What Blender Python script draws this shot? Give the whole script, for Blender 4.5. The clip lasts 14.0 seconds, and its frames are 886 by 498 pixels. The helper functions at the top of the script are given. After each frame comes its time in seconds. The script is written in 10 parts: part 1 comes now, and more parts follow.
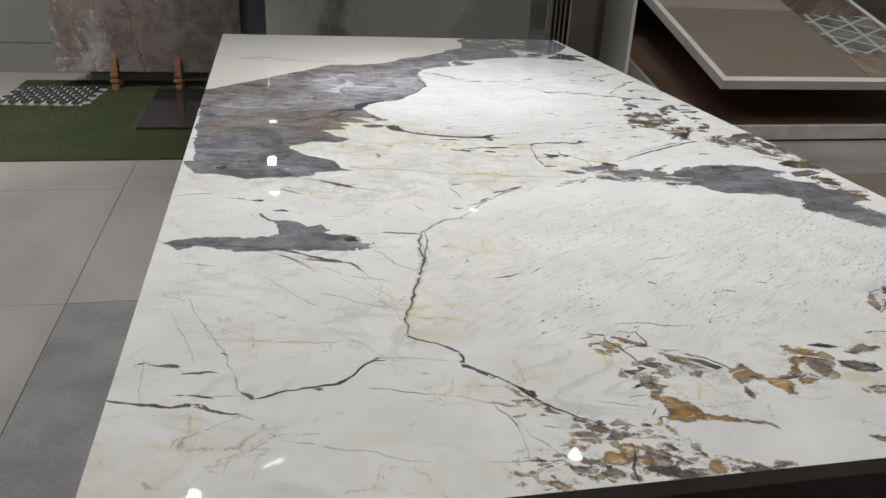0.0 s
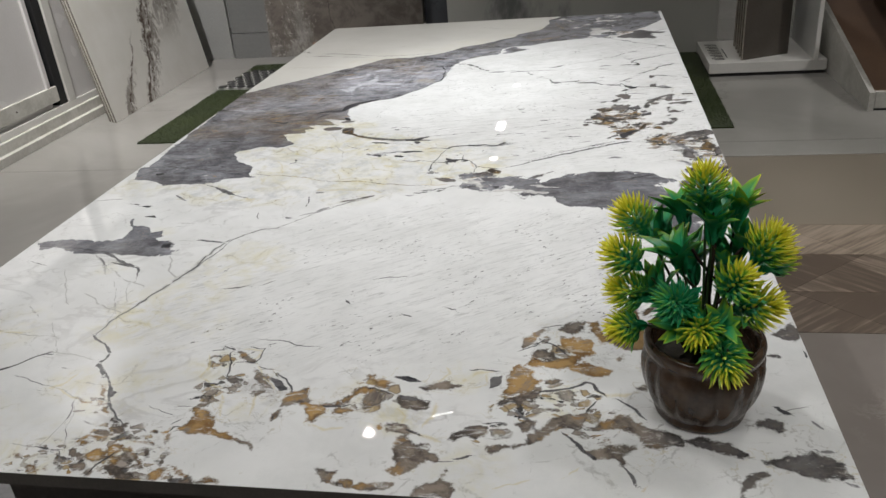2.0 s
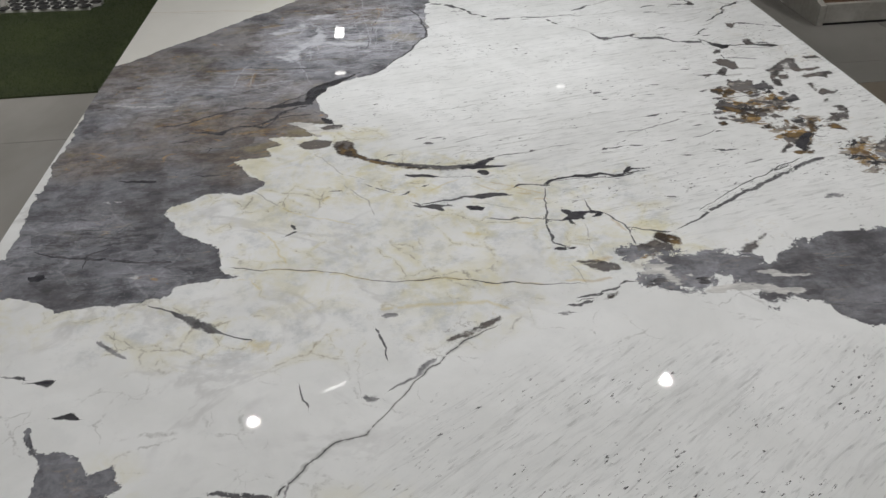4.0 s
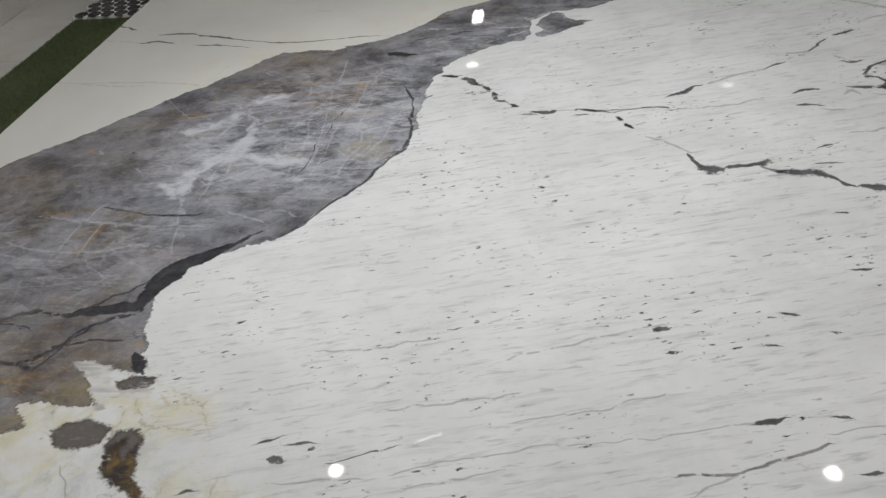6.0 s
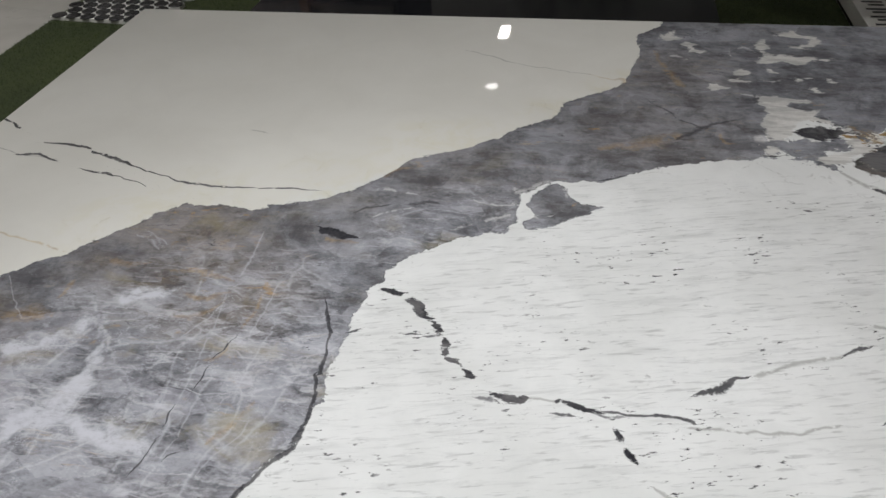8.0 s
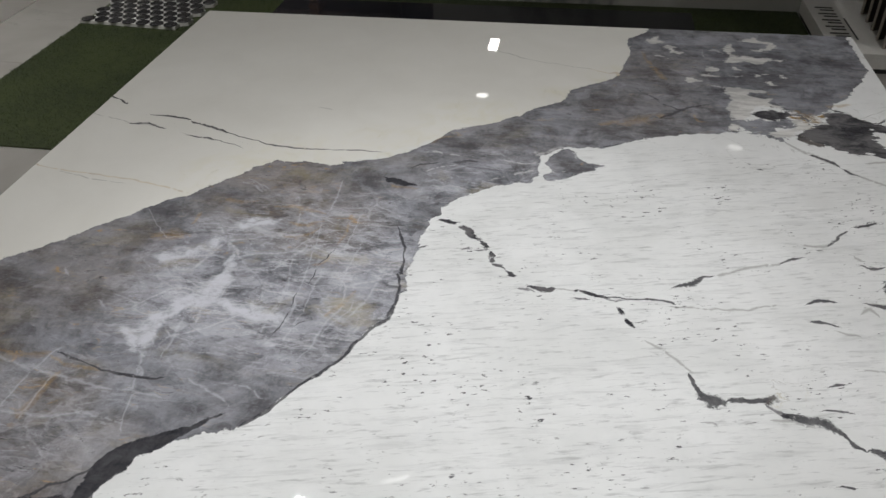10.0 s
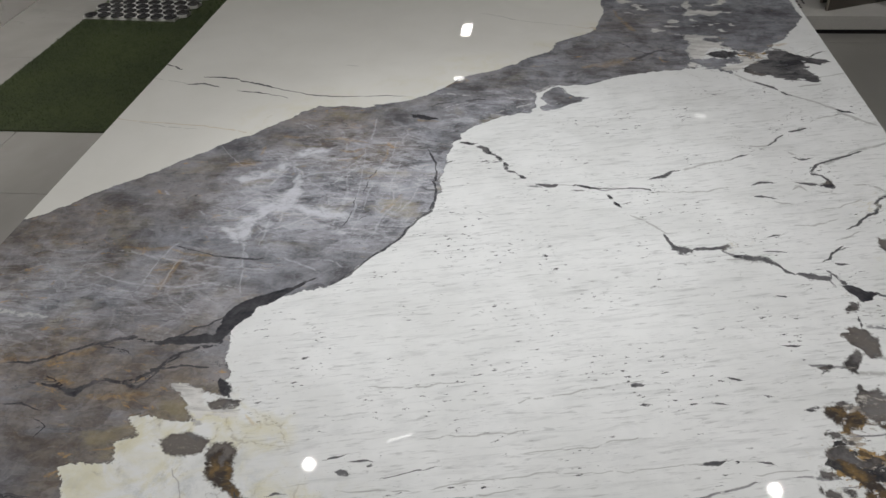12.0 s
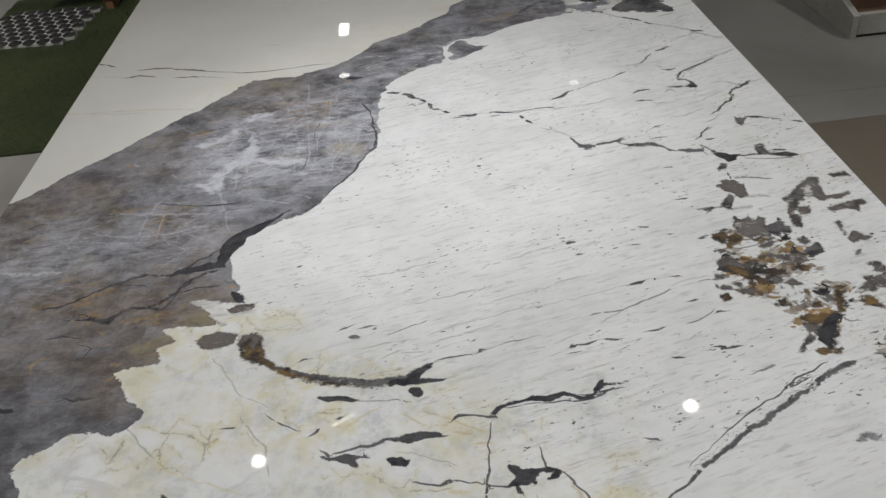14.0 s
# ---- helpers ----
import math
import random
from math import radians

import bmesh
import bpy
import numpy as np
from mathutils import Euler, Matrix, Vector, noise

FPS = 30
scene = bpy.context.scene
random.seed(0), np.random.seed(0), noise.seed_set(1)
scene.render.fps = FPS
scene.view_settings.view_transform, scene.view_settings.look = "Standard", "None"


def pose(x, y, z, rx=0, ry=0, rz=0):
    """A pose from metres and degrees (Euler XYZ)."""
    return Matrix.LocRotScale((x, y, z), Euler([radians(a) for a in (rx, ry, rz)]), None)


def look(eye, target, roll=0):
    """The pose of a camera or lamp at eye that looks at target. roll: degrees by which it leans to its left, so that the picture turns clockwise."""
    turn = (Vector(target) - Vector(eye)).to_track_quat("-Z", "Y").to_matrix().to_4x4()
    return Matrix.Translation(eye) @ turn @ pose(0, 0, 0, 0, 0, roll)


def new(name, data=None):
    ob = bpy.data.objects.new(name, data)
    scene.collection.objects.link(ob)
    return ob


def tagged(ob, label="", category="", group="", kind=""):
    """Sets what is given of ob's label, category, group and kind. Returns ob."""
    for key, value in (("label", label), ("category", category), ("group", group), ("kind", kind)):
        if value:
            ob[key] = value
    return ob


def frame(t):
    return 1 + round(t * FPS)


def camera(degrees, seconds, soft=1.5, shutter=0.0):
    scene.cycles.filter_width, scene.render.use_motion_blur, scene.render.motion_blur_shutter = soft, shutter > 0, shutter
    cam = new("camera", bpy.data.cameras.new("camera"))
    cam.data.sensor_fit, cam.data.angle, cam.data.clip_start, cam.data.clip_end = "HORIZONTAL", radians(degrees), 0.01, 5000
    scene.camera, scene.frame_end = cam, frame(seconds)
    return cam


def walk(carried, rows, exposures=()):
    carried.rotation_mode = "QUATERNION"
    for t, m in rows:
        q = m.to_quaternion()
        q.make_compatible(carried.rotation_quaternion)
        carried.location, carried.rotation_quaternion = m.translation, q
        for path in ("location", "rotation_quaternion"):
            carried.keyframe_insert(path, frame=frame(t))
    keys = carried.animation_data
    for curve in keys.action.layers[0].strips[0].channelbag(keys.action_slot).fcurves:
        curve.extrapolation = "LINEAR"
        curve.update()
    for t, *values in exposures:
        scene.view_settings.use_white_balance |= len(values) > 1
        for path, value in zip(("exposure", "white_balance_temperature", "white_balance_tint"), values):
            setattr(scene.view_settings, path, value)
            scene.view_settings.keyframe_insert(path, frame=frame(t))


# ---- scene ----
cam = camera(58.7, 14.0)
PATH = [
    (0, (0.21, -0.627, 1.284), (0.62, 1.165, 0.497), 3.0),
    (0.5, (0.516, -0.647, 1.317), (0.648, 1.166, 0.484), 0.5),
    (1, (0.972, -0.666, 1.364), (0.849, 1.126, 0.484), -2.8),
    (1.5, (1.186, -0.696, 1.402), (0.91, 1.083, 0.531), -4.8),
    (2, (1.275, -0.731, 1.438), (0.906, 1.026, 0.557), -5.3),
    (2.2, (1.307, -0.737, 1.461), (0.915, 1.006, 0.564), -5.2),
    (4.3, (0.546, 0.295, 1.392), (0.743, 1.913, 0.233), -2.1),
    (4.5, (0.521, 0.328, 1.387), (0.754, 1.962, 0.258), -2.5),
    (5, (0.468, 0.432, 1.386), (0.702, 2.091, 0.294), -3.9),
    (5.5, (0.561, 0.609, 1.404), (0.493, 2.263, 0.283), -10.6),
    (5.7, (0.716, 0.762, 1.373), (0.52, 2.39, 0.228), -11.3),
    (6, (0.966, 1.069, 1.29), (0.661, 2.647, 0.1), -8.1),
    (6.2, (1.07, 1.229, 1.261), (0.708, 2.79, 0.056), -5.1),
    (6.5, (1.055, 1.459, 1.269), (0.729, 2.996, 0.031), -1.1),
    (7, (1.03, 1.65, 1.289), (0.706, 3.179, 0.042), -0.7),
    (7.5, (1.001, 1.674, 1.339), (0.674, 3.218, 0.111), -2.4),
    (8, (0.998, 1.615, 1.343), (0.663, 3.165, 0.125), -3.2),
    (8.5, (0.997, 1.549, 1.352), (0.658, 3.112, 0.151), -3.3),
    (8.7, (0.991, 1.515, 1.366), (0.659, 3.082, 0.168), -2.9),
    (10.8, (0.953, 1.15, 1.458), (0.68, 2.733, 0.268), -1.6),
    (11, (0.959, 1.119, 1.458), (0.682, 2.7, 0.263), -2.1),
    (11.5, (0.949, 1.036, 1.474), (0.696, 2.616, 0.273), -2.4),
    (12, (0.916, 0.931, 1.506), (0.692, 2.512, 0.302), -2.9),
    (12.5, (0.901, 0.841, 1.519), (0.717, 2.425, 0.312), -3.8),
    (13, (0.89, 0.764, 1.531), (0.764, 2.356, 0.327), -4.7),
    (13.5, (0.858, 0.681, 1.514), (0.803, 2.277, 0.311), -5.4),
    (14, (0.827, 0.635, 1.532), (0.857, 2.226, 0.32), -5.8),
]
walk(cam, [(t, look(eye, target, roll)) for t, eye, target, roll in PATH], exposures=[(0.0, 0.30), (1.0, 0.17), (2.2, 0.22), (4.3, -0.44), (5.2, -0.42), (6.0, -0.64), (7.0, -0.61), (8.7, -0.42), (10.8, -0.61), (12.0, -0.57), (14.0, -0.54)])

# ---- world, lamps ----
SLAB_X, SLAB_Y, TOP = 1.6, 3.2, 0.72

world = bpy.data.worlds.new("world")
scene.world = world
world.use_nodes = True
world.node_tree.nodes["Background"].inputs[0].default_value = (0.9, 0.95, 1.0, 1)
world.node_tree.nodes["Background"].inputs[1].default_value = 0.05


def spot(x, y, z, target, watts, degrees, blend=0.6, size=0.06, colour=(1.0, 0.975, 0.95)):
    lamp = new("lamp_or_fill_beam", bpy.data.lights.new("lamp_or_fill_beam", "SPOT"))
    lamp.data.energy, lamp.data.spot_size, lamp.data.spot_blend = watts, radians(degrees), blend
    lamp.data.shadow_soft_size, lamp.data.color = size, colour
    lamp.matrix_world = look((x, y, z), target)
    return lamp


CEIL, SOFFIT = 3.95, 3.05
# the first two are mirrored in the table; the other eight are added fill
SEEN_AND_ADDED_LIGHTS = [(-0.42, 3.92), (2.385, 3.955), (-0.42, 1.2), (2.42, 1.2), (-0.42, -1.6), (2.42, -1.6), (4.9, 2.6), (-1.45, 2.1), (-1.2, -0.3), (-1.75, 3.0)]
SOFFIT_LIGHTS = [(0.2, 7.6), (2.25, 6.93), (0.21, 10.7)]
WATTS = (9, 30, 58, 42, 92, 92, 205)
for (x, y), watts in zip(SEEN_AND_ADDED_LIGHTS, WATTS):
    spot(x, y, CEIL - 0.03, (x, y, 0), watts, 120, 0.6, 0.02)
# three added lamps that brighten the door and the slabs beside it
for (x, y), far, watts, wide in zip(SEEN_AND_ADDED_LIGHTS[-3:], (2.9, 0.6, 4.7), (150, 85, 500), (86, 86, 80)):
    spot(x, y, CEIL - 0.03, (-2.3, far, 0.6), watts, wide, 1.0, 0.02)
for x, y in SOFFIT_LIGHTS:
    spot(x, y, SOFFIT - 0.03, (x, y - 0.3, 0), 40, 110, 0.6, 0.02)
# an added, unseen track spot makes the bright pool on the table
spot(0.9, 1.75, CEIL - 0.25, (0.85, 1.85, TOP), 218, 72, 1.0, 0.03, (0.99, 0.985, 0.98))
# a second added spot brightens the middle of that pool
spot(0.9, 1.75, CEIL - 0.25, (0.78, 2.12, TOP), 150, 27, 1.0, 0.03, (0.97, 0.985, 1.0))


# ---- materials ----
def material(name, rough=0.5, metal=0.0, coat=0.0, ior=1.5):
    m = bpy.data.materials.new(name)
    m.use_nodes = True
    p = m.node_tree.nodes["Principled BSDF"]
    p.inputs["Roughness"].default_value = rough
    p.inputs["Metallic"].default_value = metal
    p.inputs["Coat Weight"].default_value = coat
    p.inputs["Coat Roughness"].default_value = 0.04
    p.inputs["IOR"].default_value = ior
    return m


class Nodes:
    """Short ways to add nodes to a material."""

    def __init__(self, m):
        self.m, self.t = m, m.node_tree
        self.p = self.t.nodes["Principled BSDF"]

    def add(self, kind, **sets):
        n = self.t.nodes.new(kind)
        for key, value in sets.items():
            setattr(n, key, value)
        return n

    def put(self, socket, value):
        if isinstance(value, bpy.types.NodeSocket):
            self.t.links.new(value, socket)
        else:
            socket.default_value = value

    def coords(self, kind="Object"):
        return self.add("ShaderNodeTexCoord").outputs[kind]

    def mapped(self, vector, scale=(1, 1, 1), turn=0.0, shift=(0, 0, 0)):
        n = self.add("ShaderNodeMapping")
        self.put(n.inputs["Vector"], vector)
        n.inputs["Scale"].default_value, n.inputs["Location"].default_value = scale, shift
        n.inputs["Rotation"].default_value = (0, 0, radians(turn))
        return n.outputs[0]

    def noise(self, vector, scale, detail=4.0, rough=0.55, warp=0.0, colour=False):
        n = self.add("ShaderNodeTexNoise")
        self.put(n.inputs["Vector"], vector)
        n.inputs["Scale"].default_value, n.inputs["Detail"].default_value = scale, detail
        n.inputs["Roughness"].default_value, n.inputs["Distortion"].default_value = rough, warp
        return n.outputs["Color" if colour else "Fac"]

    def voronoi(self, vector, scale, feature="F1", out="Distance", rnd=1.0):
        n = self.add("ShaderNodeTexVoronoi", feature=feature)
        self.put(n.inputs["Vector"], vector)
        n.inputs["Scale"].default_value = scale
        n.inputs["Randomness"].default_value = rnd
        return n.outputs[out]

    def math(self, op, a, b=0.0, c=0.0, clamp=False):
        n = self.add("ShaderNodeMath", operation=op, use_clamp=clamp)
        for socket, value in zip(n.inputs, (a, b, c)):
            self.put(socket, value)
        return n.outputs[0]

    def vec(self, op, a, b):
        n = self.add("ShaderNodeVectorMath", operation=op)
        self.put(n.inputs[0], a)
        self.put(n.inputs[1], b)
        return n.outputs[0]

    def step(self, value, a, b, to0=0.0, to1=1.0, smooth=True):
        n = self.add("ShaderNodeMapRange", interpolation_type="SMOOTHSTEP" if smooth else "LINEAR")
        for socket, v in zip(n.inputs, (value, a, b, to0, to1)):
            self.put(socket, v)
        return n.outputs[0]

    def mix(self, fac, a, b, blend="MIX"):
        n = self.add("ShaderNodeMix", data_type="RGBA", blend_type=blend)
        self.put(n.inputs[0], fac)
        for socket, v in ((n.inputs[6], a), (n.inputs[7], b)):
            self.put(socket, (*v, 1) if isinstance(v, tuple) else v)
        return n.outputs[2]

    def attr(self, name):
        return self.add("ShaderNodeAttribute", attribute_name=name).outputs["Fac"]

    def colour(self, value):
        self.put(self.p.inputs["Base Color"], (*value, 1) if isinstance(value, tuple) else value)

    def rough(self, value):
        self.put(self.p.inputs["Roughness"], value)

    def bump(self, height, strength=0.2, depth=0.002):
        n = self.add("ShaderNodeBump")
        self.put(n.inputs["Height"], height)
        n.inputs["Strength"].default_value, n.inputs["Distance"].default_value = strength, depth
        self.put(self.p.inputs["Normal"], n.outputs[0])


def plain(name, dark, light, rough=0.5, scale=3.0, grain=60.0, metal=0.0, bump=0.1, coat=0.0, depth=0.001, vary=0.0):
    """A surface that varies between two colours in large patches and in fine grain."""
    m = material(name, rough, metal, coat)
    n = Nodes(m)
    v = n.coords()
    big, fine = n.noise(v, scale, 3), n.noise(v, grain, 4)
    f = n.math("ADD", n.math("MULTIPLY", big, 0.65), n.math("MULTIPLY", fine, 0.35))
    if vary:
        f = n.math("ADD", f, n.math("MULTIPLY", n.math("SUBTRACT", n.add("ShaderNodeObjectInfo").outputs["Random"], 0.5), vary))
    n.colour(n.mix(n.step(f, 0.3, 0.7), dark, light))
    n.rough(n.step(big, 0.2, 0.8, max(rough - 0.06, 0.02), rough + 0.06))
    if bump:
        n.bump(fine, bump, depth)
    return m


def glow(name, colour, strength):
    m = material(name)
    p = m.node_tree.nodes["Principled BSDF"]
    p.inputs["Base Color"].default_value = (0.8, 0.8, 0.8, 1)
    p.inputs["Emission Color"].default_value = (*colour, 1)
    p.inputs["Emission Strength"].default_value = strength
    return m


def marble(name, ground, tint, vein, rough, scale, width, turn=0.0, stretch=2.5, cloud=None, amount=1.0):
    """Polished stone print: clouded ground with warped veins."""
    m = material(name, rough)
    n = Nodes(m)
    v = n.mapped(n.coords(), (1, 1, 1), turn)
    soft = n.noise(v, scale * 0.8, 5, 0.6, 0.6)
    warp = n.vec("ADD", v, n.vec("SCALE", n.noise(v, scale * 1.6, 6, 0.62, 0.0, True), (0, 0, 0)))
    col = n.mix(n.step(soft, 0.35, 0.68), ground, tint)
    a = n.noise(n.mapped(warp, (1, 1, 1.0 / stretch)), scale, 7, 0.6, 0.9)
    line = n.step(n.math("ABSOLUTE", n.math("SUBTRACT", a, 0.5)), 0.0, width, 1.0, 0.0)
    keep = n.step(n.noise(v, scale * 0.6, 2), 0.47, 0.6)
    f = n.math("MULTIPLY", n.math("MULTIPLY", line, keep), amount)
    if cloud:
        blot = n.step(n.noise(n.mapped(v, (1, 1, 1.0 / stretch), 0, (3, 1, 2)), scale * 0.7, 8, 0.66, 0.8), 0.55, 0.66)
        col = n.mix(n.math("MULTIPLY", blot, 0.9), col, cloud)
    n.colour(n.mix(f, col, vein))
    return m


M_WALL = plain("wall_paint", (0.60, 0.60, 0.58), (0.66, 0.66, 0.64), 0.7, 1.2, 90, bump=0.06)
M_PANEL = plain("grey_wall_panel", (0.155, 0.155, 0.153), (0.19, 0.19, 0.187), 0.35, 1.0, 40, bump=0.03)
M_CEIL = plain("ceiling_paint", (0.76, 0.76, 0.74), (0.82, 0.82, 0.80), 0.8, 1.0, 60, bump=0.04)
M_JOINT = plain("joint_mortar", (0.17, 0.17, 0.16), (0.22, 0.215, 0.205), 0.85, 8, 200)
M_EDGE = plain("slab_edge_body", (0.05, 0.045, 0.038), (0.085, 0.075, 0.065), 0.55, 6, 240, bump=0.25)
M_BASE = plain("dark_table_base", (0.045, 0.035, 0.028), (0.08, 0.065, 0.053), 0.6, 5, 80, bump=0.15)
M_WHITE = plain("white_lacquer", (0.62, 0.61, 0.58), (0.72, 0.71, 0.68), 0.4, 4, 120, bump=0.05)
M_DIRTY = plain("scuffed_white_paint", (0.44, 0.43, 0.39), (0.62, 0.61, 0.57), 0.5, 7, 50, bump=0.1)
M_WOOD = plain("easel_timber", (0.16, 0.07, 0.035), (0.25, 0.13, 0.075), 0.55, 12, 120, bump=0.2)
M_BROWN = plain("brown_backing_board", (0.15, 0.088, 0.055), (0.20, 0.122, 0.080), 0.6, 3, 100, bump=0.1)
# black for rubber, and for the shade in gaps and recesses
M_BLACK = plain("black_rubber_and_shade", (0.012, 0.012, 0.013), (0.02, 0.02, 0.021), 0.6, 6, 100)
M_INK = plain("black_print", (0.02, 0.02, 0.02), (0.035, 0.035, 0.035), 0.5, 20, 100, bump=0.0)
M_TAUPE = plain("taupe_tile", (0.185, 0.158, 0.124), (0.222, 0.19, 0.152), 0.45, 2.5, 150, bump=0.05)
M_TAUPE_PALE = plain("pale_taupe_tile", (0.26, 0.23, 0.19), (0.31, 0.275, 0.23), 0.45, 2.5, 150, bump=0.05)
M_GREY_MAT = plain("grey_stone_tile", (0.155, 0.152, 0.158), (0.25, 0.245, 0.25), 0.5, 5, 70, bump=0.25, depth=0.002)
M_DOOR_GLASS = plain("door_panel_pale", (0.62, 0.605, 0.60), (0.68, 0.665, 0.66), 0.25, 1.5, 80, bump=0.02)
M_LIT = glow("lamp_diffuser", (1.0, 0.97, 0.93), 30.0)
M_LIT_SOFT = glow("frosted_lamp_diffuser", (1.0, 0.97, 0.93), 3.0)
M_LIT_MILD = glow("opal_lamp_diffuser", (1.0, 0.97, 0.93), 9.0)
M_STEEL = plain("brushed_lamp_ring", (0.5, 0.5, 0.5), (0.6, 0.6, 0.6), 0.35, 5, 150, 1.0)
M_FLOOR = marble("polished_floor_tile", (0.275, 0.265, 0.248), (0.34, 0.33, 0.312), (0.225, 0.218, 0.205), 0.12, 0.9, 0.02, amount=0.35)
M_BROWN_TILE = marble("brown_grey_polished_tile", (0.165, 0.145, 0.13), (0.20, 0.18, 0.165), (0.34, 0.32, 0.30), 0.16, 1.6, 0.015, 40, amount=0.6)
M_DARKSTONE = marble("black_brown_stone", (0.014, 0.015, 0.019), (0.028, 0.026, 0.031), (0.09, 0.06, 0.045), 0.12, 1.5, 0.012, amount=0.6)
M_BLUESTONE = marble("dark_blue_grey_stone", (0.05, 0.053, 0.062), (0.075, 0.08, 0.09), (0.03, 0.03, 0.035), 0.2, 2.0, 0.02)
M_GREYMARBLE = marble("pale_grey_marble", (0.40, 0.40, 0.372), (0.46, 0.46, 0.432), (0.16, 0.165, 0.165), 0.12, 0.75, 0.03, 25, 2.0, (0.15, 0.155, 0.155), 0.7)


def white_slab():
    """Cream-white print with a brown-black vein climbing through it, and blotches beside it."""
    m = material("white_marble_dark_veins", 0.14)
    n = Nodes(m)
    v = n.coords()
    xyz = n.add("ShaderNodeSeparateXYZ")
    n.put(xyz.inputs[0], v)
    u, z = xyz.outputs[0], xyz.outputs[2]
    rough, wild = n.noise(v, 4.5, 8, 0.66, 0.4), n.noise(v, 17, 8, 0.72, 1.0)
    wob = n.math("ADD", n.math("MULTIPLY", n.math("SUBTRACT", rough, 0.5), 0.34), n.math("MULTIPLY", n.math("SUBTRACT", wild, 0.5), 0.09))
    col = n.mix(n.step(n.noise(v, 2.2, 5, 0.6), 0.35, 0.68), (0.76, 0.735, 0.69), (0.83, 0.81, 0.775))

    def along(start, slope, bend, shake):
        course = n.math("ADD", n.math("ADD", n.math("MULTIPLY", z, slope), start), n.math("MULTIPLY", n.math("MULTIPLY", z, z), bend))
        return n.math("ADD", n.math("SUBTRACT", u, course), n.math("MULTIPLY", wob, shake))

    def line(off, half):
        return n.step(n.math("ABSOLUTE", off), half * 0.35, half, 1.0, 0.0)

    main, twin, right, low = along(0.50, 0.72, -0.28, 0.7), along(0.58, 0.70, -0.26, 1.2), along(0.86, 0.62, 0.0, 1.1), along(0.22, 0.75, -0.1, 0.8)
    brush = n.noise(n.mapped(v, (1.7, 1, 1.0), 0), 9, 10, 0.78, 0.9)
    # frayed grey-brown patches beside the strands
    for off, half, at, tone, rise in ((right, 0.30, 0.47, (0.30, 0.27, 0.245), n.step(z, 0.25, 0.7)), (twin, 0.18, 0.485, (0.33, 0.295, 0.265), n.step(z, 0.0, 0.3, 0.75, 1.0)),
                                      (low, 0.12, 0.49, (0.36, 0.325, 0.29), n.step(z, 0.10, 0.35, 1.0, 0.0))):
        spread = n.step(n.math("ABSOLUTE", off), 0.0, half, 1.0, 0.0)
        f = n.math("MULTIPLY", n.step(n.math("ADD", brush, n.math("MULTIPLY", spread, 0.09)), at + 0.02, at + 0.10), n.math("MULTIPLY", n.step(spread, 0.05, 0.4), rise))
        col = n.mix(n.math("MULTIPLY", f, 0.8), col, n.mix(n.step(wild, 0.4, 0.6), tone, (0.17, 0.14, 0.12)))
    low_line = n.math("MULTIPLY", line(low, 0.012), n.step(z, 0.35, 0.55, 1.0, 0.0))
    branch = n.math("MULTIPLY", line(n.math("ADD", main, n.math("MULTIPLY", n.math("SUBTRACT", wild, 0.5), 0.6)), 0.014), n.step(z, 0.2, 0.4))
    for f, least in ((line(main, 0.020), 0.34), (line(twin, 0.016), 0.40), (low_line, 0.38), (branch, 0.40), (n.math("MULTIPLY", line(right, 0.012), n.step(z, 0.4, 0.6)), 0.42)):
        col = n.mix(n.math("MULTIPLY", f, n.step(wild, least, least + 0.12)), col, (0.125, 0.095, 0.078))
    n.colour(col)
    return m


M_WHITEMARBLE = white_slab()
M_SLAB_SIDE = plain("sawn_slab_side", (0.13, 0.115, 0.10), (0.26, 0.235, 0.21), 0.6, 9, 160, bump=0.2)
M_CORNER = plain("grey_corner_panel", (0.27, 0.268, 0.262), (0.32, 0.318, 0.31), 0.5, 1.0, 60, bump=0.04)


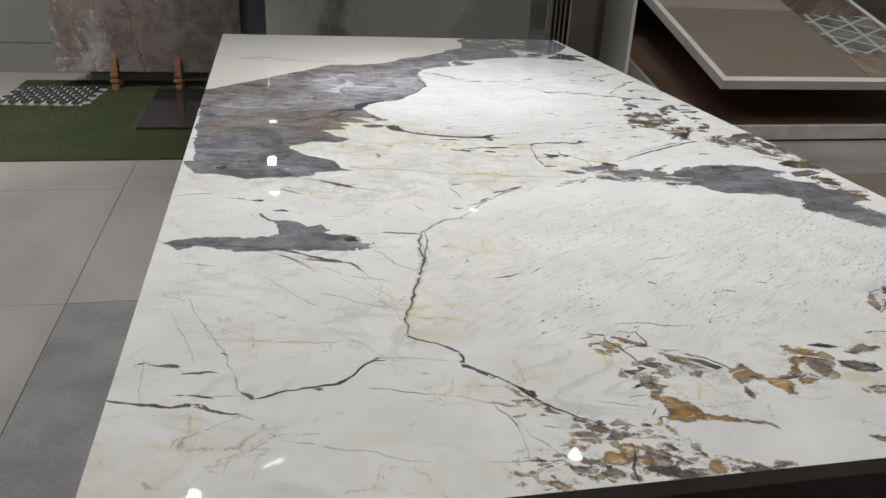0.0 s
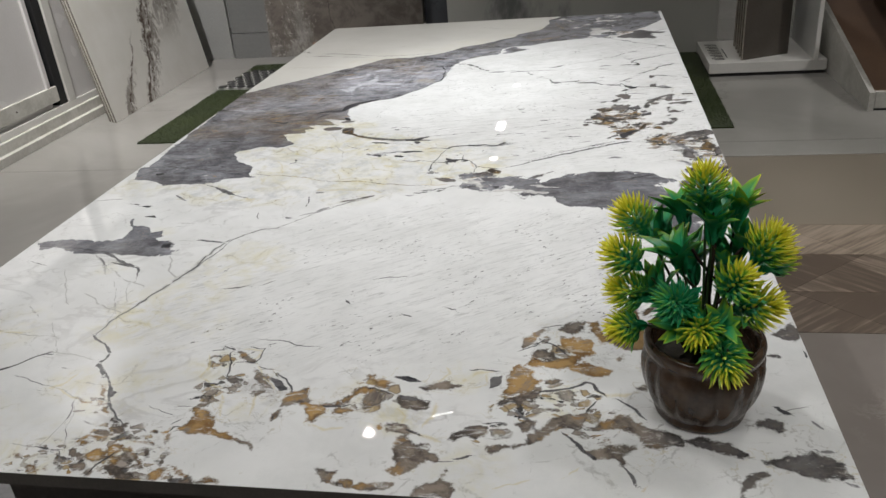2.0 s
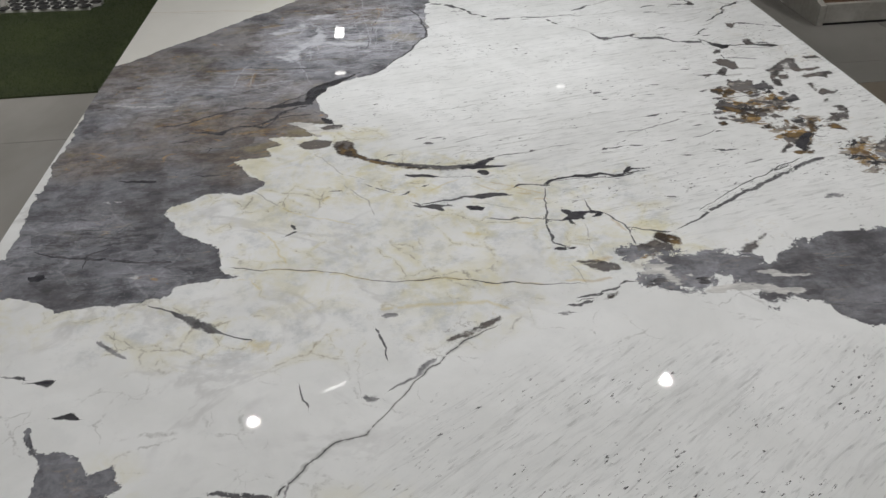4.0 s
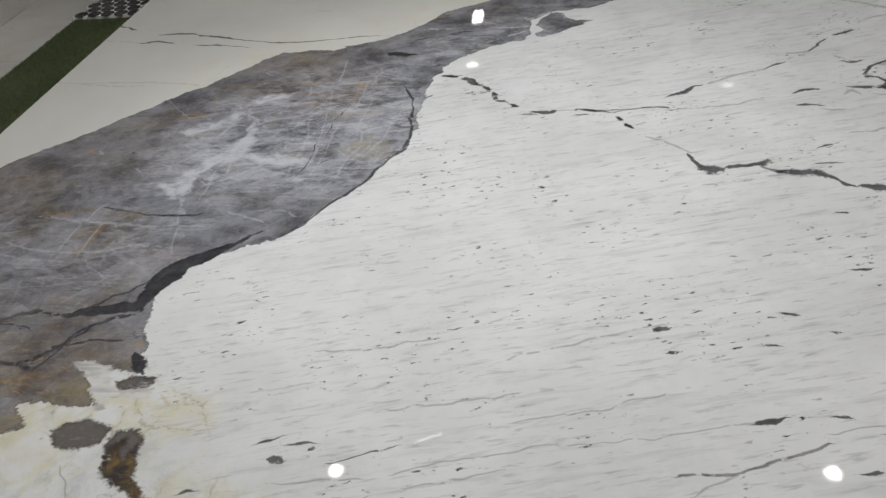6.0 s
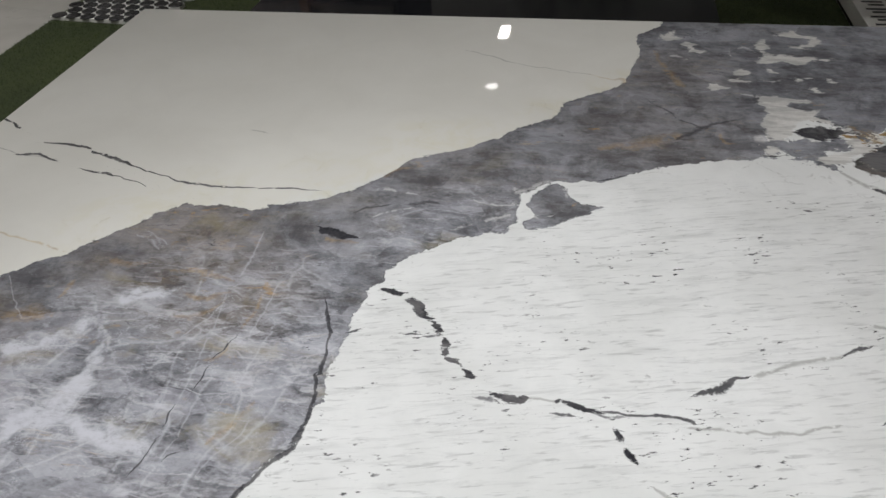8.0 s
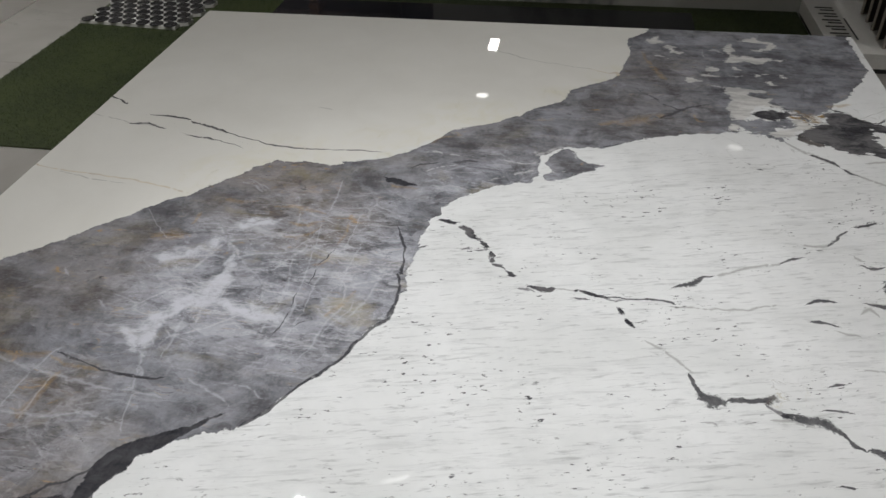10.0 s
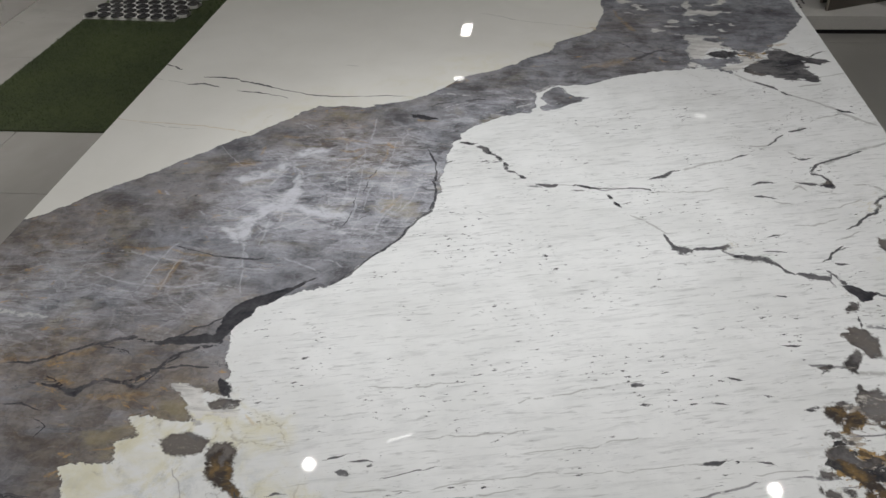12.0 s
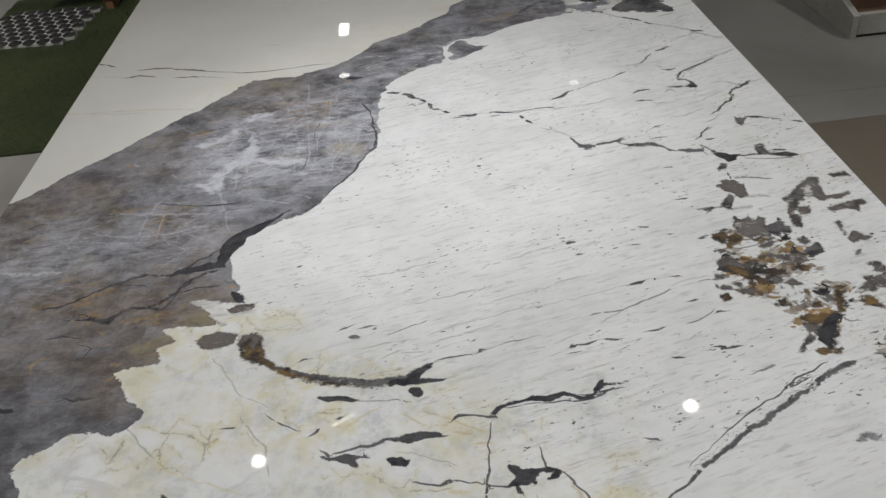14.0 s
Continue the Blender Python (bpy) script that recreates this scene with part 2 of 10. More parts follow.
def concrete_rust():
    m = material("rusty_cement_print", 0.45)
    n = Nodes(m)
    v = n.coords()
    big, mid = n.noise(v, 1.9, 9, 0.68, 0.5), n.noise(v, 6.0, 9, 0.72, 0.6)
    fine = n.noise(v, 30.0, 7, 0.74)
    place = n.add("ShaderNodeSeparateXYZ")
    n.put(place.inputs[0], v)
    col = n.mix(n.step(mid, 0.36, 0.64), (0.155, 0.143, 0.130), (0.285, 0.272, 0.252))
    # brown worn-through clouds, more of them to one side, with pale crumbs along their rims
    worn = n.math("ADD", big, n.math("ADD", n.math("MULTIPLY", n.math("SUBTRACT", mid, 0.5), 0.35), n.math("MULTIPLY", place.outputs[0], 0.10)))
    col = n.mix(n.step(worn, 0.43, 0.52, 0.0, 0.88), col, n.mix(n.step(mid, 0.4, 0.6), (0.070, 0.056, 0.047), (0.125, 0.105, 0.090)))
    rim = n.step(n.math("ABSOLUTE", n.math("SUBTRACT", worn, 0.47)), 0.0, 0.09, 1.0, 0.0)
    col = n.mix(n.math("MULTIPLY", n.step(fine, 0.53, 0.60), n.math("MULTIPLY", rim, 0.85)), col, (0.34, 0.32, 0.295))
    col = n.mix(n.math("MULTIPLY", n.step(fine, 0.36, 0.46, 1.0, 0.0), n.math("MULTIPLY", rim, 0.8)), col, (0.075, 0.062, 0.053))
    xyz = n.add("ShaderNodeSeparateXYZ")
    n.put(xyz.inputs[0], v)
    course = n.math("ADD", n.math("SUBTRACT", n.math("MULTIPLY", xyz.outputs[2], -0.22), -0.60), n.math("MULTIPLY", n.math("SUBTRACT", n.noise(v, 7, 8, 0.6), 0.5), 0.16))
    crack = n.math("ABSOLUTE", n.math("SUBTRACT", xyz.outputs[0], course))
    col = n.mix(n.step(crack, 0.0015, 0.005, 0.9, 0.0), col, (0.04, 0.03, 0.025))
    n.colour(col)
    n.bump(fine, 0.2, 0.002)
    return m


def wood_print(name, dark, light, turn):
    m = material(name, 0.4)
    n = Nodes(m)
    v = n.mapped(n.coords(), (1, 1, 1), turn)
    r = n.add("ShaderNodeObjectInfo").outputs["Random"]
    w = n.vec("ADD", v, n.add("ShaderNodeCombineXYZ").outputs[0])
    grain = n.noise(n.mapped(w, (2.2, 34, 1)), 1.6, 6, 0.6, 0.5)
    rings = n.noise(n.mapped(w, (1.0, 9, 1)), 1.4, 4, 0.55, 1.2)
    f = n.math("ADD", n.math("MULTIPLY", grain, 0.6), n.math("MULTIPLY", rings, 0.4))
    f = n.math("ADD", f, n.math("MULTIPLY", n.math("SUBTRACT", r, 0.5), 0.30))
    n.colour(n.mix(n.step(f, 0.36, 0.66), dark, light))
    n.bump(grain, 0.15, 0.001)
    return m


M_CONCRETE = concrete_rust()
M_PLANK_A = wood_print("chevron_wood_print", (0.085, 0.063, 0.047), (0.31, 0.25, 0.195), 41)
M_PLANK_B = wood_print("chevron_wood_print_turned", (0.085, 0.063, 0.047), (0.31, 0.25, 0.195), -41)
M_BOARD_EDGE = plain("bronze_board", (0.07, 0.06, 0.05), (0.10, 0.088, 0.075), 0.4, 4, 90, bump=0.06)
M_BOARD_PALE = plain("silver_beige_board_edge", (0.30, 0.27, 0.23), (0.38, 0.345, 0.30), 0.4, 6, 90, bump=0.06)


# ---- building helpers ----
def mesh_of(name, bm, mat, smooth=False):
    me = bpy.data.meshes.new(name)
    bm.to_mesh(me)
    bm.free()
    for m in mat if isinstance(mat, (list, tuple)) else (mat,):
        me.materials.append(m)
    if smooth:
        for f in me.polygons:
            f.use_smooth = True
    return me


def part(name, bm, mat, parent, label="", smooth=False):
    ob = new(name, mesh_of(name, bm, mat, smooth))
    ob.parent = parent
    return tagged(ob, label)


def thing(name, label, category, group="", at=(0, 0, 0)):
    ob = tagged(new(name), label, category, group)
    ob.location = at
    return ob


def solid(name, bm, mat, label, category="", group="", kind="", smooth=False):
    return tagged(new(name, mesh_of(name, bm, mat, smooth)), label, category, group, kind)


def add_box(bm, x0, y0, z0, x1, y1, z1, bevel=0.0, m=None):
    made = bmesh.ops.create_cube(bm, size=1)["verts"]
    t = Matrix.Translation(((x0 + x1) / 2, (y0 + y1) / 2, (z0 + z1) / 2)) @ Matrix.Diagonal((x1 - x0, y1 - y0, z1 - z0, 1))
    bmesh.ops.transform(bm, matrix=t, verts=made)
    if bevel:
        edges = list({e for v in made for e in v.link_edges})
        made = bmesh.ops.bevel(bm, geom=edges, offset=bevel, segments=2, affect="EDGES", profile=0.5)["verts"]
    if m is not None:
        bmesh.ops.transform(bm, matrix=m, verts=made)
    return made


def box(x0, y0, z0, x1, y1, z1, bevel=0.0, m=None):
    bm = bmesh.new()
    add_box(bm, x0, y0, z0, x1, y1, z1, bevel, m)
    return bm


def lathe(profile, steps=48, ribs=0, depth=0.0, rib_span=(0.0, 1.0)):
    """A turned body from (radius, height) pairs, with upright flutes where ribs are wanted."""
    bm = bmesh.new()
    rings = []
    for r, z in profile:
        ring = []
        for k in range(steps):
            a = 2 * math.pi * k / steps
            rr = r
            if ribs and rib_span[0] <= z <= rib_span[1]:
                rr = r * (1 + depth * (abs(math.cos(a * ribs / 2)) - 0.6))
            ring.append(bm.verts.new((rr * math.cos(a), rr * math.sin(a), z)))
        rings.append(ring)
    for a, b in zip(rings, rings[1:]):
        for k in range(steps):
            bm.faces.new((a[k], a[(k + 1) % steps], b[(k + 1) % steps], b[k]))
    for ring, flip in ((rings[0], True), (rings[-1], False)):
        bm.faces.new(ring[::-1] if flip else ring)
    return bm


# ---- the room ----
X0, X1, Y0, Y1 = -2.6, 7.5, -5.0, 11.0
solid("floor", box(X0 - 0.2, Y0 - 0.2, -0.2, X1 + 0.2, Y1 + 0.2, -0.006), M_JOINT, "screed under the showroom floor tiles", kind="structure")
floor = bpy.data.objects["floor"]
for name, b in (("wall_south", (X0 - 0.2, Y0 - 0.2, -0.1, X1 + 0.2, Y0, CEIL)), ("wall_north", (X0 - 0.2, Y1, -0.1, X1 + 0.2, Y1 + 0.2, CEIL)),
                ("wall_west", (X0 - 0.2, Y0, -0.1, X0, Y1, CEIL)), ("wall_east", (X1, Y0, -0.1, X1 + 0.2, Y1, CEIL))):
    solid(name, box(*b), M_WALL, "plain painted showroom wall", kind="structure")
solid("ceiling", box(X0 - 0.2, Y0 - 0.2, CEIL, X1 + 0.2, Y1 + 0.2, CEIL + 0.2), M_CEIL, "white painted showroom ceiling", kind="structure")
solid("ceiling_soffit", box(X0, 6.2, SOFFIT, X1, Y1, CEIL - 0.004), M_CEIL, "lowered white ceiling over the rear of the showroom", kind="structure")


def downlight(x, y, z, label, r=0.048, lit=M_LIT):
    lamp = thing("ceiling_or_added_light", label, "ceiling light", "ceiling downlights", (x, y, z))
    part("ring", lathe([(r, 0.0), (r + 0.025, 0.0), (r + 0.028, -0.012), (r + 0.004, -0.014), (r, -0.006)], 32), M_STEEL, lamp, "metal trim ring", True)
    part("diffuser", lathe([(0.001, -0.004), (r, -0.004), (r, -0.008), (0.001, -0.010)], 32), lit, lamp, "glowing round diffuser")
    return lamp


# fittings for all of them, though only the first two are known
for x, y in SEEN_AND_ADDED_LIGHTS:
    downlight(x, y, CEIL, "round lit ceiling downlight, one of two real and eight added")
for (x, y), lit in zip(SOFFIT_LIGHTS, (M_LIT_MILD, M_LIT_SOFT, M_LIT_MILD)):
    downlight(x, y, SOFFIT, "round recessed downlight, switched on, in the lowered ceiling", 0.055, lit)

bar = thing("linear_light", "slim lit linear lamp under the lowered ceiling", "ceiling light", at=(0.18, 8.65, SOFFIT))
part("housing", box(-0.06, -0.16, -0.05, 0.06, 0.16, 0.0, 0.006), M_WHITE, bar)
part("diffuser", box(-0.045, -0.145, -0.056, 0.045, 0.145, -0.048, 0.003), M_LIT, bar, "glowing strip")
bar = thing("linear_light", "short lit linear lamp on the ceiling", "ceiling light", at=(0.12, 4.15, CEIL))
part("housing", box(-0.10, -0.016, -0.04, 0.11, 0.02, 0.0, 0.004, pose(0, 0, 0, 0, 0, 25)), M_WHITE, bar)
part("diffuser", box(-0.085, -0.008, -0.046, 0.085, 0.008, -0.038, 0.002, pose(0, 0, 0, 0, 0, 25)), M_LIT_MILD, bar, "glowing strip")
# made-up fitting for the added table spot
track = thing("added_track_spotlight", "white track spotlight aimed down at the table, added and unseen", "ceiling light", at=(0.9, 1.75, CEIL))
part("arm", box(-0.012, -0.012, -0.16, 0.012, 0.012, 0.0), M_WHITE, track)
part("head", lathe([(0.03, -0.12), (0.05, -0.13), (0.05, -0.225), (0.044, -0.225), (0.044, -0.2)], 24), M_WHITE, track, "round lamp head", True)


# ---- floor tiles ----
def tile(x0, y0, x1, y1, mat, name="tile", gap=0.0016, z=0.0):
    return part(name, box(x0 + gap, y0 + gap, -0.0058, x1 - gap, y1 - gap, z), mat, floor)


xs = [-2.6, -2.42, -1.22, -0.5, 0.7, 1.9]
ys = [-5.0, -2.845, -1.645, -0.445, 0.755, 1.955, 3.155, 4.355, 5.555, 6.755, 7.955, 9.155, 11.0]
for a, b in zip(xs, xs[1:]):
    for c, d in zip(ys, ys[1:]):
        matt = a >= -0.55 and d <= 2.0
        tile(a, c, b, d, M_GREY_MAT if matt else M_FLOOR)
xr = [1.9, 3.1, 4.3, 5.5, 7.5]
for a, b in zip(xr, xr[1:]):
    for c, d in zip([3.165, 3.385, 4.585, 5.785, 6.985, 8.185, 9.4], [3.385, 4.585, 5.785, 6.985, 8.185, 9.4, 11.0]):
        tile(a, c, b, d, M_FLOOR)
    tile(a, 2.355, b, 3.165, M_TAUPE)
    for c, d in ((0.74, 1.545), (-0.06, 0.74), (-0.86, -0.06), (-1.66, -0.86), (-2.46, -1.66), (-5.0, -2.46)):
        tile(a, c, b, d, M_BROWN_TILE)


def chevron_row(y0, y1, x_from, x_to, step, lean, mat):
    """Slanted wood-print planks between two lines of y."""
    x = x_from
    while x < x_to:
        g = 0.0009
        edge = [(x + g, y0 + g), (x + step - g, y0 + g), (x + step + lean - g, y1 - g), (x + lean + g, y1 - g)]
        x += step
        # cut off what would reach under the table's tiles
        cut = []
        for (ax, ay), (bx, by) in zip(edge, edge[1:] + edge[:1]):
            if ax >= FIELD_X:
                cut.append((ax, ay))
            if (ax - FIELD_X) * (bx - FIELD_X) < 0:
                f = (FIELD_X - ax) / (bx - ax)
                cut.append((FIELD_X, ay + f * (by - ay)))
        if len(cut) < 3:
            continue
        bm = bmesh.new()
        low = [bm.verts.new((px, py, -0.0058)) for px, py in cut]
        top = [bm.verts.new((px, py, 0.0)) for px, py in cut]
        bm.faces.new(low[::-1])
        bm.faces.new(top)
        for k in range(len(cut)):
            j = (k + 1) % len(cut)
            bm.faces.new((low[k], low[j], top[j], top[k]))
        part("plank", bm, mat, floor)


FIELD_X = 1.901
chevron_row(2.092, 2.355, 1.855, 6.5, 0.42, -0.29, M_PLANK_B)
chevron_row(1.807, 2.092, 1.53, 6.5, 0.42, 0.325, M_PLANK_A)
chevron_row(1.545, 1.807, 1.83, 6.5, 0.42, -0.29, M_PLANK_B)


# ---- the table's stone print: a sheet of points that know how far they are from each stain and vein ----
CELL = 0.0032
NX, NY = round(SLAB_X / CELL), round(SLAB_Y / CELL)
GX, GY = np.meshgrid(np.linspace(0, SLAB_X, NX + 1), np.linspace(0, SLAB_Y, NY + 1))


def lattice(x, y, cell, seed):
    """Smooth random values from -1 to 1 on a lattice of that spacing."""
    r = np.random.RandomState(seed)
    n = int(5.0 / cell) + 4
    table = r.uniform(-1, 1, (n, n))
    u, v = (x + 0.6) / cell, (y + 0.6) / cell
    i, j = np.floor(u).astype(int), np.floor(v).astype(int)
    u, v = u - i, v - j
    u, v = u * u * (3 - 2 * u), v * v * (3 - 2 * v)
    a, b = table[i, j] * (1 - u) + table[i + 1, j] * u, table[i, j + 1] * (1 - u) + table[i + 1, j + 1] * u
    return a * (1 - v) + b * v


# a slight wander, so that no vein runs dead straight
WX = GX + 0.0026 * lattice(GX, GY, 0.05, 1) + 0.0022 * lattice(GX, GY, 0.02, 2) + 0.0017 * lattice(GX, GY, 0.011, 3)
WY = GY + 0.0026 * lattice(GX, GY, 0.05, 4) + 0.0022 * lattice(GX, GY, 0.02, 5) + 0.0017 * lattice(GX, GY, 0.011, 6)
FAR = 0.06
AREAS = {k: np.full(GX.shape, FAR) for k in ("G", "K", "O", "D", "W", "P", "S1", "S2", "S3", "S4")}
VEINS = {k: np.full(GX.shape, 400.0) for k in ("d", "e", "g", "o", "f", "w", "h")}
BLOTS = {k: np.zeros(GX.shape) for k in ("yel", "brown", "light", "breccia", "deep", "near", "rag")}


def window(pts, margin):
    """The part of the sheet round some points."""
    xs, ys = [p[0] for p in pts], [p[1] for p in pts]
    i0, i1 = max(int((min(xs) - margin) / CELL), 0), min(int((max(xs) + margin) / CELL) + 2, NX + 1)
    j0, j1 = max(int((min(ys) - margin) / CELL), 0), min(int((max(ys) + margin) / CELL) + 2, NY + 1)
    return (slice(j0, j1), slice(i0, i1)) if i1 > i0 and j1 > j0 else None


def area(kind, pts):
    """A stain with a closed outline: metres from its edge, negative inside."""
    w = window(pts, FAR)
    if w is None:
        return
    x, y = WX[w], WY[w]
    far, inside = np.full(x.shape, FAR), np.zeros(x.shape, bool)
    for (ax, ay), (bx, by) in zip(pts, pts[1:] + pts[:1]):
        dx, dy = bx - ax, by - ay
        t = np.clip(((x - ax) * dx + (y - ay) * dy) / (dx * dx + dy * dy + 1e-12), 0, 1)
        far = np.minimum(far, np.hypot(x - ax - t * dx, y - ay - t * dy))
        if ay != by:
            inside ^= ((ay > y) != (by > y)) & (x < dx * (y - ay) / dy + ax)
    AREAS[kind][w] = np.minimum(AREAS[kind][w], np.where(inside, -far, far))


def vein(kind, pts):
    """A vein along points (x, y, half its width in millimetres): how many half-widths off, with a sign for the side."""
    w = window(pts, 0.05 + 0.02)
    if w is None:
        return
    x, y = WX[w], WY[w]
    field = VEINS[kind][w]
    for (ax, ay, aw), (bx, by, bw) in zip(pts, pts[1:]):
        dx, dy = bx - ax, by - ay
        t = np.clip(((x - ax) * dx + (y - ay) * dy) / (dx * dx + dy * dy + 1e-12), 0, 1)
        metres = np.hypot(x - ax - t * dx, y - ay - t * dy)
        half = 0.001 * (aw + (bw - aw) * t)
        far = metres / half + 40 * np.maximum(metres - np.maximum(2 * CELL, 1.7 * half), 0) / CELL
        side = np.where(dx * (y - ay) - dy * (x - ax) < 0, -1.0, 1.0)
        far = np.minimum(far, 400)
        near = far < np.abs(field)
        field = np.where(near, side * far, field)
    VEINS[kind][w] = field


def blot(kind, x, y, r, amount):
    """A soft cloud of colour."""
    w = window([(x, y)], r * 1.3)
    if w is not None:
        far = np.hypot(GX[w] - x, GY[w] - y) / r
        BLOTS[kind][w] = np.maximum(BLOTS[kind][w], amount * np.clip(1.15 - far * far, 0, 1))


area("S1", [(0.50, 1.75), (0.75, 2.30), (1.0, 2.6), (1.7, 2.6), (1.7, 1.2), (1.05, 1.12), (0.62, 1.47), (0.52, 1.55)])
area("S2", [(0.43, 0.35), (0.48, 0.60), (0.62, 0.83), (0.85, 0.93), (1.3, 0.88), (1.7, 0.7), (1.7, 0.45), (1.05, 0.30), (0.7, 0.28)])
blot("near", 0.5, 0.2, 0.9, 1.0)
blot("near", 0.2, 1.0, 0.8, 1.0)
blot("near", 0.7, 0.9, 0.4, 0.5)
blot("near", 1.1, 0.2, 0.3, 1.0)
area("S4", [(-0.1, 1.5), (-0.1, 3.3), (1.4, 3.3), (1.25, 2.95), (0.6, 2.5), (0.3, 2.0)])


# stains and veins, in metres from the table's near corner
area("G", [(-0.005, 2.001), (0.031, 2.025), (0.068, 2.068), (0.106, 2.113), (0.149, 2.151), (0.192, 2.194), (0.236, 2.245), (0.281, 2.297), (0.311, 2.322), (0.352, 2.357), (0.380, 2.401), (0.411, 2.436), (0.438, 2.464), (0.496, 2.468), (0.561, 2.471), (0.613, 2.478), (0.649, 2.506), (0.680, 2.526), (0.735, 2.579), (0.765, 2.339), (0.750, 2.322), (0.744, 2.290), (0.746, 2.232), (0.740, 2.198), (0.742, 2.145), (0.738, 2.100), (0.731, 2.074), (0.715, 2.055), (0.698, 2.018), (0.687, 1.982), (0.670, 1.956), (0.645, 1.923), (0.626, 1.890), (0.606, 1.867), (0.580, 1.851), (0.545, 1.836), (0.521, 1.818), (0.499, 1.792), (0.481, 1.757), (0.473, 1.736), (0.474, 1.717), (0.492, 1.686), (0.505, 1.661), (0.500, 1.644), (0.395, 1.635), (0.151, 1.601), (0.092, 1.611), (-0.080, 1.903)])
vein("d", [(0.730, 2.170, 2.38), (0.736, 2.145, 1.9), (0.742, 2.108, 2.38), (0.732, 2.069, 3.8), (0.716, 2.052, 2.38), (0.699, 2.015, 3.32), (0.688, 1.981, 2.38), (0.671, 1.953, 2.85), (0.646, 1.921, 1.9), (0.626, 1.889, 2.85), (0.606, 1.865, 3.8)])
vein("e", [(0.495, 1.646, 5), (0.505, 1.634, 9), (0.510, 1.628, 7)])
vein("d", [(0.000, 2.682, 1.9), (0.047, 2.656, 2.85)])
vein("d", [(0.122, 2.609, 0.95), (0.164, 2.611, 3.8), (0.211, 2.599, 2.85)])
vein("d", [(0.224, 2.592, 2.85), (0.267, 2.578, 3.8), (0.307, 2.558, 1.42), (0.374, 2.537, 0.95), (0.398, 2.524, 1.9), (0.453, 2.519, 2.85), (0.520, 2.520, 0.76), (0.553, 2.524, 1.9), (0.580, 2.524, 1.9), (0.620, 2.522, 0.76)])
vein("d", [(0.098, 2.572, 1.9), (0.132, 2.577, 2.85), (0.173, 2.559, 1.9)])
vein("d", [(0.228, 2.542, 0.95), (0.265, 2.534, 2.85), (0.308, 2.527, 0.95), (0.354, 2.507, 0.76)])
vein("f", [(0.001, 2.601, 1.05), (0.082, 2.578, 1.05), (0.172, 2.563, 1.05)])
vein("o", [(-0.029, 2.398, 1.12), (0.098, 2.381, 1.12), (0.139, 2.378, 1.5), (0.207, 2.371, 1.12), (0.262, 2.359, 1.5), (0.318, 2.342, 1.5)])
vein("f", [(0.058, 2.382, 0.7), (0.132, 2.362, 1.4), (0.198, 2.358, 0.7)])
vein("d", [(0.692, 1.510, 3.8), (0.701, 1.510, 3.8)])
vein("d", [(0.747, 1.504, 0.66), (0.807, 1.527, 0.76)])
vein("d", [(1.127, 1.557, 0.95), (1.142, 1.559, 3.8), (1.153, 1.562, 0.95)])
vein("f", [(1.066, 1.479, 0.84), (1.104, 1.502, 1.05), (1.141, 1.517, 1.05), (1.179, 1.532, 0.7)])
vein("f", [(0.809, 1.497, 1.05), (0.856, 1.510, 1.05), (0.929, 1.527, 0.84), (1.038, 1.537, 0.84), (1.142, 1.559, 1.05)])
vein("e", [(0.650, 2.435, 2), (0.670, 2.426, 9), (0.690, 2.417, 9), (0.703, 2.417, 3)])
vein("d", [(0.320, 1.945, 0.95), (0.338, 1.937, 2.85), (0.360, 1.933, 0.95), (0.394, 1.922, 1.9), (0.426, 1.919, 2.85), (0.465, 1.915, 0.95)])
vein("w", [(0.053, 1.779, 4), (0.121, 1.761, 5), (0.193, 1.752, 3)])
blot("light", 0.478, 2.086, 0.16, 1)
blot("light", 0.653, 2.167, 0.14, 0.9)
blot("light", 0.537, 2.247, 0.14, 0.7)
blot("light", 0.616, 2.046, 0.12, 0.8)
blot("light", 0.732, 2.166, 0.1, 1)
blot("light", 0.136, 1.809, 0.16, 0.5)
blot("light", 0.350, 1.842, 0.14, 0.4)
blot("brown", 0.317, 1.616, 0.16, 1)
blot("brown", 0.451, 1.597, 0.12, 1)
blot("brown", 0.179, 1.648, 0.12, 0.9)
blot("brown", 0.393, 1.553, 0.1, 0.9)
blot("brown", 0.375, 1.769, 0.1, 0.6)
blot("brown", 0.085, 1.982, 0.16, 0.8)
blot("brown", 0.251, 2.128, 0.16, 0.5)
blot("brown", 0.463, 2.372, 0.16, 0.7)
blot("brown", 0.576, 2.294, 0.12, 0.7)
blot("brown", 0.441, 1.798, 0.07, 0.6)
area("G", [(0.562, 2.478), (0.615, 2.488), (0.649, 2.510), (0.676, 2.526), (0.700, 2.559), (0.724, 2.591), (0.742, 2.624), (0.764, 2.638), (0.812, 2.657), (0.849, 2.691), (0.880, 2.718), (0.912, 2.748), (0.940, 2.775), (0.973, 2.820), (1.003, 2.858), (1.034, 2.882), (1.052, 2.880), (1.057, 2.926), (1.071, 2.971), (1.086, 3.018), (1.086, 3.078), (1.118, 3.120), (1.133, 3.202), (1.320, 3.208), (1.271, 2.817), (1.271, 2.717), (1.287, 2.695), (1.223, 2.677), (1.160, 2.657), (1.098, 2.634), (1.066, 2.618), (1.047, 2.606), (1.021, 2.595), (0.983, 2.587), (0.952, 2.583), (0.913, 2.546), (0.911, 2.513), (0.917, 2.477), (0.898, 2.457), (0.850, 2.438), (0.813, 2.410), (0.788, 2.390), (0.762, 2.354), (0.743, 2.328), (0.713, 2.307), (0.632, 2.378)])
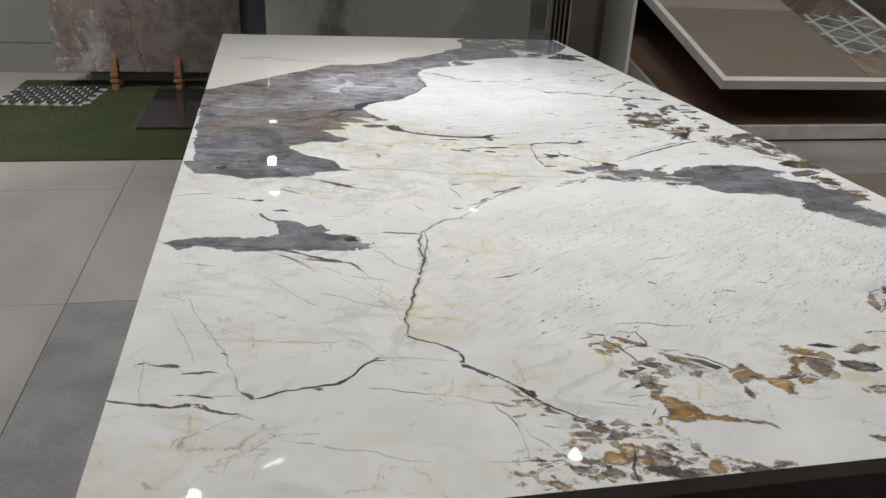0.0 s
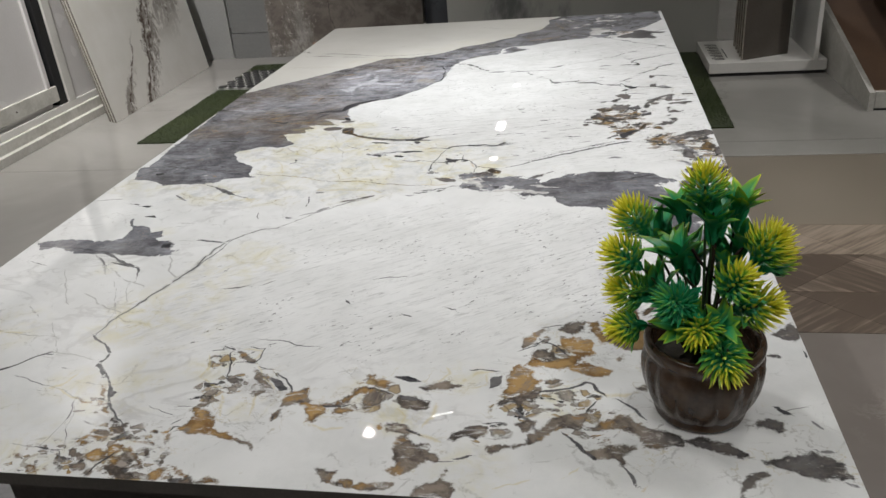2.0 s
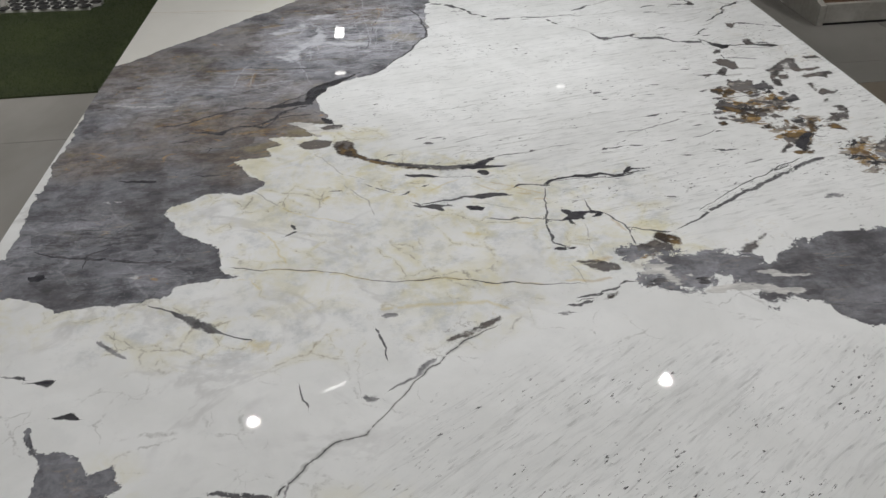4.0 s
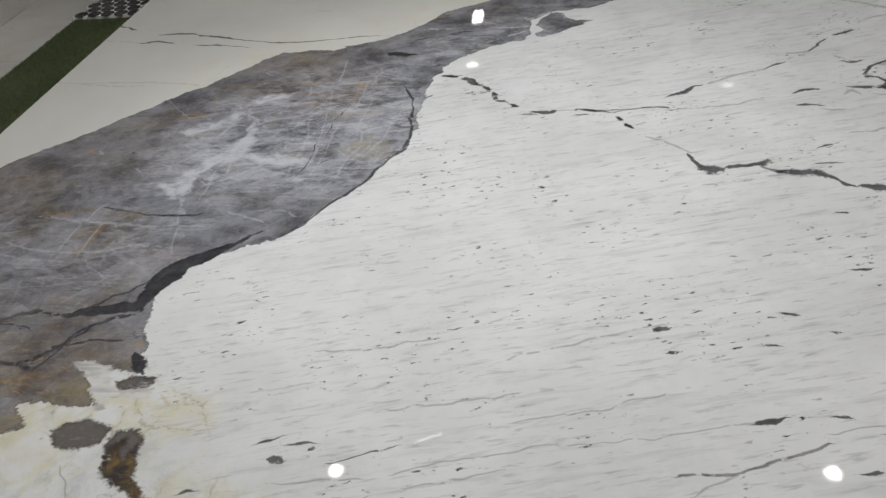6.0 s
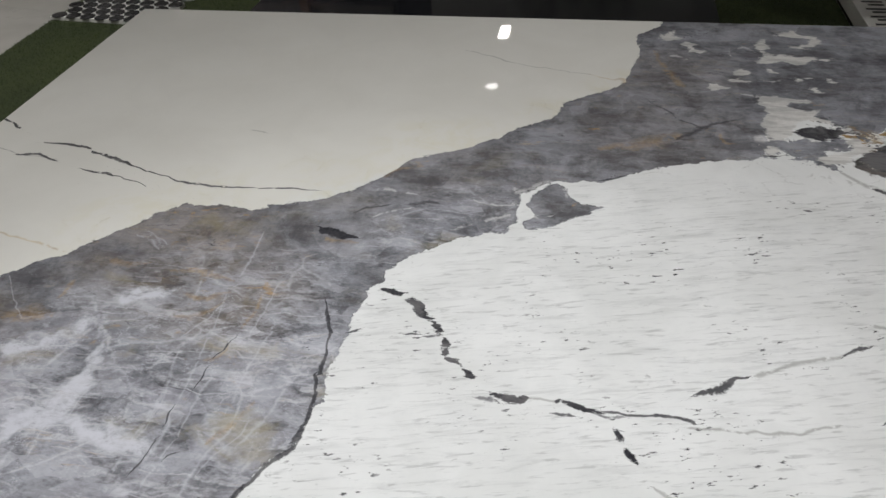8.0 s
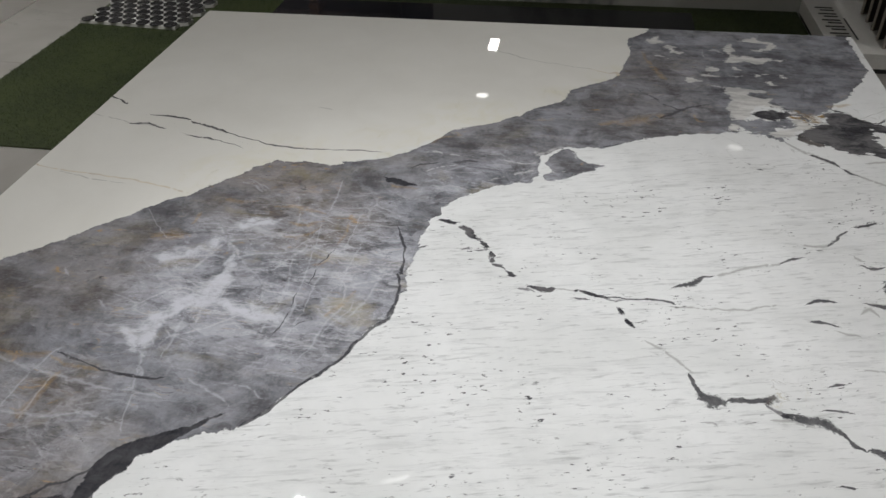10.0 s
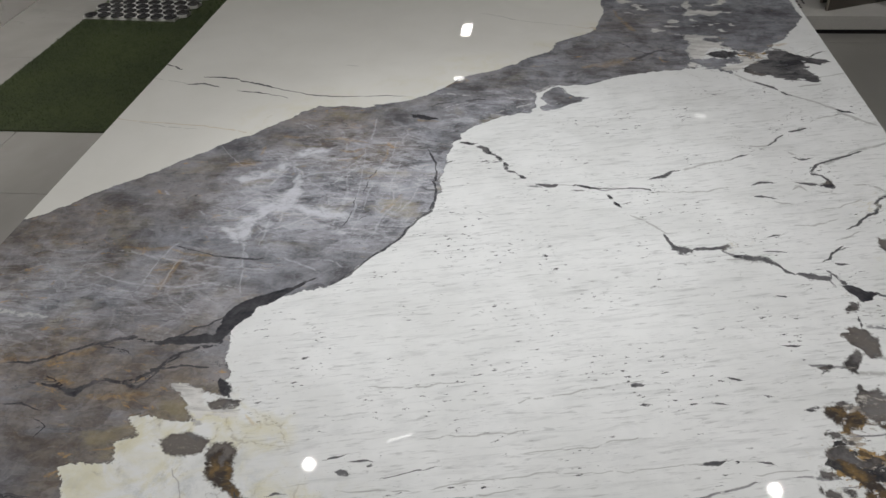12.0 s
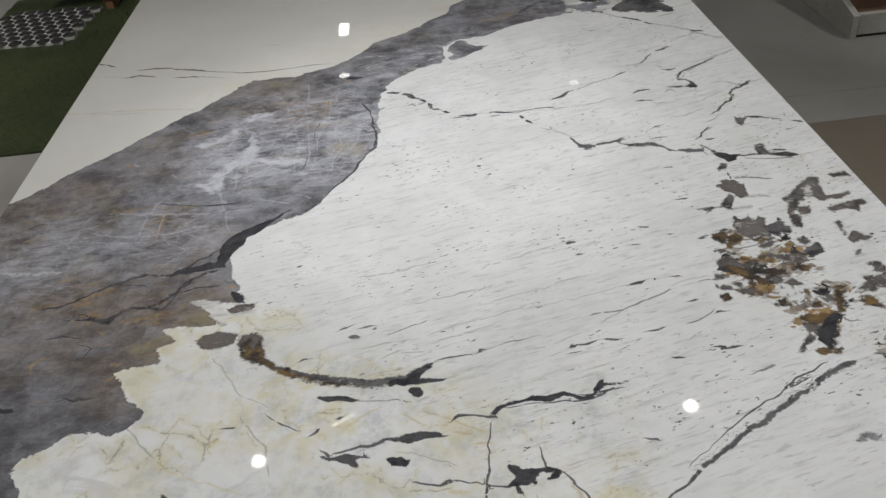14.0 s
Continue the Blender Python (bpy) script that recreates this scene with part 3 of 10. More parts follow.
area("G", [(0.931, 2.523), (0.935, 2.556), (0.952, 2.576), (0.972, 2.575), (0.985, 2.543), (0.997, 2.528), (1.025, 2.523), (0.995, 2.500), (0.961, 2.476), (0.926, 2.466), (0.913, 2.483), (0.938, 2.492)])
vein("w", [(0.908, 2.555, 5), (0.918, 2.525, 7), (0.933, 2.498, 6), (0.949, 2.491, 4), (0.959, 2.498, 2)])
vein("w", [(0.968, 2.574, 3), (0.981, 2.552, 5), (0.989, 2.535, 6), (0.999, 2.530, 3)])
vein("w", [(0.912, 2.550, 4), (0.930, 2.566, 5), (0.952, 2.583, 4)])
vein("d", [(1.021, 2.597, 0.85), (1.040, 2.602, 2.55), (1.051, 2.606, 1.7), (1.057, 2.614, 0.85)])
vein("d", [(1.256, 2.691, 0.85), (1.267, 2.688, 2.55), (1.278, 2.689, 0.85)])
vein("f", [(0.762, 3.030, 1.4), (0.802, 3.010, 1.4), (0.836, 2.990, 2.1), (0.889, 2.973, 1.05), (0.945, 2.956, 1.4), (0.999, 2.941, 1.05)])
vein("o", [(0.999, 2.941, 1.12), (1.038, 2.924, 1.5), (1.052, 2.930, 3.75), (1.055, 2.915, 3.75)])
vein("f", [(0.457, 2.685, 1.4), (0.482, 2.681, 1.75)])
vein("g", [(1.093, 2.850, 0.75), (1.127, 2.817, 2.25), (1.151, 2.784, 3), (1.183, 2.762, 1.5)])
vein("w", [(0.707, 2.532, 2), (0.730, 2.536, 4), (0.763, 2.532, 2)])
vein("w", [(0.833, 2.453, 3), (0.867, 2.470, 4), (0.901, 2.493, 3)])
blot("light", 0.795, 2.424, 0.1, 0.7)
blot("light", 0.858, 2.481, 0.1, 0.6)
blot("brown", 0.782, 2.637, 0.14, 0.36)
blot("brown", 1.100, 2.743, 0.18, 0.28)
blot("brown", 1.132, 2.956, 0.14, 0.32)
blot("brown", 0.905, 2.580, 0.12, 0.20)
blot("brown", 0.659, 2.478, 0.12, 0.20)
blot("yel", 0.777, 2.660, 0.12, 0.315)
blot("yel", 0.642, 2.530, 0.12, 0.27)
blot("yel", 0.401, 2.404, 0.14, 0.315)
blot("yel", 0.454, 2.463, 0.12, 0.225)
blot("yel", 0.936, 2.775, 0.08, 0.27)
blot("yel", 1.047, 2.914, 0.06, 0.36)
area("G", [(1.084, 3.123), (1.167, 3.219), (1.586, 3.205), (1.583, 3.004), (1.560, 2.942), (1.525, 2.891), (1.504, 2.850), (1.475, 2.826), (1.443, 2.780), (1.420, 2.750), (1.390, 2.776), (1.360, 2.808), (1.326, 2.814), (1.301, 2.858), (1.288, 2.850), (1.284, 2.767), (1.296, 2.725), (1.271, 2.710), (1.194, 2.681), (1.078, 2.639), (0.963, 2.603), (0.957, 2.830), (1.033, 2.884), (1.053, 2.902), (1.067, 2.954), (1.089, 3.046)])
vein("o", [(1.468, 2.817, 4.5), (1.491, 2.819, 6), (1.507, 2.829, 3)])
area("G", [(0.149, 1.881), (0.471, 1.762), (0.502, 1.642), (0.514, 1.618), (0.438, 1.636), (0.464, 1.597), (0.495, 1.569), (0.458, 1.572), (0.430, 1.574), (0.393, 1.575), (0.419, 1.546), (0.392, 1.531), (0.404, 1.501), (0.364, 1.499), (0.338, 1.490), (0.355, 1.466), (0.372, 1.430), (0.401, 1.408), (0.388, 1.382), (0.363, 1.374), (0.307, 1.382), (0.284, 1.361), (0.241, 1.339), (0.245, 1.313), (0.266, 1.284), (0.293, 1.254), (0.319, 1.231), (0.344, 1.219), (0.355, 1.195), (0.358, 1.159), (0.368, 1.142), (0.385, 1.133), (0.362, 1.129), (0.299, 1.125), (0.297, 1.108), (0.285, 1.098), (0.252, 1.114)])
area("G", [(0.285, 1.098), (0.278, 1.104), (0.260, 1.095), (0.235, 1.092), (0.205, 1.087), (0.169, 1.087), (0.145, 1.087), (0.117, 1.103), (0.084, 1.117), (0.058, 1.122), (0.031, 1.131), (0.006, 1.219), (0.032, 1.225), (0.024, 1.239), (0.024, 1.276), (0.023, 1.321), (0.015, 1.384), (0.011, 1.417), (0.018, 1.436), (0.020, 1.485), (0.004, 1.531), (0.012, 1.591), (0.001, 1.830), (0.174, 1.849), (0.280, 1.439), (0.241, 1.314)])
vein("e", [(0.147, 1.449, 1), (0.177, 1.444, 4), (0.206, 1.440, 5), (0.212, 1.440, 1)])
vein("d", [(0.068, 1.236, 0.85), (0.098, 1.224, 1.7), (0.154, 1.211, 2.55), (0.218, 1.193, 3.4), (0.280, 1.183, 1.7)])
vein("d", [(0.280, 1.447, 0.85), (0.297, 1.441, 2.12), (0.322, 1.441, 0.85)])
vein("d", [(0.154, 1.190, 0.85), (0.152, 1.224, 1.27), (0.172, 1.229, 2.55), (0.178, 1.233, 0.85)])
vein("e", [(0.083, 1.171, 5), (0.094, 1.168, 8), (0.098, 1.168, 4)])
vein("w", [(0.134, 1.379, 2), (0.146, 1.376, 5), (0.162, 1.376, 2)])
vein("w", [(0.222, 1.158, 3), (0.242, 1.151, 4)])
blot("light", 0.112, 1.254, 0.12, 0.35)
blot("light", 0.242, 1.153, 0.1, 0.3)
vein("d", [(0.382, 1.155, 1.02), (0.402, 1.150, 1.02), (0.429, 1.142, 0.51), (0.490, 1.134, 1.53), (0.510, 1.129, 0.51), (0.536, 1.119, 0.51), (0.580, 1.099, 0.51), (0.612, 1.093, 1.02), (0.646, 1.090, 1.02), (0.666, 1.089, 1.53), (0.693, 1.087, 0.51), (0.724, 1.076, 1.02)])
vein("o", [(0.858, 1.061, 2.25), (0.897, 1.055, 3), (0.921, 1.059, 2.25)])
vein("o", [(0.597, 1.029, 3), (0.643, 1.033, 3.75), (0.702, 1.030, 3.75), (0.741, 1.030, 3), (0.768, 1.012, 2.25)])
vein("o", [(0.734, 1.202, 4.5), (0.751, 1.195, 4.5)])
vein("d", [(0.458, 1.257, 2.55), (0.462, 1.251, 2.55)])
vein("o", [(0.554, 1.587, 2.25), (0.572, 1.572, 2.25)])
vein("g", [(0.841, 0.991, 6), (0.848, 0.991, 6.75)])
blot("yel", 0.599, 1.400, 0.12, 0.9)
blot("yel", 0.697, 1.374, 0.12, 0.9)
blot("yel", 0.496, 1.477, 0.1, 0.8)
blot("yel", 0.773, 1.339, 0.1, 0.7)
blot("yel", 0.415, 1.434, 0.1, 0.7)
blot("yel", 0.495, 1.121, 0.12, 0.5)
blot("yel", 0.610, 1.175, 0.14, 0.35)
blot("yel", 0.715, 1.050, 0.12, 0.5)
blot("yel", 0.931, 1.164, 0.1, 0.6)
blot("yel", 0.881, 1.109, 0.07, 0.8)
blot("yel", 0.580, 1.561, 0.05, 0.7)
blot("yel", 0.092, 1.085, 0.1, 0.6)
blot("brown", 0.074, 1.541, 0.1, 0.9)
blot("brown", 0.184, 1.561, 0.1, 0.5)
blot("brown", 0.364, 1.463, 0.08, 0.7)
blot("brown", 0.512, 1.749, 0.06, 0.5)
vein("d", [(0.270, 1.080, 0.85), (0.291, 1.074, 1.7), (0.309, 1.062, 1.7), (0.317, 1.052, 4.25), (0.341, 1.036, 7.65), (0.365, 1.016, 7.65), (0.382, 1.006, 1.7), (0.401, 0.998, 0.85), (0.421, 0.989, 1.7)])
vein("o", [(0.424, 0.984, 6), (0.433, 0.976, 9), (0.445, 0.980, 4.5)])
vein("d", [(0.589, 0.987, 1.7), (0.594, 0.963, 1.7), (0.598, 0.932, 0.85)])
vein("g", [(0.601, 1.015, 4.5), (0.612, 1.013, 4.5)])
vein("d", [(0.452, 1.233, 1.7), (0.462, 1.240, 2.55)])
vein("g", [(0.223, 1.008, 3), (0.245, 0.991, 4.5), (0.262, 0.977, 3)])
vein("e", [(0.165, 0.941, 4), (0.177, 0.940, 7), (0.185, 0.943, 2)])
vein("d", [(0.120, 0.959, 1.7), (0.145, 0.952, 1.7)])
vein("d", [(0.492, 0.893, 0.85), (0.501, 0.864, 1.7)])
vein("g", [(0.605, 0.878, 1.5), (0.633, 0.896, 3), (0.646, 0.914, 5.25), (0.658, 0.924, 2.25)])
vein("g", [(0.572, 0.864, 4.5), (0.583, 0.862, 4.5)])
vein("d", [(1.214, 1.399, 0.85), (1.231, 1.400, 3.4), (1.247, 1.401, 0.85)])
vein("d", [(0.654, 1.303, 0.85), (0.665, 1.294, 2.55)])
vein("d", [(0.679, 1.350, 2.55), (0.688, 1.353, 0.85)])
vein("g", [(1.330, 1.225, 7.5), (1.341, 1.226, 7.5)])
vein("d", [(0.705, 1.381, 0.68), (0.771, 1.368, 0.68)])
vein("o", [(0.649, 1.330, 3.75), (0.657, 1.324, 4.5)])
vein("d", [(0.640, 1.331, 1.7), (0.649, 1.337, 3.4)])
vein("o", [(0.508, 1.332, 2.25), (0.513, 1.340, 3)])
vein("o", [(0.770, 1.346, 1.5), (0.798, 1.317, 2.25), (0.821, 1.319, 1.5)])
area("G", [(0.011, 0.731), (0.031, 0.740), (0.060, 0.742), (0.089, 0.751), (0.129, 0.747), (0.159, 0.734), (0.174, 0.738), (0.199, 0.741), (0.218, 0.750), (0.217, 0.781), (0.205, 0.812), (0.194, 0.821), (0.180, 0.859), (0.189, 0.843), (0.205, 0.826), (0.232, 0.821), (0.253, 0.805), (0.268, 0.783), (0.289, 0.793), (0.304, 0.766), (0.292, 0.755), (0.312, 0.742), (0.333, 0.743), (0.352, 0.722), (0.360, 0.700), (0.385, 0.690), (0.357, 0.671), (0.317, 0.670), (0.277, 0.674), (0.218, 0.677), (0.169, 0.684), (0.141, 0.681), (0.102, 0.697), (0.072, 0.715), (0.058, 0.701), (0.045, 0.698), (0.029, 0.714)])
area("G", [(1.109, 1.046), (1.163, 1.065), (1.209, 1.108), (1.269, 1.120), (1.352, 1.125), (1.422, 1.107), (1.458, 1.063), (1.419, 1.033), (1.445, 0.996), (1.493, 0.976), (1.491, 0.930), (1.521, 0.887), (1.544, 0.858), (1.481, 0.825), (1.519, 0.757), (1.535, 0.721), (1.471, 0.646), (1.455, 0.679), (1.436, 0.703), (1.403, 0.732), (1.379, 0.775), (1.363, 0.811), (1.388, 0.869), (1.359, 0.890), (1.298, 0.910), (1.229, 0.914), (1.205, 0.936), (1.192, 0.977), (1.163, 0.991), (1.117, 0.973), (1.119, 1.006), (1.081, 1.017)])
vein("f", [(0.075, 0.502, 1.05), (0.091, 0.445, 1.05), (0.119, 0.375, 1.4), (0.137, 0.313, 1.4), (0.146, 0.283, 1.4), (0.154, 0.243, 1.4)])
vein("d", [(0.388, 0.350, 3.06), (0.398, 0.342, 3.06), (0.416, 0.328, 1.84), (0.438, 0.316, 1.84), (0.455, 0.300, 2.45), (0.456, 0.280, 2.45), (0.450, 0.262, 3.67), (0.463, 0.250, 2.45), (0.480, 0.227, 1.84)])
vein("f", [(0.388, 0.359, 2.8), (0.395, 0.402, 3.5), (0.410, 0.446, 4.2), (0.424, 0.495, 4.2), (0.440, 0.546, 5.6), (0.458, 0.602, 7), (0.464, 0.664, 5.6), (0.468, 0.704, 4.2), (0.482, 0.745, 3.5), (0.506, 0.772, 3.5), (0.535, 0.800, 2.8), (0.571, 0.807, 2.8), (0.603, 0.843, 1.4), (0.650, 0.908, 2.8), (0.715, 0.959, 2.8), (0.746, 0.976, 1.05)])
vein("f", [(0.366, 0.746, 0.7), (0.397, 0.743, 1.05)])
vein("d", [(0.059, 0.641, 0.61), (0.078, 0.632, 1.22), (0.101, 0.621, 0.61)])
vein("f", [(0.345, 0.556, 0.7), (0.358, 0.512, 1.05), (0.381, 0.479, 0.7)])
vein("d", [(0.002, 0.980, 0.61), (0.074, 0.990, 1.84)])
vein("d", [(0.155, 0.942, 1.22), (0.178, 0.941, 2.45)])
vein("e", [(0.208, 0.879, 3.6), (0.222, 0.878, 5.76), (0.231, 0.874, 2.88)])
vein("d", [(0.565, 0.525, 1.22), (0.591, 0.531, 2.45), (0.612, 0.540, 0.61)])
vein("d", [(0.642, 0.549, 1.22), (0.656, 0.559, 1.22)])
vein("d", [(0.829, 0.484, 3.67), (0.835, 0.477, 2.45)])
vein("d", [(0.708, 0.348, 0.61), (0.754, 0.346, 1.22), (0.785, 0.334, 1.22), (0.826, 0.331, 0.61)])
vein("d", [(0.951, 0.439, 2.45), (0.958, 0.436, 1.84)])
vein("d", [(0.857, 0.569, 0.61), (0.890, 0.578, 1.84), (0.920, 0.583, 0.61)])
vein("d", [(1.020, 0.464, 0.61), (1.033, 0.459, 1.84)])
vein("d", [(0.888, 1.340, 0.61), (0.983, 1.337, 1.22), (1.034, 1.341, 1.84), (1.054, 1.352, 0.61)])
vein("f", [(-0.121, 0.404, 0.7), (-0.091, 0.400, 0.7)])
vein("o", [(0.135, 0.365, 2.25), (0.181, 0.360, 3), (0.235, 0.357, 2.25)])
vein("f", [(0.061, 0.079, 2.1), (0.069, 0.069, 3.5)])
blot("yel", 0.439, 0.406, 0.1, 0.9)
blot("yel", 0.490, 0.519, 0.09, 0.5)
blot("yel", 0.559, 0.203, 0.08, 0.5)
blot("yel", 0.087, 0.108, 0.12, 0.6)
blot("yel", 0.034, 0.079, 0.1, 0.6)
blot("yel", 0.181, 0.360, 0.1, 0.4)
blot("yel", 0.329, 0.073, 0.1, 0.4)
blot("yel", 1.048, 1.107, 0.06, 0.7)
blot("yel", 0.538, 1.111, 0.08, 0.5)
blot("deep", 0.143, 1.280, 0.22, 1)
blot("deep", 0.293, 1.190, 0.16, 1)
blot("deep", 0.099, 1.159, 0.16, 0.9)
blot("deep", 0.298, 1.406, 0.14, 0.7)
blot("deep", 0.182, 1.436, 0.16, 0.5)
blot("deep", 0.261, 1.489, 0.14, 0.9)
blot("deep", 0.345, 1.428, 0.14, 0.9)
blot("deep", 1.297, 1.005, 0.2, 1)
blot("deep", 1.436, 0.873, 0.16, 1)
blot("deep", 0.189, 0.728, 0.16, 0.6)
blot("breccia", 1.369, 2.863, 0.1, 0.7)
blot("breccia", 1.432, 2.751, 0.08, 0.6)
blot("breccia", 1.355, 3.029, 0.12, 0.4)
blot("deep", 1.384, 2.962, 0.2, 0.5)
area("S3", [(0.248, 1.325), (0.347, 1.468), (0.550, 1.550), (0.796, 1.412), (1.062, 1.389), (1.060, 1.155), (0.917, 1.039), (0.794, 0.996), (0.646, 0.936), (0.360, 0.932), (0.194, 0.969), (0.146, 1.080), (0.297, 1.104), (0.375, 1.150)])
blot("yel", 0.671, 1.337, 0.1, 0.8)
blot("yel", 0.851, 1.318, 0.08, 0.6)
blot("yel", 0.871, 1.204, 0.08, 0.5)
blot("yel", 0.332, 1.342, 0.08, 0.5)
blot("yel", 0.456, 1.310, 0.1, 0.6)
vein("o", [(0.407, 1.249, 1.12), (0.434, 1.219, 1.5), (0.458, 1.160, 1.5)])
vein("o", [(0.441, 1.314, 1.12), (0.477, 1.286, 1.5), (0.557, 1.247, 1.12)])
vein("o", [(0.793, 1.349, 1.5), (0.836, 1.322, 2.25), (0.869, 1.299, 1.5)])
vein("o", [(0.650, 1.357, 1.5), (0.686, 1.332, 2.25), (0.737, 1.364, 1.5)])
vein("f", [(0.364, 1.417, 1.05), (0.411, 1.348, 1.4), (0.441, 1.314, 1.05)])
vein("f", [(0.543, 1.370, 1.05), (0.584, 1.317, 1.4), (0.593, 1.275, 1.05)])
vein("d", [(0.581, 1.372, 0.85), (0.600, 1.355, 1.7), (0.622, 1.342, 0.85)])
vein("d", [(0.517, 1.360, 0.85), (0.534, 1.358, 1.7)])
vein("f", [(0.489, 1.495, 1.05), (0.533, 1.418, 1.05), (0.580, 1.390, 0.7)])
vein("o", [(0.388, 1.123, 1.12), (0.408, 1.123, 1.5), (0.426, 1.100, 1.12)])
vein("f", [(0.756, 1.286, 0.7), (0.827, 1.254, 0.84)])
area("K", [(0.727, 0.005), (0.739, 0.018), (0.758, 0.007), (0.757, -0.004), (0.731, -0.004)])
area("O", [(0.758, 0.005), (0.766, 0.016), (0.781, 0.009), (0.785, 0.000)])
area("O", [(0.677, 0.155), (0.686, 0.162), (0.709, 0.152), (0.727, 0.124), (0.729, 0.113), (0.744, 0.107), (0.764, 0.100), (0.780, 0.089), (0.773, 0.086), (0.751, 0.092), (0.729, 0.097), (0.699, 0.101), (0.674, 0.108), (0.683, 0.124), (0.686, 0.141)])
area("K", [(0.760, 0.100), (0.780, 0.090), (0.795, 0.091), (0.807, 0.076), (0.812, 0.065), (0.792, 0.078), (0.773, 0.086)])
area("K", [(0.681, 0.191), (0.691, 0.185), (0.696, 0.170), (0.690, 0.159), (0.678, 0.157), (0.682, 0.174)])
vein("o", [(0.649, 0.241, 2.25), (0.653, 0.266, 3), (0.642, 0.295, 1.5)])
vein("o", [(0.650, 0.238, 1.5), (0.679, 0.217, 2.25), (0.696, 0.214, 1.5)])
vein("o", [(0.708, 0.193, 1.5), (0.715, 0.174, 3), (0.725, 0.143, 1.5)])
vein("o", [(0.762, 0.198, 1.5), (0.767, 0.173, 2.25), (0.773, 0.149, 0.75)])
vein("d", [(0.675, 0.309, 1.27), (0.686, 0.280, 1.7), (0.697, 0.238, 1.27)])
vein("d", [(0.659, 0.328, 1.7), (0.674, 0.320, 2.55)])
vein("d", [(0.639, 0.310, 0.85), (0.655, 0.316, 1.7)])
area("K", [(0.676, 0.325), (0.698, 0.312), (0.732, 0.285), (0.725, 0.280), (0.699, 0.297)])
vein("d", [(0.696, 0.282, 0.85), (0.714, 0.285, 1.27), (0.733, 0.280, 0.85)])
vein("o", [(0.697, 0.320, 1.5), (0.715, 0.321, 2.25), (0.730, 0.317, 1.5), (0.731, 0.296, 1.5), (0.722, 0.288, 1.12)])
vein("d", [(0.706, 0.327, 0.85), (0.731, 0.322, 0.85), (0.734, 0.293, 1.27), (0.729, 0.282, 0.85)])
area("K", [(0.732, 0.267), (0.752, 0.253), (0.773, 0.226), (0.786, 0.205), (0.767, 0.214), (0.747, 0.240)])
area("D", [(0.768, 0.247), (0.787, 0.240), (0.808, 0.211), (0.798, 0.204), (0.780, 0.221)])
vein("d", [(0.743, 0.270, 0.85), (0.755, 0.264, 1.7)])
vein("d", [(0.782, 0.253, 0.85), (0.799, 0.235, 1.7), (0.815, 0.212, 1.7)])
vein("o", [(0.736, 0.274, 1.5), (0.758, 0.246, 1.5), (0.783, 0.213, 1.12)])
area("K", [(0.808, 0.185), (0.814, 0.210), (0.830, 0.212), (0.840, 0.222), (0.847, 0.212), (0.858, 0.193), (0.867, 0.184), (0.856, 0.176), (0.840, 0.181), (0.834, 0.175), (0.817, 0.167), (0.818, 0.145), (0.810, 0.133), (0.805, 0.144), (0.810, 0.163)])
area("D", [(0.806, 0.146), (0.811, 0.149), (0.815, 0.140), (0.811, 0.132)])
area("K", [(0.750, 0.199), (0.767, 0.210), (0.783, 0.200), (0.764, 0.195)])
area("O", [(0.846, 0.182), (0.863, 0.177), (0.885, 0.174), (0.889, 0.156), (0.877, 0.151), (0.874, 0.133), (0.865, 0.139), (0.858, 0.160)])
area("K", [(0.867, 0.185), (0.886, 0.180), (0.904, 0.184), (0.908, 0.198), (0.917, 0.206), (0.920, 0.191), (0.907, 0.172), (0.888, 0.169)])
area("O", [(0.894, 0.167), (0.905, 0.172), (0.920, 0.175), (0.929, 0.168), (0.917, 0.155), (0.899, 0.155)])
vein("o", [(0.876, 0.128, 1.5), (0.897, 0.121, 2.25), (0.921, 0.126, 1.5)])
vein("d", [(0.883, 0.172, 1.7), (0.905, 0.174, 2.55), (0.916, 0.179, 1.7)])
blot("breccia", 0.714, 0.223, 0.035, 0.95)
blot("breccia", 0.668, 0.283, 0.03, 0.5)
blot("breccia", 0.755, 0.237, 0.03, 0.5)
blot("yel", 0.651, 0.269, 0.05, 0.7)
blot("yel", 0.472, 0.056, 0.07, 0.6)
blot("yel", 0.546, 0.256, 0.06, 0.4)
blot("yel", 0.766, 0.169, 0.04, 0.7)
blot("yel", 0.990, 0.161, 0.05, 0.8)
blot("yel", 1.236, 0.195, 0.05, 0.8)
blot("yel", 1.071, 0.255, 0.05, 0.7)
blot("yel", 0.930, 0.211, 0.05, 0.5)
blot("yel", 1.119, 0.055, 0.06, 0.5)
area("K", [(0.904, 0.045), (0.926, 0.043), (0.943, 0.036), (0.941, 0.025), (0.934, 0.015), (0.925, 0.016), (0.914, 0.030)])
area("K", [(0.937, 0.014), (0.949, 0.026), (0.966, 0.022), (0.972, 0.016), (0.980, 0.023), (0.989, 0.017), (1.006, 0.024), (1.025, 0.023), (1.021, 0.010), (0.998, 0.004), (0.960, 0.006)])
area("K", [(1.049, 0.004), (1.054, 0.018), (1.070, 0.027), (1.080, 0.036), (1.089, 0.055), (1.093, 0.047), (1.087, 0.032), (1.098, 0.025), (1.104, 0.016), (1.098, 0.001), (1.073, 0.001)])
area("K", [(1.010, 0.111), (1.020, 0.114), (1.033, 0.103), (1.058, 0.105), (1.059, 0.090), (1.069, 0.085), (1.079, 0.073), (1.071, 0.065), (1.058, 0.069), (1.046, 0.049), (1.032, 0.036), (1.016, 0.035), (1.005, 0.044), (1.014, 0.055), (1.009, 0.075)])
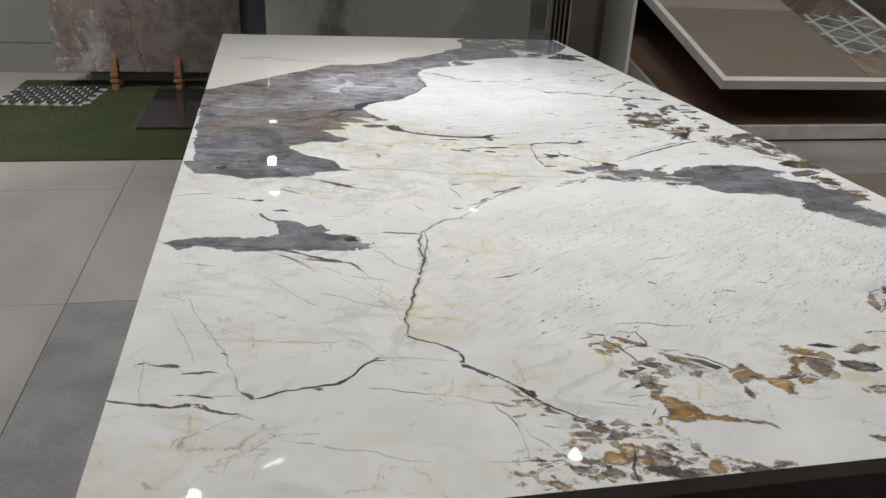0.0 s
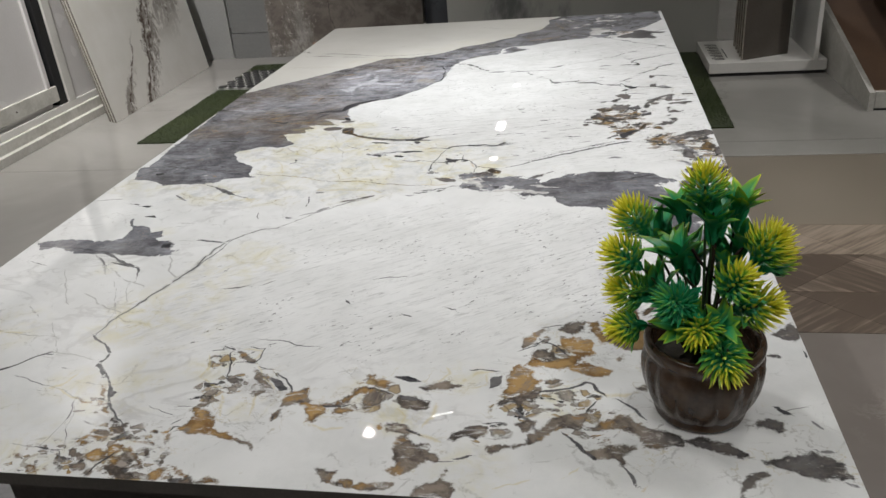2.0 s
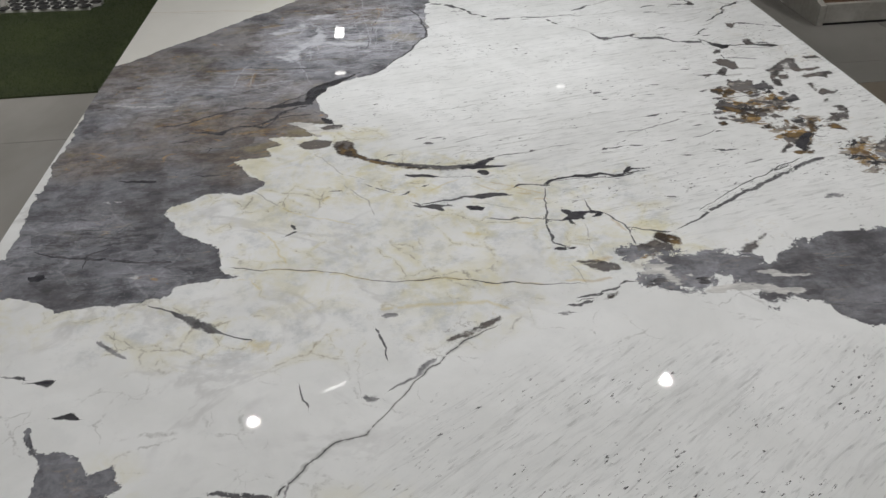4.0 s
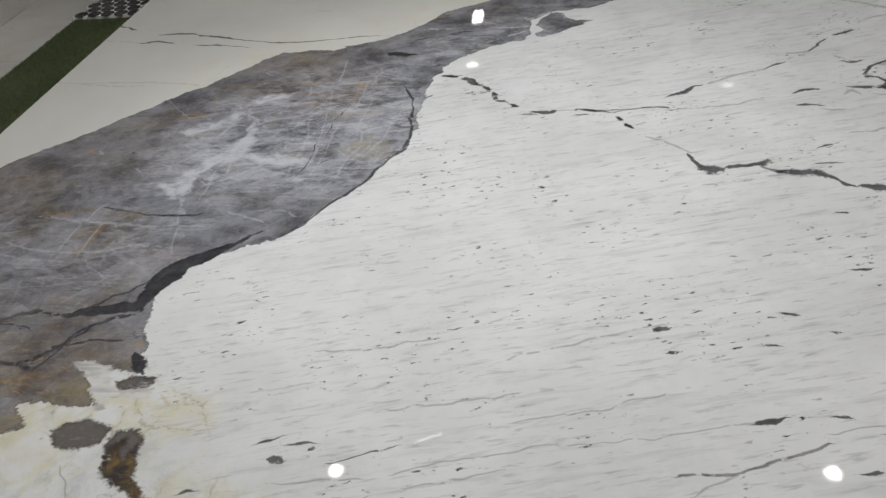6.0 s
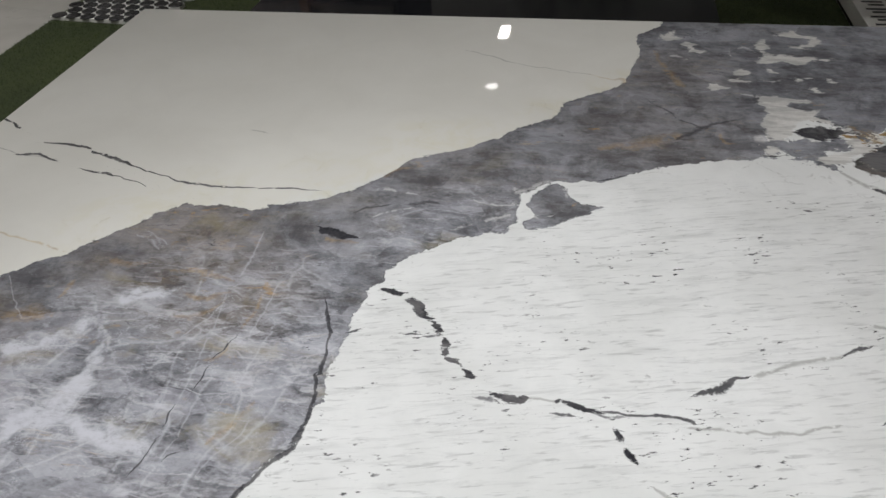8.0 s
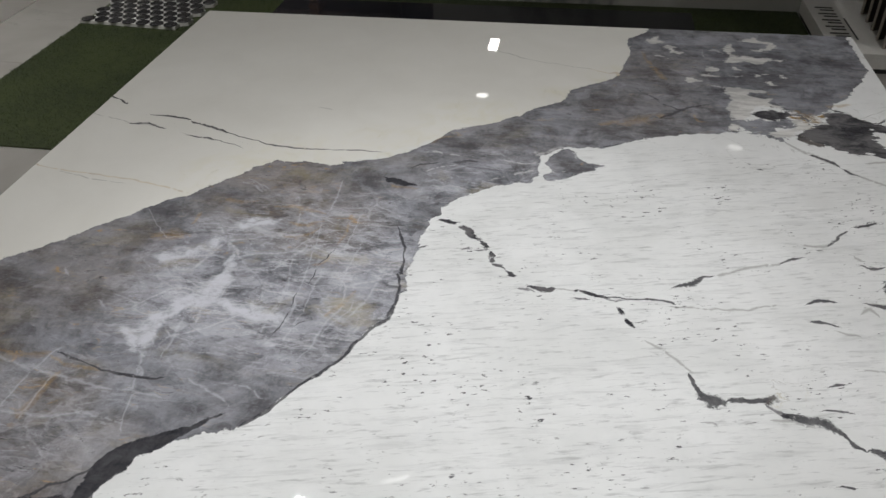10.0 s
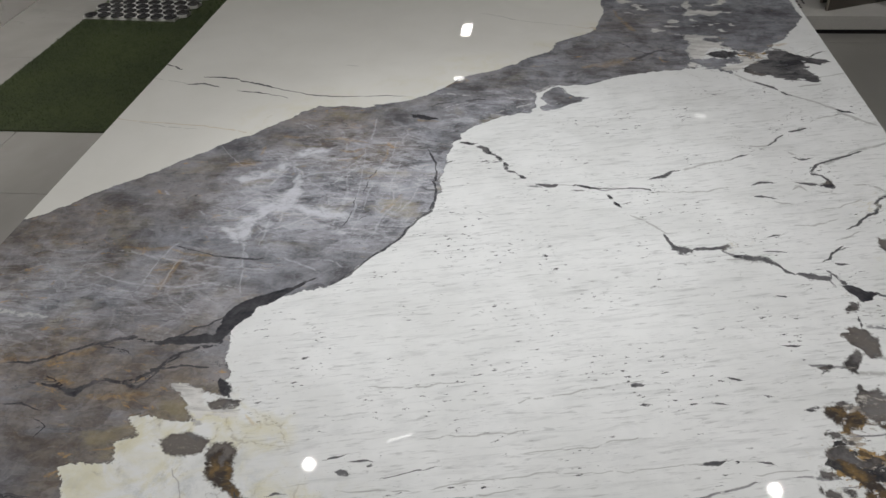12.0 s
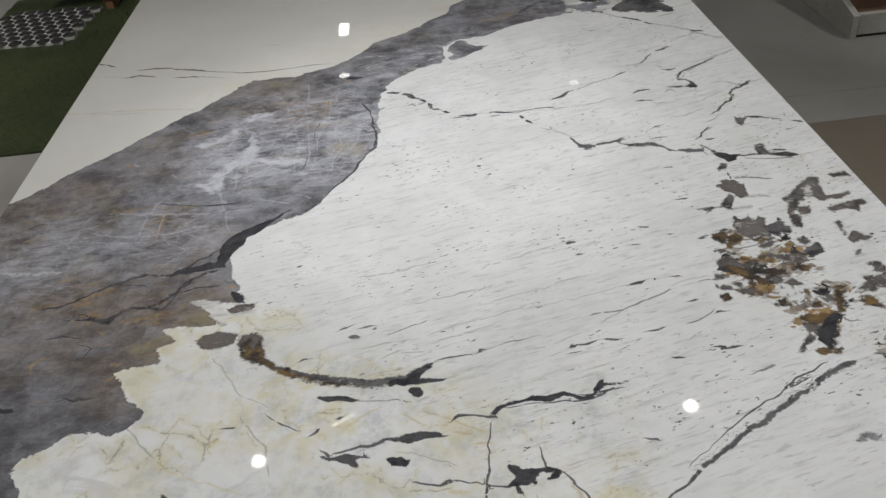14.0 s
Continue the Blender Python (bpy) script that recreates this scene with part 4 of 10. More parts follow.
vein("g", [(1.077, 0.067, 1.5), (1.092, 0.069, 1.12)])
vein("d", [(1.098, 0.074, 1.7), (1.113, 0.078, 2.55)])
area("K", [(1.078, 0.118), (1.092, 0.132), (1.100, 0.143), (1.116, 0.151), (1.134, 0.143), (1.133, 0.131), (1.122, 0.115), (1.107, 0.116), (1.092, 0.105), (1.078, 0.106)])
vein("d", [(1.127, 0.149, 0.85), (1.149, 0.151, 1.27)])
area("K", [(0.986, 0.136), (0.997, 0.139), (1.014, 0.135), (1.033, 0.122), (1.024, 0.117), (1.006, 0.118), (0.989, 0.122)])
vein("o", [(1.028, 0.122, 1.5), (1.048, 0.114, 2.25), (1.066, 0.107, 1.5)])
vein("d", [(1.021, 0.127, 1.7), (1.038, 0.118, 1.7)])
area("O", [(0.968, 0.136), (0.978, 0.140), (0.986, 0.127), (0.975, 0.121)])
area("K", [(0.984, 0.218), (0.995, 0.209), (1.022, 0.207), (1.044, 0.197), (1.039, 0.175), (1.023, 0.169), (1.001, 0.175), (0.991, 0.190)])
area("D", [(0.984, 0.218), (0.995, 0.210), (1.018, 0.206), (1.036, 0.197), (1.013, 0.195), (0.995, 0.201)])
area("K", [(0.933, 0.204), (0.949, 0.225), (0.958, 0.211), (0.969, 0.198), (0.967, 0.183), (0.953, 0.174), (0.941, 0.170), (0.935, 0.186)])
area("O", [(0.927, 0.256), (0.941, 0.263), (0.946, 0.249), (0.957, 0.250), (0.968, 0.243), (0.965, 0.228), (0.949, 0.226), (0.946, 0.238), (0.932, 0.246)])
area("D", [(0.970, 0.257), (0.985, 0.258), (1.004, 0.255), (1.015, 0.241), (0.996, 0.240), (0.981, 0.247)])
area("O", [(0.895, 0.172), (0.897, 0.186), (0.915, 0.198), (0.917, 0.214), (0.926, 0.224), (0.937, 0.228), (0.950, 0.217), (0.926, 0.203), (0.919, 0.195), (0.907, 0.185), (0.901, 0.174), (0.918, 0.171), (0.915, 0.157), (0.898, 0.155)])
vein("o", [(0.965, 0.205, 1.12), (0.959, 0.186, 1.5), (0.953, 0.166, 1.5)])
vein("o", [(0.994, 0.173, 1.12), (1.012, 0.155, 1.5), (1.007, 0.138, 1.12)])
vein("o", [(1.049, 0.185, 2.25), (1.051, 0.155, 3), (1.043, 0.138, 1.5)])
area("K", [(1.019, 0.229), (1.039, 0.238), (1.055, 0.247), (1.067, 0.238), (1.079, 0.237), (1.068, 0.223), (1.045, 0.223), (1.026, 0.221)])
vein("o", [(1.043, 0.242, 1.5), (1.060, 0.265, 2.25), (1.053, 0.276, 2.25)])
vein("o", [(1.078, 0.248, 2.25), (1.101, 0.272, 3), (1.122, 0.274, 1.5)])
vein("o", [(1.116, 0.261, 2.25), (1.118, 0.242, 1.5), (1.100, 0.233, 1.5)])
vein("d", [(1.089, 0.278, 0.85), (1.102, 0.279, 1.7)])
vein("d", [(1.109, 0.278, 0.85), (1.129, 0.275, 1.27)])
area("D", [(1.123, 0.261), (1.144, 0.263), (1.138, 0.237), (1.124, 0.231), (1.123, 0.245)])
area("O", [(1.152, 0.272), (1.164, 0.296), (1.185, 0.281), (1.193, 0.263), (1.203, 0.257), (1.193, 0.240), (1.183, 0.225), (1.158, 0.213), (1.145, 0.217), (1.150, 0.247)])
area("K", [(1.149, 0.213), (1.157, 0.210), (1.183, 0.225), (1.199, 0.240), (1.201, 0.220), (1.195, 0.200), (1.183, 0.206), (1.172, 0.188), (1.163, 0.200), (1.139, 0.185), (1.138, 0.198)])
area("K", [(1.204, 0.258), (1.221, 0.266), (1.236, 0.259), (1.221, 0.245), (1.205, 0.247)])
vein("d", [(1.193, 0.223, 0.85), (1.210, 0.230, 2.55), (1.233, 0.233, 2.55), (1.255, 0.243, 2.55), (1.268, 0.252, 2.55), (1.279, 0.248, 2.55), (1.286, 0.232, 3.4), (1.296, 0.224, 1.7)])
vein("o", [(1.285, 0.229, 2.25), (1.301, 0.221, 2.25), (1.317, 0.225, 3.75), (1.330, 0.228, 3)])
vein("d", [(1.314, 0.213, 1.27), (1.326, 0.206, 1.7), (1.337, 0.193, 2.55), (1.342, 0.181, 2.55), (1.346, 0.174, 1.27)])
area("O", [(1.225, 0.369), (1.250, 0.380), (1.275, 0.370), (1.280, 0.343), (1.286, 0.332), (1.261, 0.322), (1.247, 0.328), (1.232, 0.347)])
area("O", [(1.173, 0.294), (1.183, 0.325), (1.205, 0.304), (1.242, 0.324), (1.258, 0.325), (1.248, 0.294), (1.225, 0.284), (1.194, 0.286)])
area("O", [(1.234, 0.294), (1.267, 0.310), (1.292, 0.297), (1.310, 0.288), (1.301, 0.272), (1.280, 0.269), (1.258, 0.273)])
area("K", [(1.177, 0.319), (1.191, 0.335), (1.215, 0.335), (1.236, 0.313), (1.212, 0.299), (1.190, 0.310)])
area("K", [(1.160, 0.349), (1.167, 0.372), (1.183, 0.388), (1.199, 0.407), (1.203, 0.396), (1.189, 0.377), (1.182, 0.356), (1.170, 0.334), (1.161, 0.344)])
area("K", [(1.217, 0.394), (1.231, 0.416), (1.252, 0.431), (1.265, 0.426), (1.264, 0.403), (1.247, 0.390), (1.230, 0.391)])
vein("d", [(1.198, 0.403, 0.85), (1.226, 0.413, 1.27)])
vein("d", [(1.191, 0.372, 0.85), (1.215, 0.355, 1.7), (1.236, 0.330, 1.7)])
vein("d", [(1.160, 0.333, 0.85), (1.185, 0.348, 1.7), (1.201, 0.372, 0.85)])
area("O", [(1.269, 0.420), (1.287, 0.430), (1.295, 0.394), (1.305, 0.367), (1.295, 0.360), (1.285, 0.386)])
area("O", [(1.295, 0.369), (1.321, 0.428), (1.339, 0.463), (1.354, 0.468), (1.358, 0.435), (1.375, 0.417), (1.392, 0.412), (1.402, 0.391), (1.392, 0.359), (1.360, 0.342), (1.327, 0.340), (1.312, 0.361)])
area("K", [(1.328, 0.390), (1.357, 0.418), (1.385, 0.410), (1.398, 0.391), (1.380, 0.350), (1.337, 0.345), (1.322, 0.361)])
area("O", [(1.360, 0.459), (1.385, 0.484), (1.398, 0.491), (1.367, 0.444)])
area("D", [(1.345, 0.521), (1.371, 0.550), (1.399, 0.564), (1.417, 0.559), (1.425, 0.538), (1.403, 0.515), (1.378, 0.508), (1.364, 0.524)])
vein("g", [(1.341, 0.507, 1.5), (1.358, 0.501, 2.25), (1.380, 0.490, 1.12)])
area("K", [(1.311, 0.325), (1.325, 0.331), (1.328, 0.317), (1.315, 0.310)])
area("K", [(1.352, 0.308), (1.364, 0.303), (1.370, 0.290), (1.353, 0.291)])
area("K", [(1.338, 0.243), (1.354, 0.257), (1.362, 0.250), (1.355, 0.236), (1.342, 0.236)])
area("K", [(1.186, 0.114), (1.190, 0.131), (1.206, 0.142), (1.218, 0.165), (1.234, 0.173), (1.257, 0.180), (1.269, 0.183), (1.273, 0.164), (1.260, 0.147), (1.242, 0.145), (1.225, 0.137), (1.209, 0.120), (1.196, 0.112)])
vein("d", [(1.268, 0.185, 1.7), (1.280, 0.206, 1.7)])
vein("g", [(1.167, 0.181, 2.25), (1.179, 0.165, 3), (1.194, 0.154, 3), (1.200, 0.140, 2.25)])
area("K", [(1.167, 0.150), (1.185, 0.161), (1.200, 0.154), (1.195, 0.141), (1.180, 0.134), (1.171, 0.141)])
vein("d", [(1.240, 0.132, 1.7), (1.258, 0.115, 3.4), (1.267, 0.099, 3.4), (1.278, 0.088, 3.4)])
area("K", [(1.259, 0.099), (1.283, 0.107), (1.313, 0.120), (1.336, 0.123), (1.338, 0.109), (1.318, 0.094), (1.319, 0.079), (1.312, 0.071), (1.305, 0.084), (1.282, 0.085), (1.268, 0.091)])
vein("d", [(1.317, 0.071, 1.27), (1.323, 0.059, 2.55), (1.327, 0.045, 2.55), (1.331, 0.042, 0.85)])
area("K", [(1.273, 0.150), (1.296, 0.164), (1.310, 0.176), (1.329, 0.179), (1.336, 0.167), (1.349, 0.156), (1.361, 0.147), (1.340, 0.140), (1.318, 0.145), (1.295, 0.149), (1.280, 0.144)])
area("K", [(1.132, 0.100), (1.150, 0.106), (1.168, 0.108), (1.187, 0.111), (1.166, 0.100), (1.152, 0.094), (1.143, 0.085), (1.132, 0.087)])
blot("breccia", 1.177, 0.195, 0.05, 0.7)
blot("breccia", 1.227, 0.332, 0.06, 0.5)
blot("breccia", 0.953, 0.211, 0.05, 0.6)
blot("breccia", 1.246, 0.207, 0.05, 0.6)
blot("breccia", 1.277, 0.159, 0.05, 0.5)
blot("breccia", 1.144, 0.132, 0.04, 0.5)
area("K", [(1.316, 0.143), (1.335, 0.156), (1.353, 0.149), (1.376, 0.151), (1.399, 0.133), (1.391, 0.119), (1.365, 0.109), (1.344, 0.112), (1.334, 0.133)])
area("K", [(1.398, 0.129), (1.419, 0.139), (1.436, 0.134), (1.453, 0.129), (1.465, 0.117), (1.478, 0.109), (1.482, 0.099), (1.463, 0.100), (1.436, 0.109), (1.417, 0.120)])
area("K", [(1.491, 0.098), (1.511, 0.104), (1.526, 0.109), (1.554, 0.114), (1.573, 0.108), (1.592, 0.101), (1.585, 0.085), (1.591, 0.076), (1.577, 0.071), (1.550, 0.066), (1.526, 0.076), (1.508, 0.085), (1.493, 0.086)])
area("K", [(1.462, 0.055), (1.476, 0.074), (1.490, 0.080), (1.499, 0.069), (1.479, 0.058), (1.465, 0.046), (1.457, 0.028)])
area("K", [(1.482, 0.169), (1.505, 0.181), (1.527, 0.180), (1.532, 0.166), (1.528, 0.159), (1.502, 0.167)])
area("D", [(1.523, 0.213), (1.532, 0.209), (1.548, 0.197), (1.549, 0.188), (1.533, 0.193)])
vein("d", [(1.539, 0.199, 0.85), (1.566, 0.211, 0.85)])
vein("g", [(1.572, 0.177, 3), (1.579, 0.170, 3)])
vein("g", [(1.562, 0.120, 2.25), (1.581, 0.119, 3)])
area("K", [(1.553, 0.397), (1.595, 0.436), (1.601, 0.402), (1.591, 0.381), (1.560, 0.391)])
area("K", [(1.535, 0.332), (1.551, 0.345), (1.555, 0.334)])
vein("d", [(1.596, 0.345, 1.27), (1.596, 0.336, 1.7)])
vein("o", [(1.158, 0.026, 1.12), (1.192, 0.041, 1.5)])
vein("o", [(1.242, 0.048, 0.75), (1.260, 0.062, 1.12)])
vein("o", [(1.332, 0.018, 2.25), (1.341, 0.038, 1.5)])
vein("g", [(1.584, 0.063, 2.25), (1.593, 0.060, 3.75)])
blot("breccia", 1.549, 1.249, 0.08, 0.9)
blot("breccia", 1.473, 1.343, 0.081, 1.00)
blot("breccia", 1.561, 1.129, 0.07, 0.7)
blot("breccia", 1.002, 1.099, 0.05, 0.5)
area("D", [(0.756, 2.326), (0.766, 2.325), (0.783, 2.317), (0.798, 2.315), (0.795, 2.310), (0.781, 2.309), (0.767, 2.314)])
area("D", [(0.798, 2.306), (0.805, 2.309), (0.819, 2.301), (0.827, 2.291), (0.829, 2.281), (0.820, 2.281), (0.808, 2.291)])
area("D", [(0.827, 2.277), (0.837, 2.277), (0.849, 2.268), (0.854, 2.259), (0.849, 2.255), (0.838, 2.262)])
vein("g", [(0.838, 2.245, 2.25), (0.849, 2.248, 2.25)])
area("D", [(0.853, 2.245), (0.861, 2.246), (0.866, 2.236), (0.862, 2.231), (0.857, 2.231)])
area("D", [(0.856, 2.225), (0.863, 2.225), (0.870, 2.213), (0.881, 2.210), (0.892, 2.201), (0.899, 2.192), (0.896, 2.187), (0.890, 2.191), (0.880, 2.202), (0.868, 2.209), (0.859, 2.216)])
area("D", [(0.916, 2.170), (0.927, 2.170), (0.947, 2.170), (0.959, 2.170), (0.955, 2.165), (0.939, 2.165), (0.923, 2.165)])
vein("g", [(0.908, 2.159, 2.25), (0.921, 2.160, 3.75), (0.928, 2.159, 2.25)])
vein("f", [(0.959, 2.169, 1.4), (0.972, 2.170, 2.1), (0.984, 2.168, 2.1)])
area("D", [(0.984, 2.168), (0.992, 2.171), (1.010, 2.167), (1.029, 2.165), (1.039, 2.164), (1.030, 2.158), (1.017, 2.158), (1.000, 2.160)])
vein("d", [(1.038, 2.164, 1.7), (1.059, 2.163, 1.7), (1.077, 2.162, 1.7), (1.090, 2.162, 0.85)])
vein("g", [(1.025, 2.158, 1.5), (1.041, 2.156, 2.25), (1.054, 2.160, 1.5)])
area("D", [(1.039, 2.148), (1.045, 2.148), (1.050, 2.139), (1.058, 2.127), (1.056, 2.125), (1.048, 2.128), (1.044, 2.136)])
area("D", [(1.052, 2.123), (1.060, 2.123), (1.068, 2.106), (1.071, 2.098), (1.066, 2.100), (1.057, 2.111)])
vein("d", [(0.814, 2.245, 1.27), (0.827, 2.247, 0.85)])
vein("d", [(0.988, 2.150, 1.27), (1.003, 2.150, 1.7)])
vein("d", [(0.749, 2.239, 1.7), (0.756, 2.243, 1.7)])
vein("d", [(1.088, 2.165, 1.9), (1.125, 2.159, 2.85)])
vein("d", [(1.059, 1.680, 3.8), (1.068, 1.682, 2.85)])
vein("d", [(1.066, 1.644, 1.9), (1.073, 1.646, 1.9)])
vein("d", [(1.157, 1.655, 1.9), (1.168, 1.655, 1.42)])
area("D", [(0.650, 2.427), (0.653, 2.437), (0.667, 2.439), (0.678, 2.429), (0.699, 2.422), (0.700, 2.413), (0.688, 2.411), (0.667, 2.418), (0.656, 2.416)])
vein("o", [(0.710, 2.567, 2.25), (0.724, 2.591, 3.75), (0.755, 2.606, 3)])
vein("g", [(0.691, 2.476, 1.5), (0.706, 2.491, 2.25), (0.728, 2.498, 1.5)])
vein("g", [(0.761, 2.506, 2.25), (0.787, 2.512, 4.5), (0.800, 2.508, 2.25)])
vein("w", [(0.851, 2.525, 1.5), (0.874, 2.519, 2.5), (0.905, 2.516, 1.5)])
vein("w", [(0.716, 2.471, 1.5), (0.735, 2.486, 2), (0.763, 2.498, 1.5)])
vein("d", [(0.699, 2.293, 0.85), (0.707, 2.277, 1.27), (0.717, 2.256, 2.12), (0.727, 2.236, 2.12), (0.730, 2.215, 1.27), (0.730, 2.199, 1.7), (0.733, 2.184, 2.98), (0.736, 2.174, 1.7)])
area("D", [(1.388, 2.693), (1.421, 2.723), (1.446, 2.752), (1.449, 2.781), (1.475, 2.794), (1.497, 2.793), (1.519, 2.764), (1.545, 2.755), (1.580, 2.737), (1.587, 2.724), (1.557, 2.713), (1.527, 2.724), (1.527, 2.679), (1.534, 2.642), (1.546, 2.626), (1.522, 2.615), (1.493, 2.626), (1.461, 2.623), (1.433, 2.646), (1.411, 2.669)])
area("W", [(1.492, 2.743), (1.512, 2.731), (1.503, 2.716), (1.482, 2.723)])
area("W", [(1.484, 2.681), (1.501, 2.682), (1.497, 2.651), (1.481, 2.655)])
vein("d", [(1.545, 2.755, 1.9), (1.567, 2.777, 3.8), (1.586, 2.784, 0.95)])
vein("f", [(1.515, 2.769, 0.7), (1.573, 2.814, 0.7)])
blot("light", 0.561, 2.116, 0.14, 1)
blot("light", 0.456, 2.161, 0.14, 0.9)
blot("light", 0.649, 2.224, 0.12, 1)
blot("light", 0.669, 2.091, 0.12, 1)
blot("light", 0.548, 2.200, 0.1, 0.8)
blot("light", 0.661, 2.299, 0.1, 0.7)
blot("rag", 0.360, 0.700, 0.06, 0.5)
blot("rag", 1.048, 1.040, 0.1, 0.6)
blot("rag", 1.439, 0.798, 0.12, 0.8)
blot("rag", 1.369, 2.863, 0.16, 0.7)
area("D", [(0.642, 1.397), (0.658, 1.399), (0.690, 1.391), (0.713, 1.382), (0.695, 1.379), (0.664, 1.385)])
area("D", [(0.768, 1.384), (0.776, 1.392), (0.789, 1.391), (0.795, 1.381), (0.788, 1.373), (0.774, 1.375)])
area("D", [(0.725, 1.309), (0.759, 1.312), (0.794, 1.312), (0.824, 1.301), (0.810, 1.296), (0.767, 1.299)])
area("D", [(0.648, 1.297), (0.671, 1.291), (0.687, 1.296), (0.714, 1.286), (0.700, 1.281), (0.702, 1.268), (0.684, 1.277), (0.663, 1.285)])
area("D", [(0.737, 1.277), (0.750, 1.281), (0.771, 1.270), (0.765, 1.261), (0.748, 1.263)])
vein("d", [(0.675, 1.298, 1.7), (0.708, 1.302, 2.55), (0.734, 1.306, 3.4)])
vein("d", [(0.707, 1.286, 1.7), (0.714, 1.285, 2.55), (0.712, 1.290, 0.85)])
area("K", [(0.452, 1.532), (0.462, 1.552), (0.486, 1.557), (0.517, 1.543), (0.516, 1.522), (0.492, 1.517), (0.467, 1.519)])
area("K", [(0.489, 1.608), (0.508, 1.621), (0.542, 1.615), (0.532, 1.598), (0.506, 1.593)])
area("O", [(0.525, 1.525), (0.539, 1.535), (0.549, 1.509), (0.565, 1.486), (0.594, 1.462), (0.643, 1.436), (0.643, 1.429), (0.591, 1.452), (0.555, 1.472), (0.530, 1.491)])
area("K", [(0.541, 1.514), (0.560, 1.505), (0.565, 1.485), (0.550, 1.485)])
vein("o", [(0.585, 1.460, 3.75), (0.619, 1.440, 4.5), (0.662, 1.422, 4.5), (0.708, 1.409, 3)])
vein("d", [(0.575, 1.467, 1.7), (0.619, 1.444, 3.4), (0.662, 1.427, 5.95), (0.708, 1.413, 6.8), (0.753, 1.408, 7.65), (0.777, 1.413, 7.65), (0.791, 1.423, 6.8), (0.805, 1.434, 4.25)])
vein("e", [(0.749, 1.404, 6), (0.790, 1.403, 6), (0.826, 1.403, 2)])
blot("yel", 0.500, 1.463, 0.05, 0.7)
blot("yel", 0.579, 1.420, 0.06, 0.7)
blot("yel", 0.787, 1.358, 0.07, 0.8)
area("D", [(0.333, 0.727), (0.343, 0.734), (0.354, 0.725), (0.353, 0.706), (0.334, 0.702)])
vein("d", [(0.199, 0.688, 1.7), (0.218, 0.684, 3.4), (0.242, 0.664, 4.25), (0.275, 0.644, 3.4), (0.303, 0.627, 5.1), (0.317, 0.621, 5.95), (0.333, 0.610, 3.4), (0.347, 0.583, 1.7)])
vein("g", [(0.024, 0.715, 1.5), (0.121, 0.703, 2.25), (0.199, 0.688, 2.25)])
vein("f", [(0.347, 0.583, 1.4), (0.363, 0.550, 1.05)])
vein("f", [(0.108, 0.377, 1.05), (0.212, 0.356, 1.4), (0.321, 0.341, 1.05)])
vein("f", [(0.277, 0.389, 0.7), (0.334, 0.318, 1.05), (0.361, 0.285, 0.7)])
vein("f", [(0.308, 0.560, 0.7), (0.347, 0.493, 1.05), (0.377, 0.450, 1.05), (0.391, 0.376, 0.7)])
blot("breccia", 0.686, 0.200, 0.035, 0.7)
blot("yel", 0.282, 0.762, 0.06, 0.5)
blot("yel", 0.273, 0.608, 0.05, 0.4)
blot("yel", 0.441, 0.192, 0.04, 0.5)
blot("rag", 1.478, 2.701, 0.14, 1)
blot("rag", 1.420, 2.750, 0.1, 1)
vein("d", [(0.388, 0.359, 0.78), (0.395, 0.402, 0.99), (0.410, 0.446, 1.18), (0.424, 0.495, 1.18), (0.440, 0.546, 1.57), (0.458, 0.602, 1.96), (0.464, 0.664, 1.57), (0.468, 0.704, 1.18), (0.482, 0.745, 0.99), (0.506, 0.772, 0.99), (0.535, 0.800, 0.78), (0.571, 0.807, 0.78), (0.603, 0.843, 0.39), (0.650, 0.908, 0.78), (0.715, 0.959, 0.78), (0.746, 0.976, 0.3)])
vein("f", [(1.083, 2.076, 1.4), (1.107, 2.063, 2.1), (1.125, 2.048, 2.8), (1.138, 2.030, 2.1)])
blot("yel", 0.393, 1.553, 0.06, 1)
blot("yel", 0.427, 1.619, 0.05, 0.9)
blot("yel", 0.531, 1.470, 0.07, 0.9)
blot("yel", 0.572, 1.422, 0.07, 1)
blot("yel", 0.709, 1.401, 0.06, 0.9)
blot("yel", 0.755, 1.353, 0.05, 0.9)
blot("yel", 0.457, 1.440, 0.06, 0.8)
blot("yel", 0.407, 1.375, 0.05, 0.7)
area("D", [(0.874, 1.333), (0.887, 1.342), (0.907, 1.349), (0.935, 1.351), (0.958, 1.354), (0.981, 1.355), (1.009, 1.347), (1.022, 1.350), (1.034, 1.366), (1.041, 1.366), (1.040, 1.360), (1.074, 1.359), (1.078, 1.356), (1.044, 1.354), (1.031, 1.351), (1.022, 1.339), (1.005, 1.338), (0.981, 1.345), (0.960, 1.339), (0.932, 1.344), (0.904, 1.342), (0.882, 1.325)])
vein("d", [(0.828, 1.324, 1.7), (0.840, 1.333, 2.55), (0.856, 1.332, 1.7), (0.882, 1.325, 2.55)])
area("D", [(0.891, 1.251), (0.902, 1.248), (0.911, 1.239), (0.926, 1.238), (0.940, 1.241), (0.946, 1.237), (0.967, 1.227), (0.950, 1.218), (0.934, 1.220), (0.948, 1.228), (0.935, 1.229), (0.928, 1.219), (0.927, 1.211), (0.911, 1.213), (0.896, 1.215), (0.888, 1.217), (0.898, 1.229), (0.894, 1.239)])
vein("d", [(0.940, 1.241, 1.7), (0.937, 1.253, 1.27), (0.937, 1.264, 0.85)])
vein("d", [(0.900, 1.216, 1.7), (0.903, 1.206, 3.4), (0.906, 1.203, 0.85)])
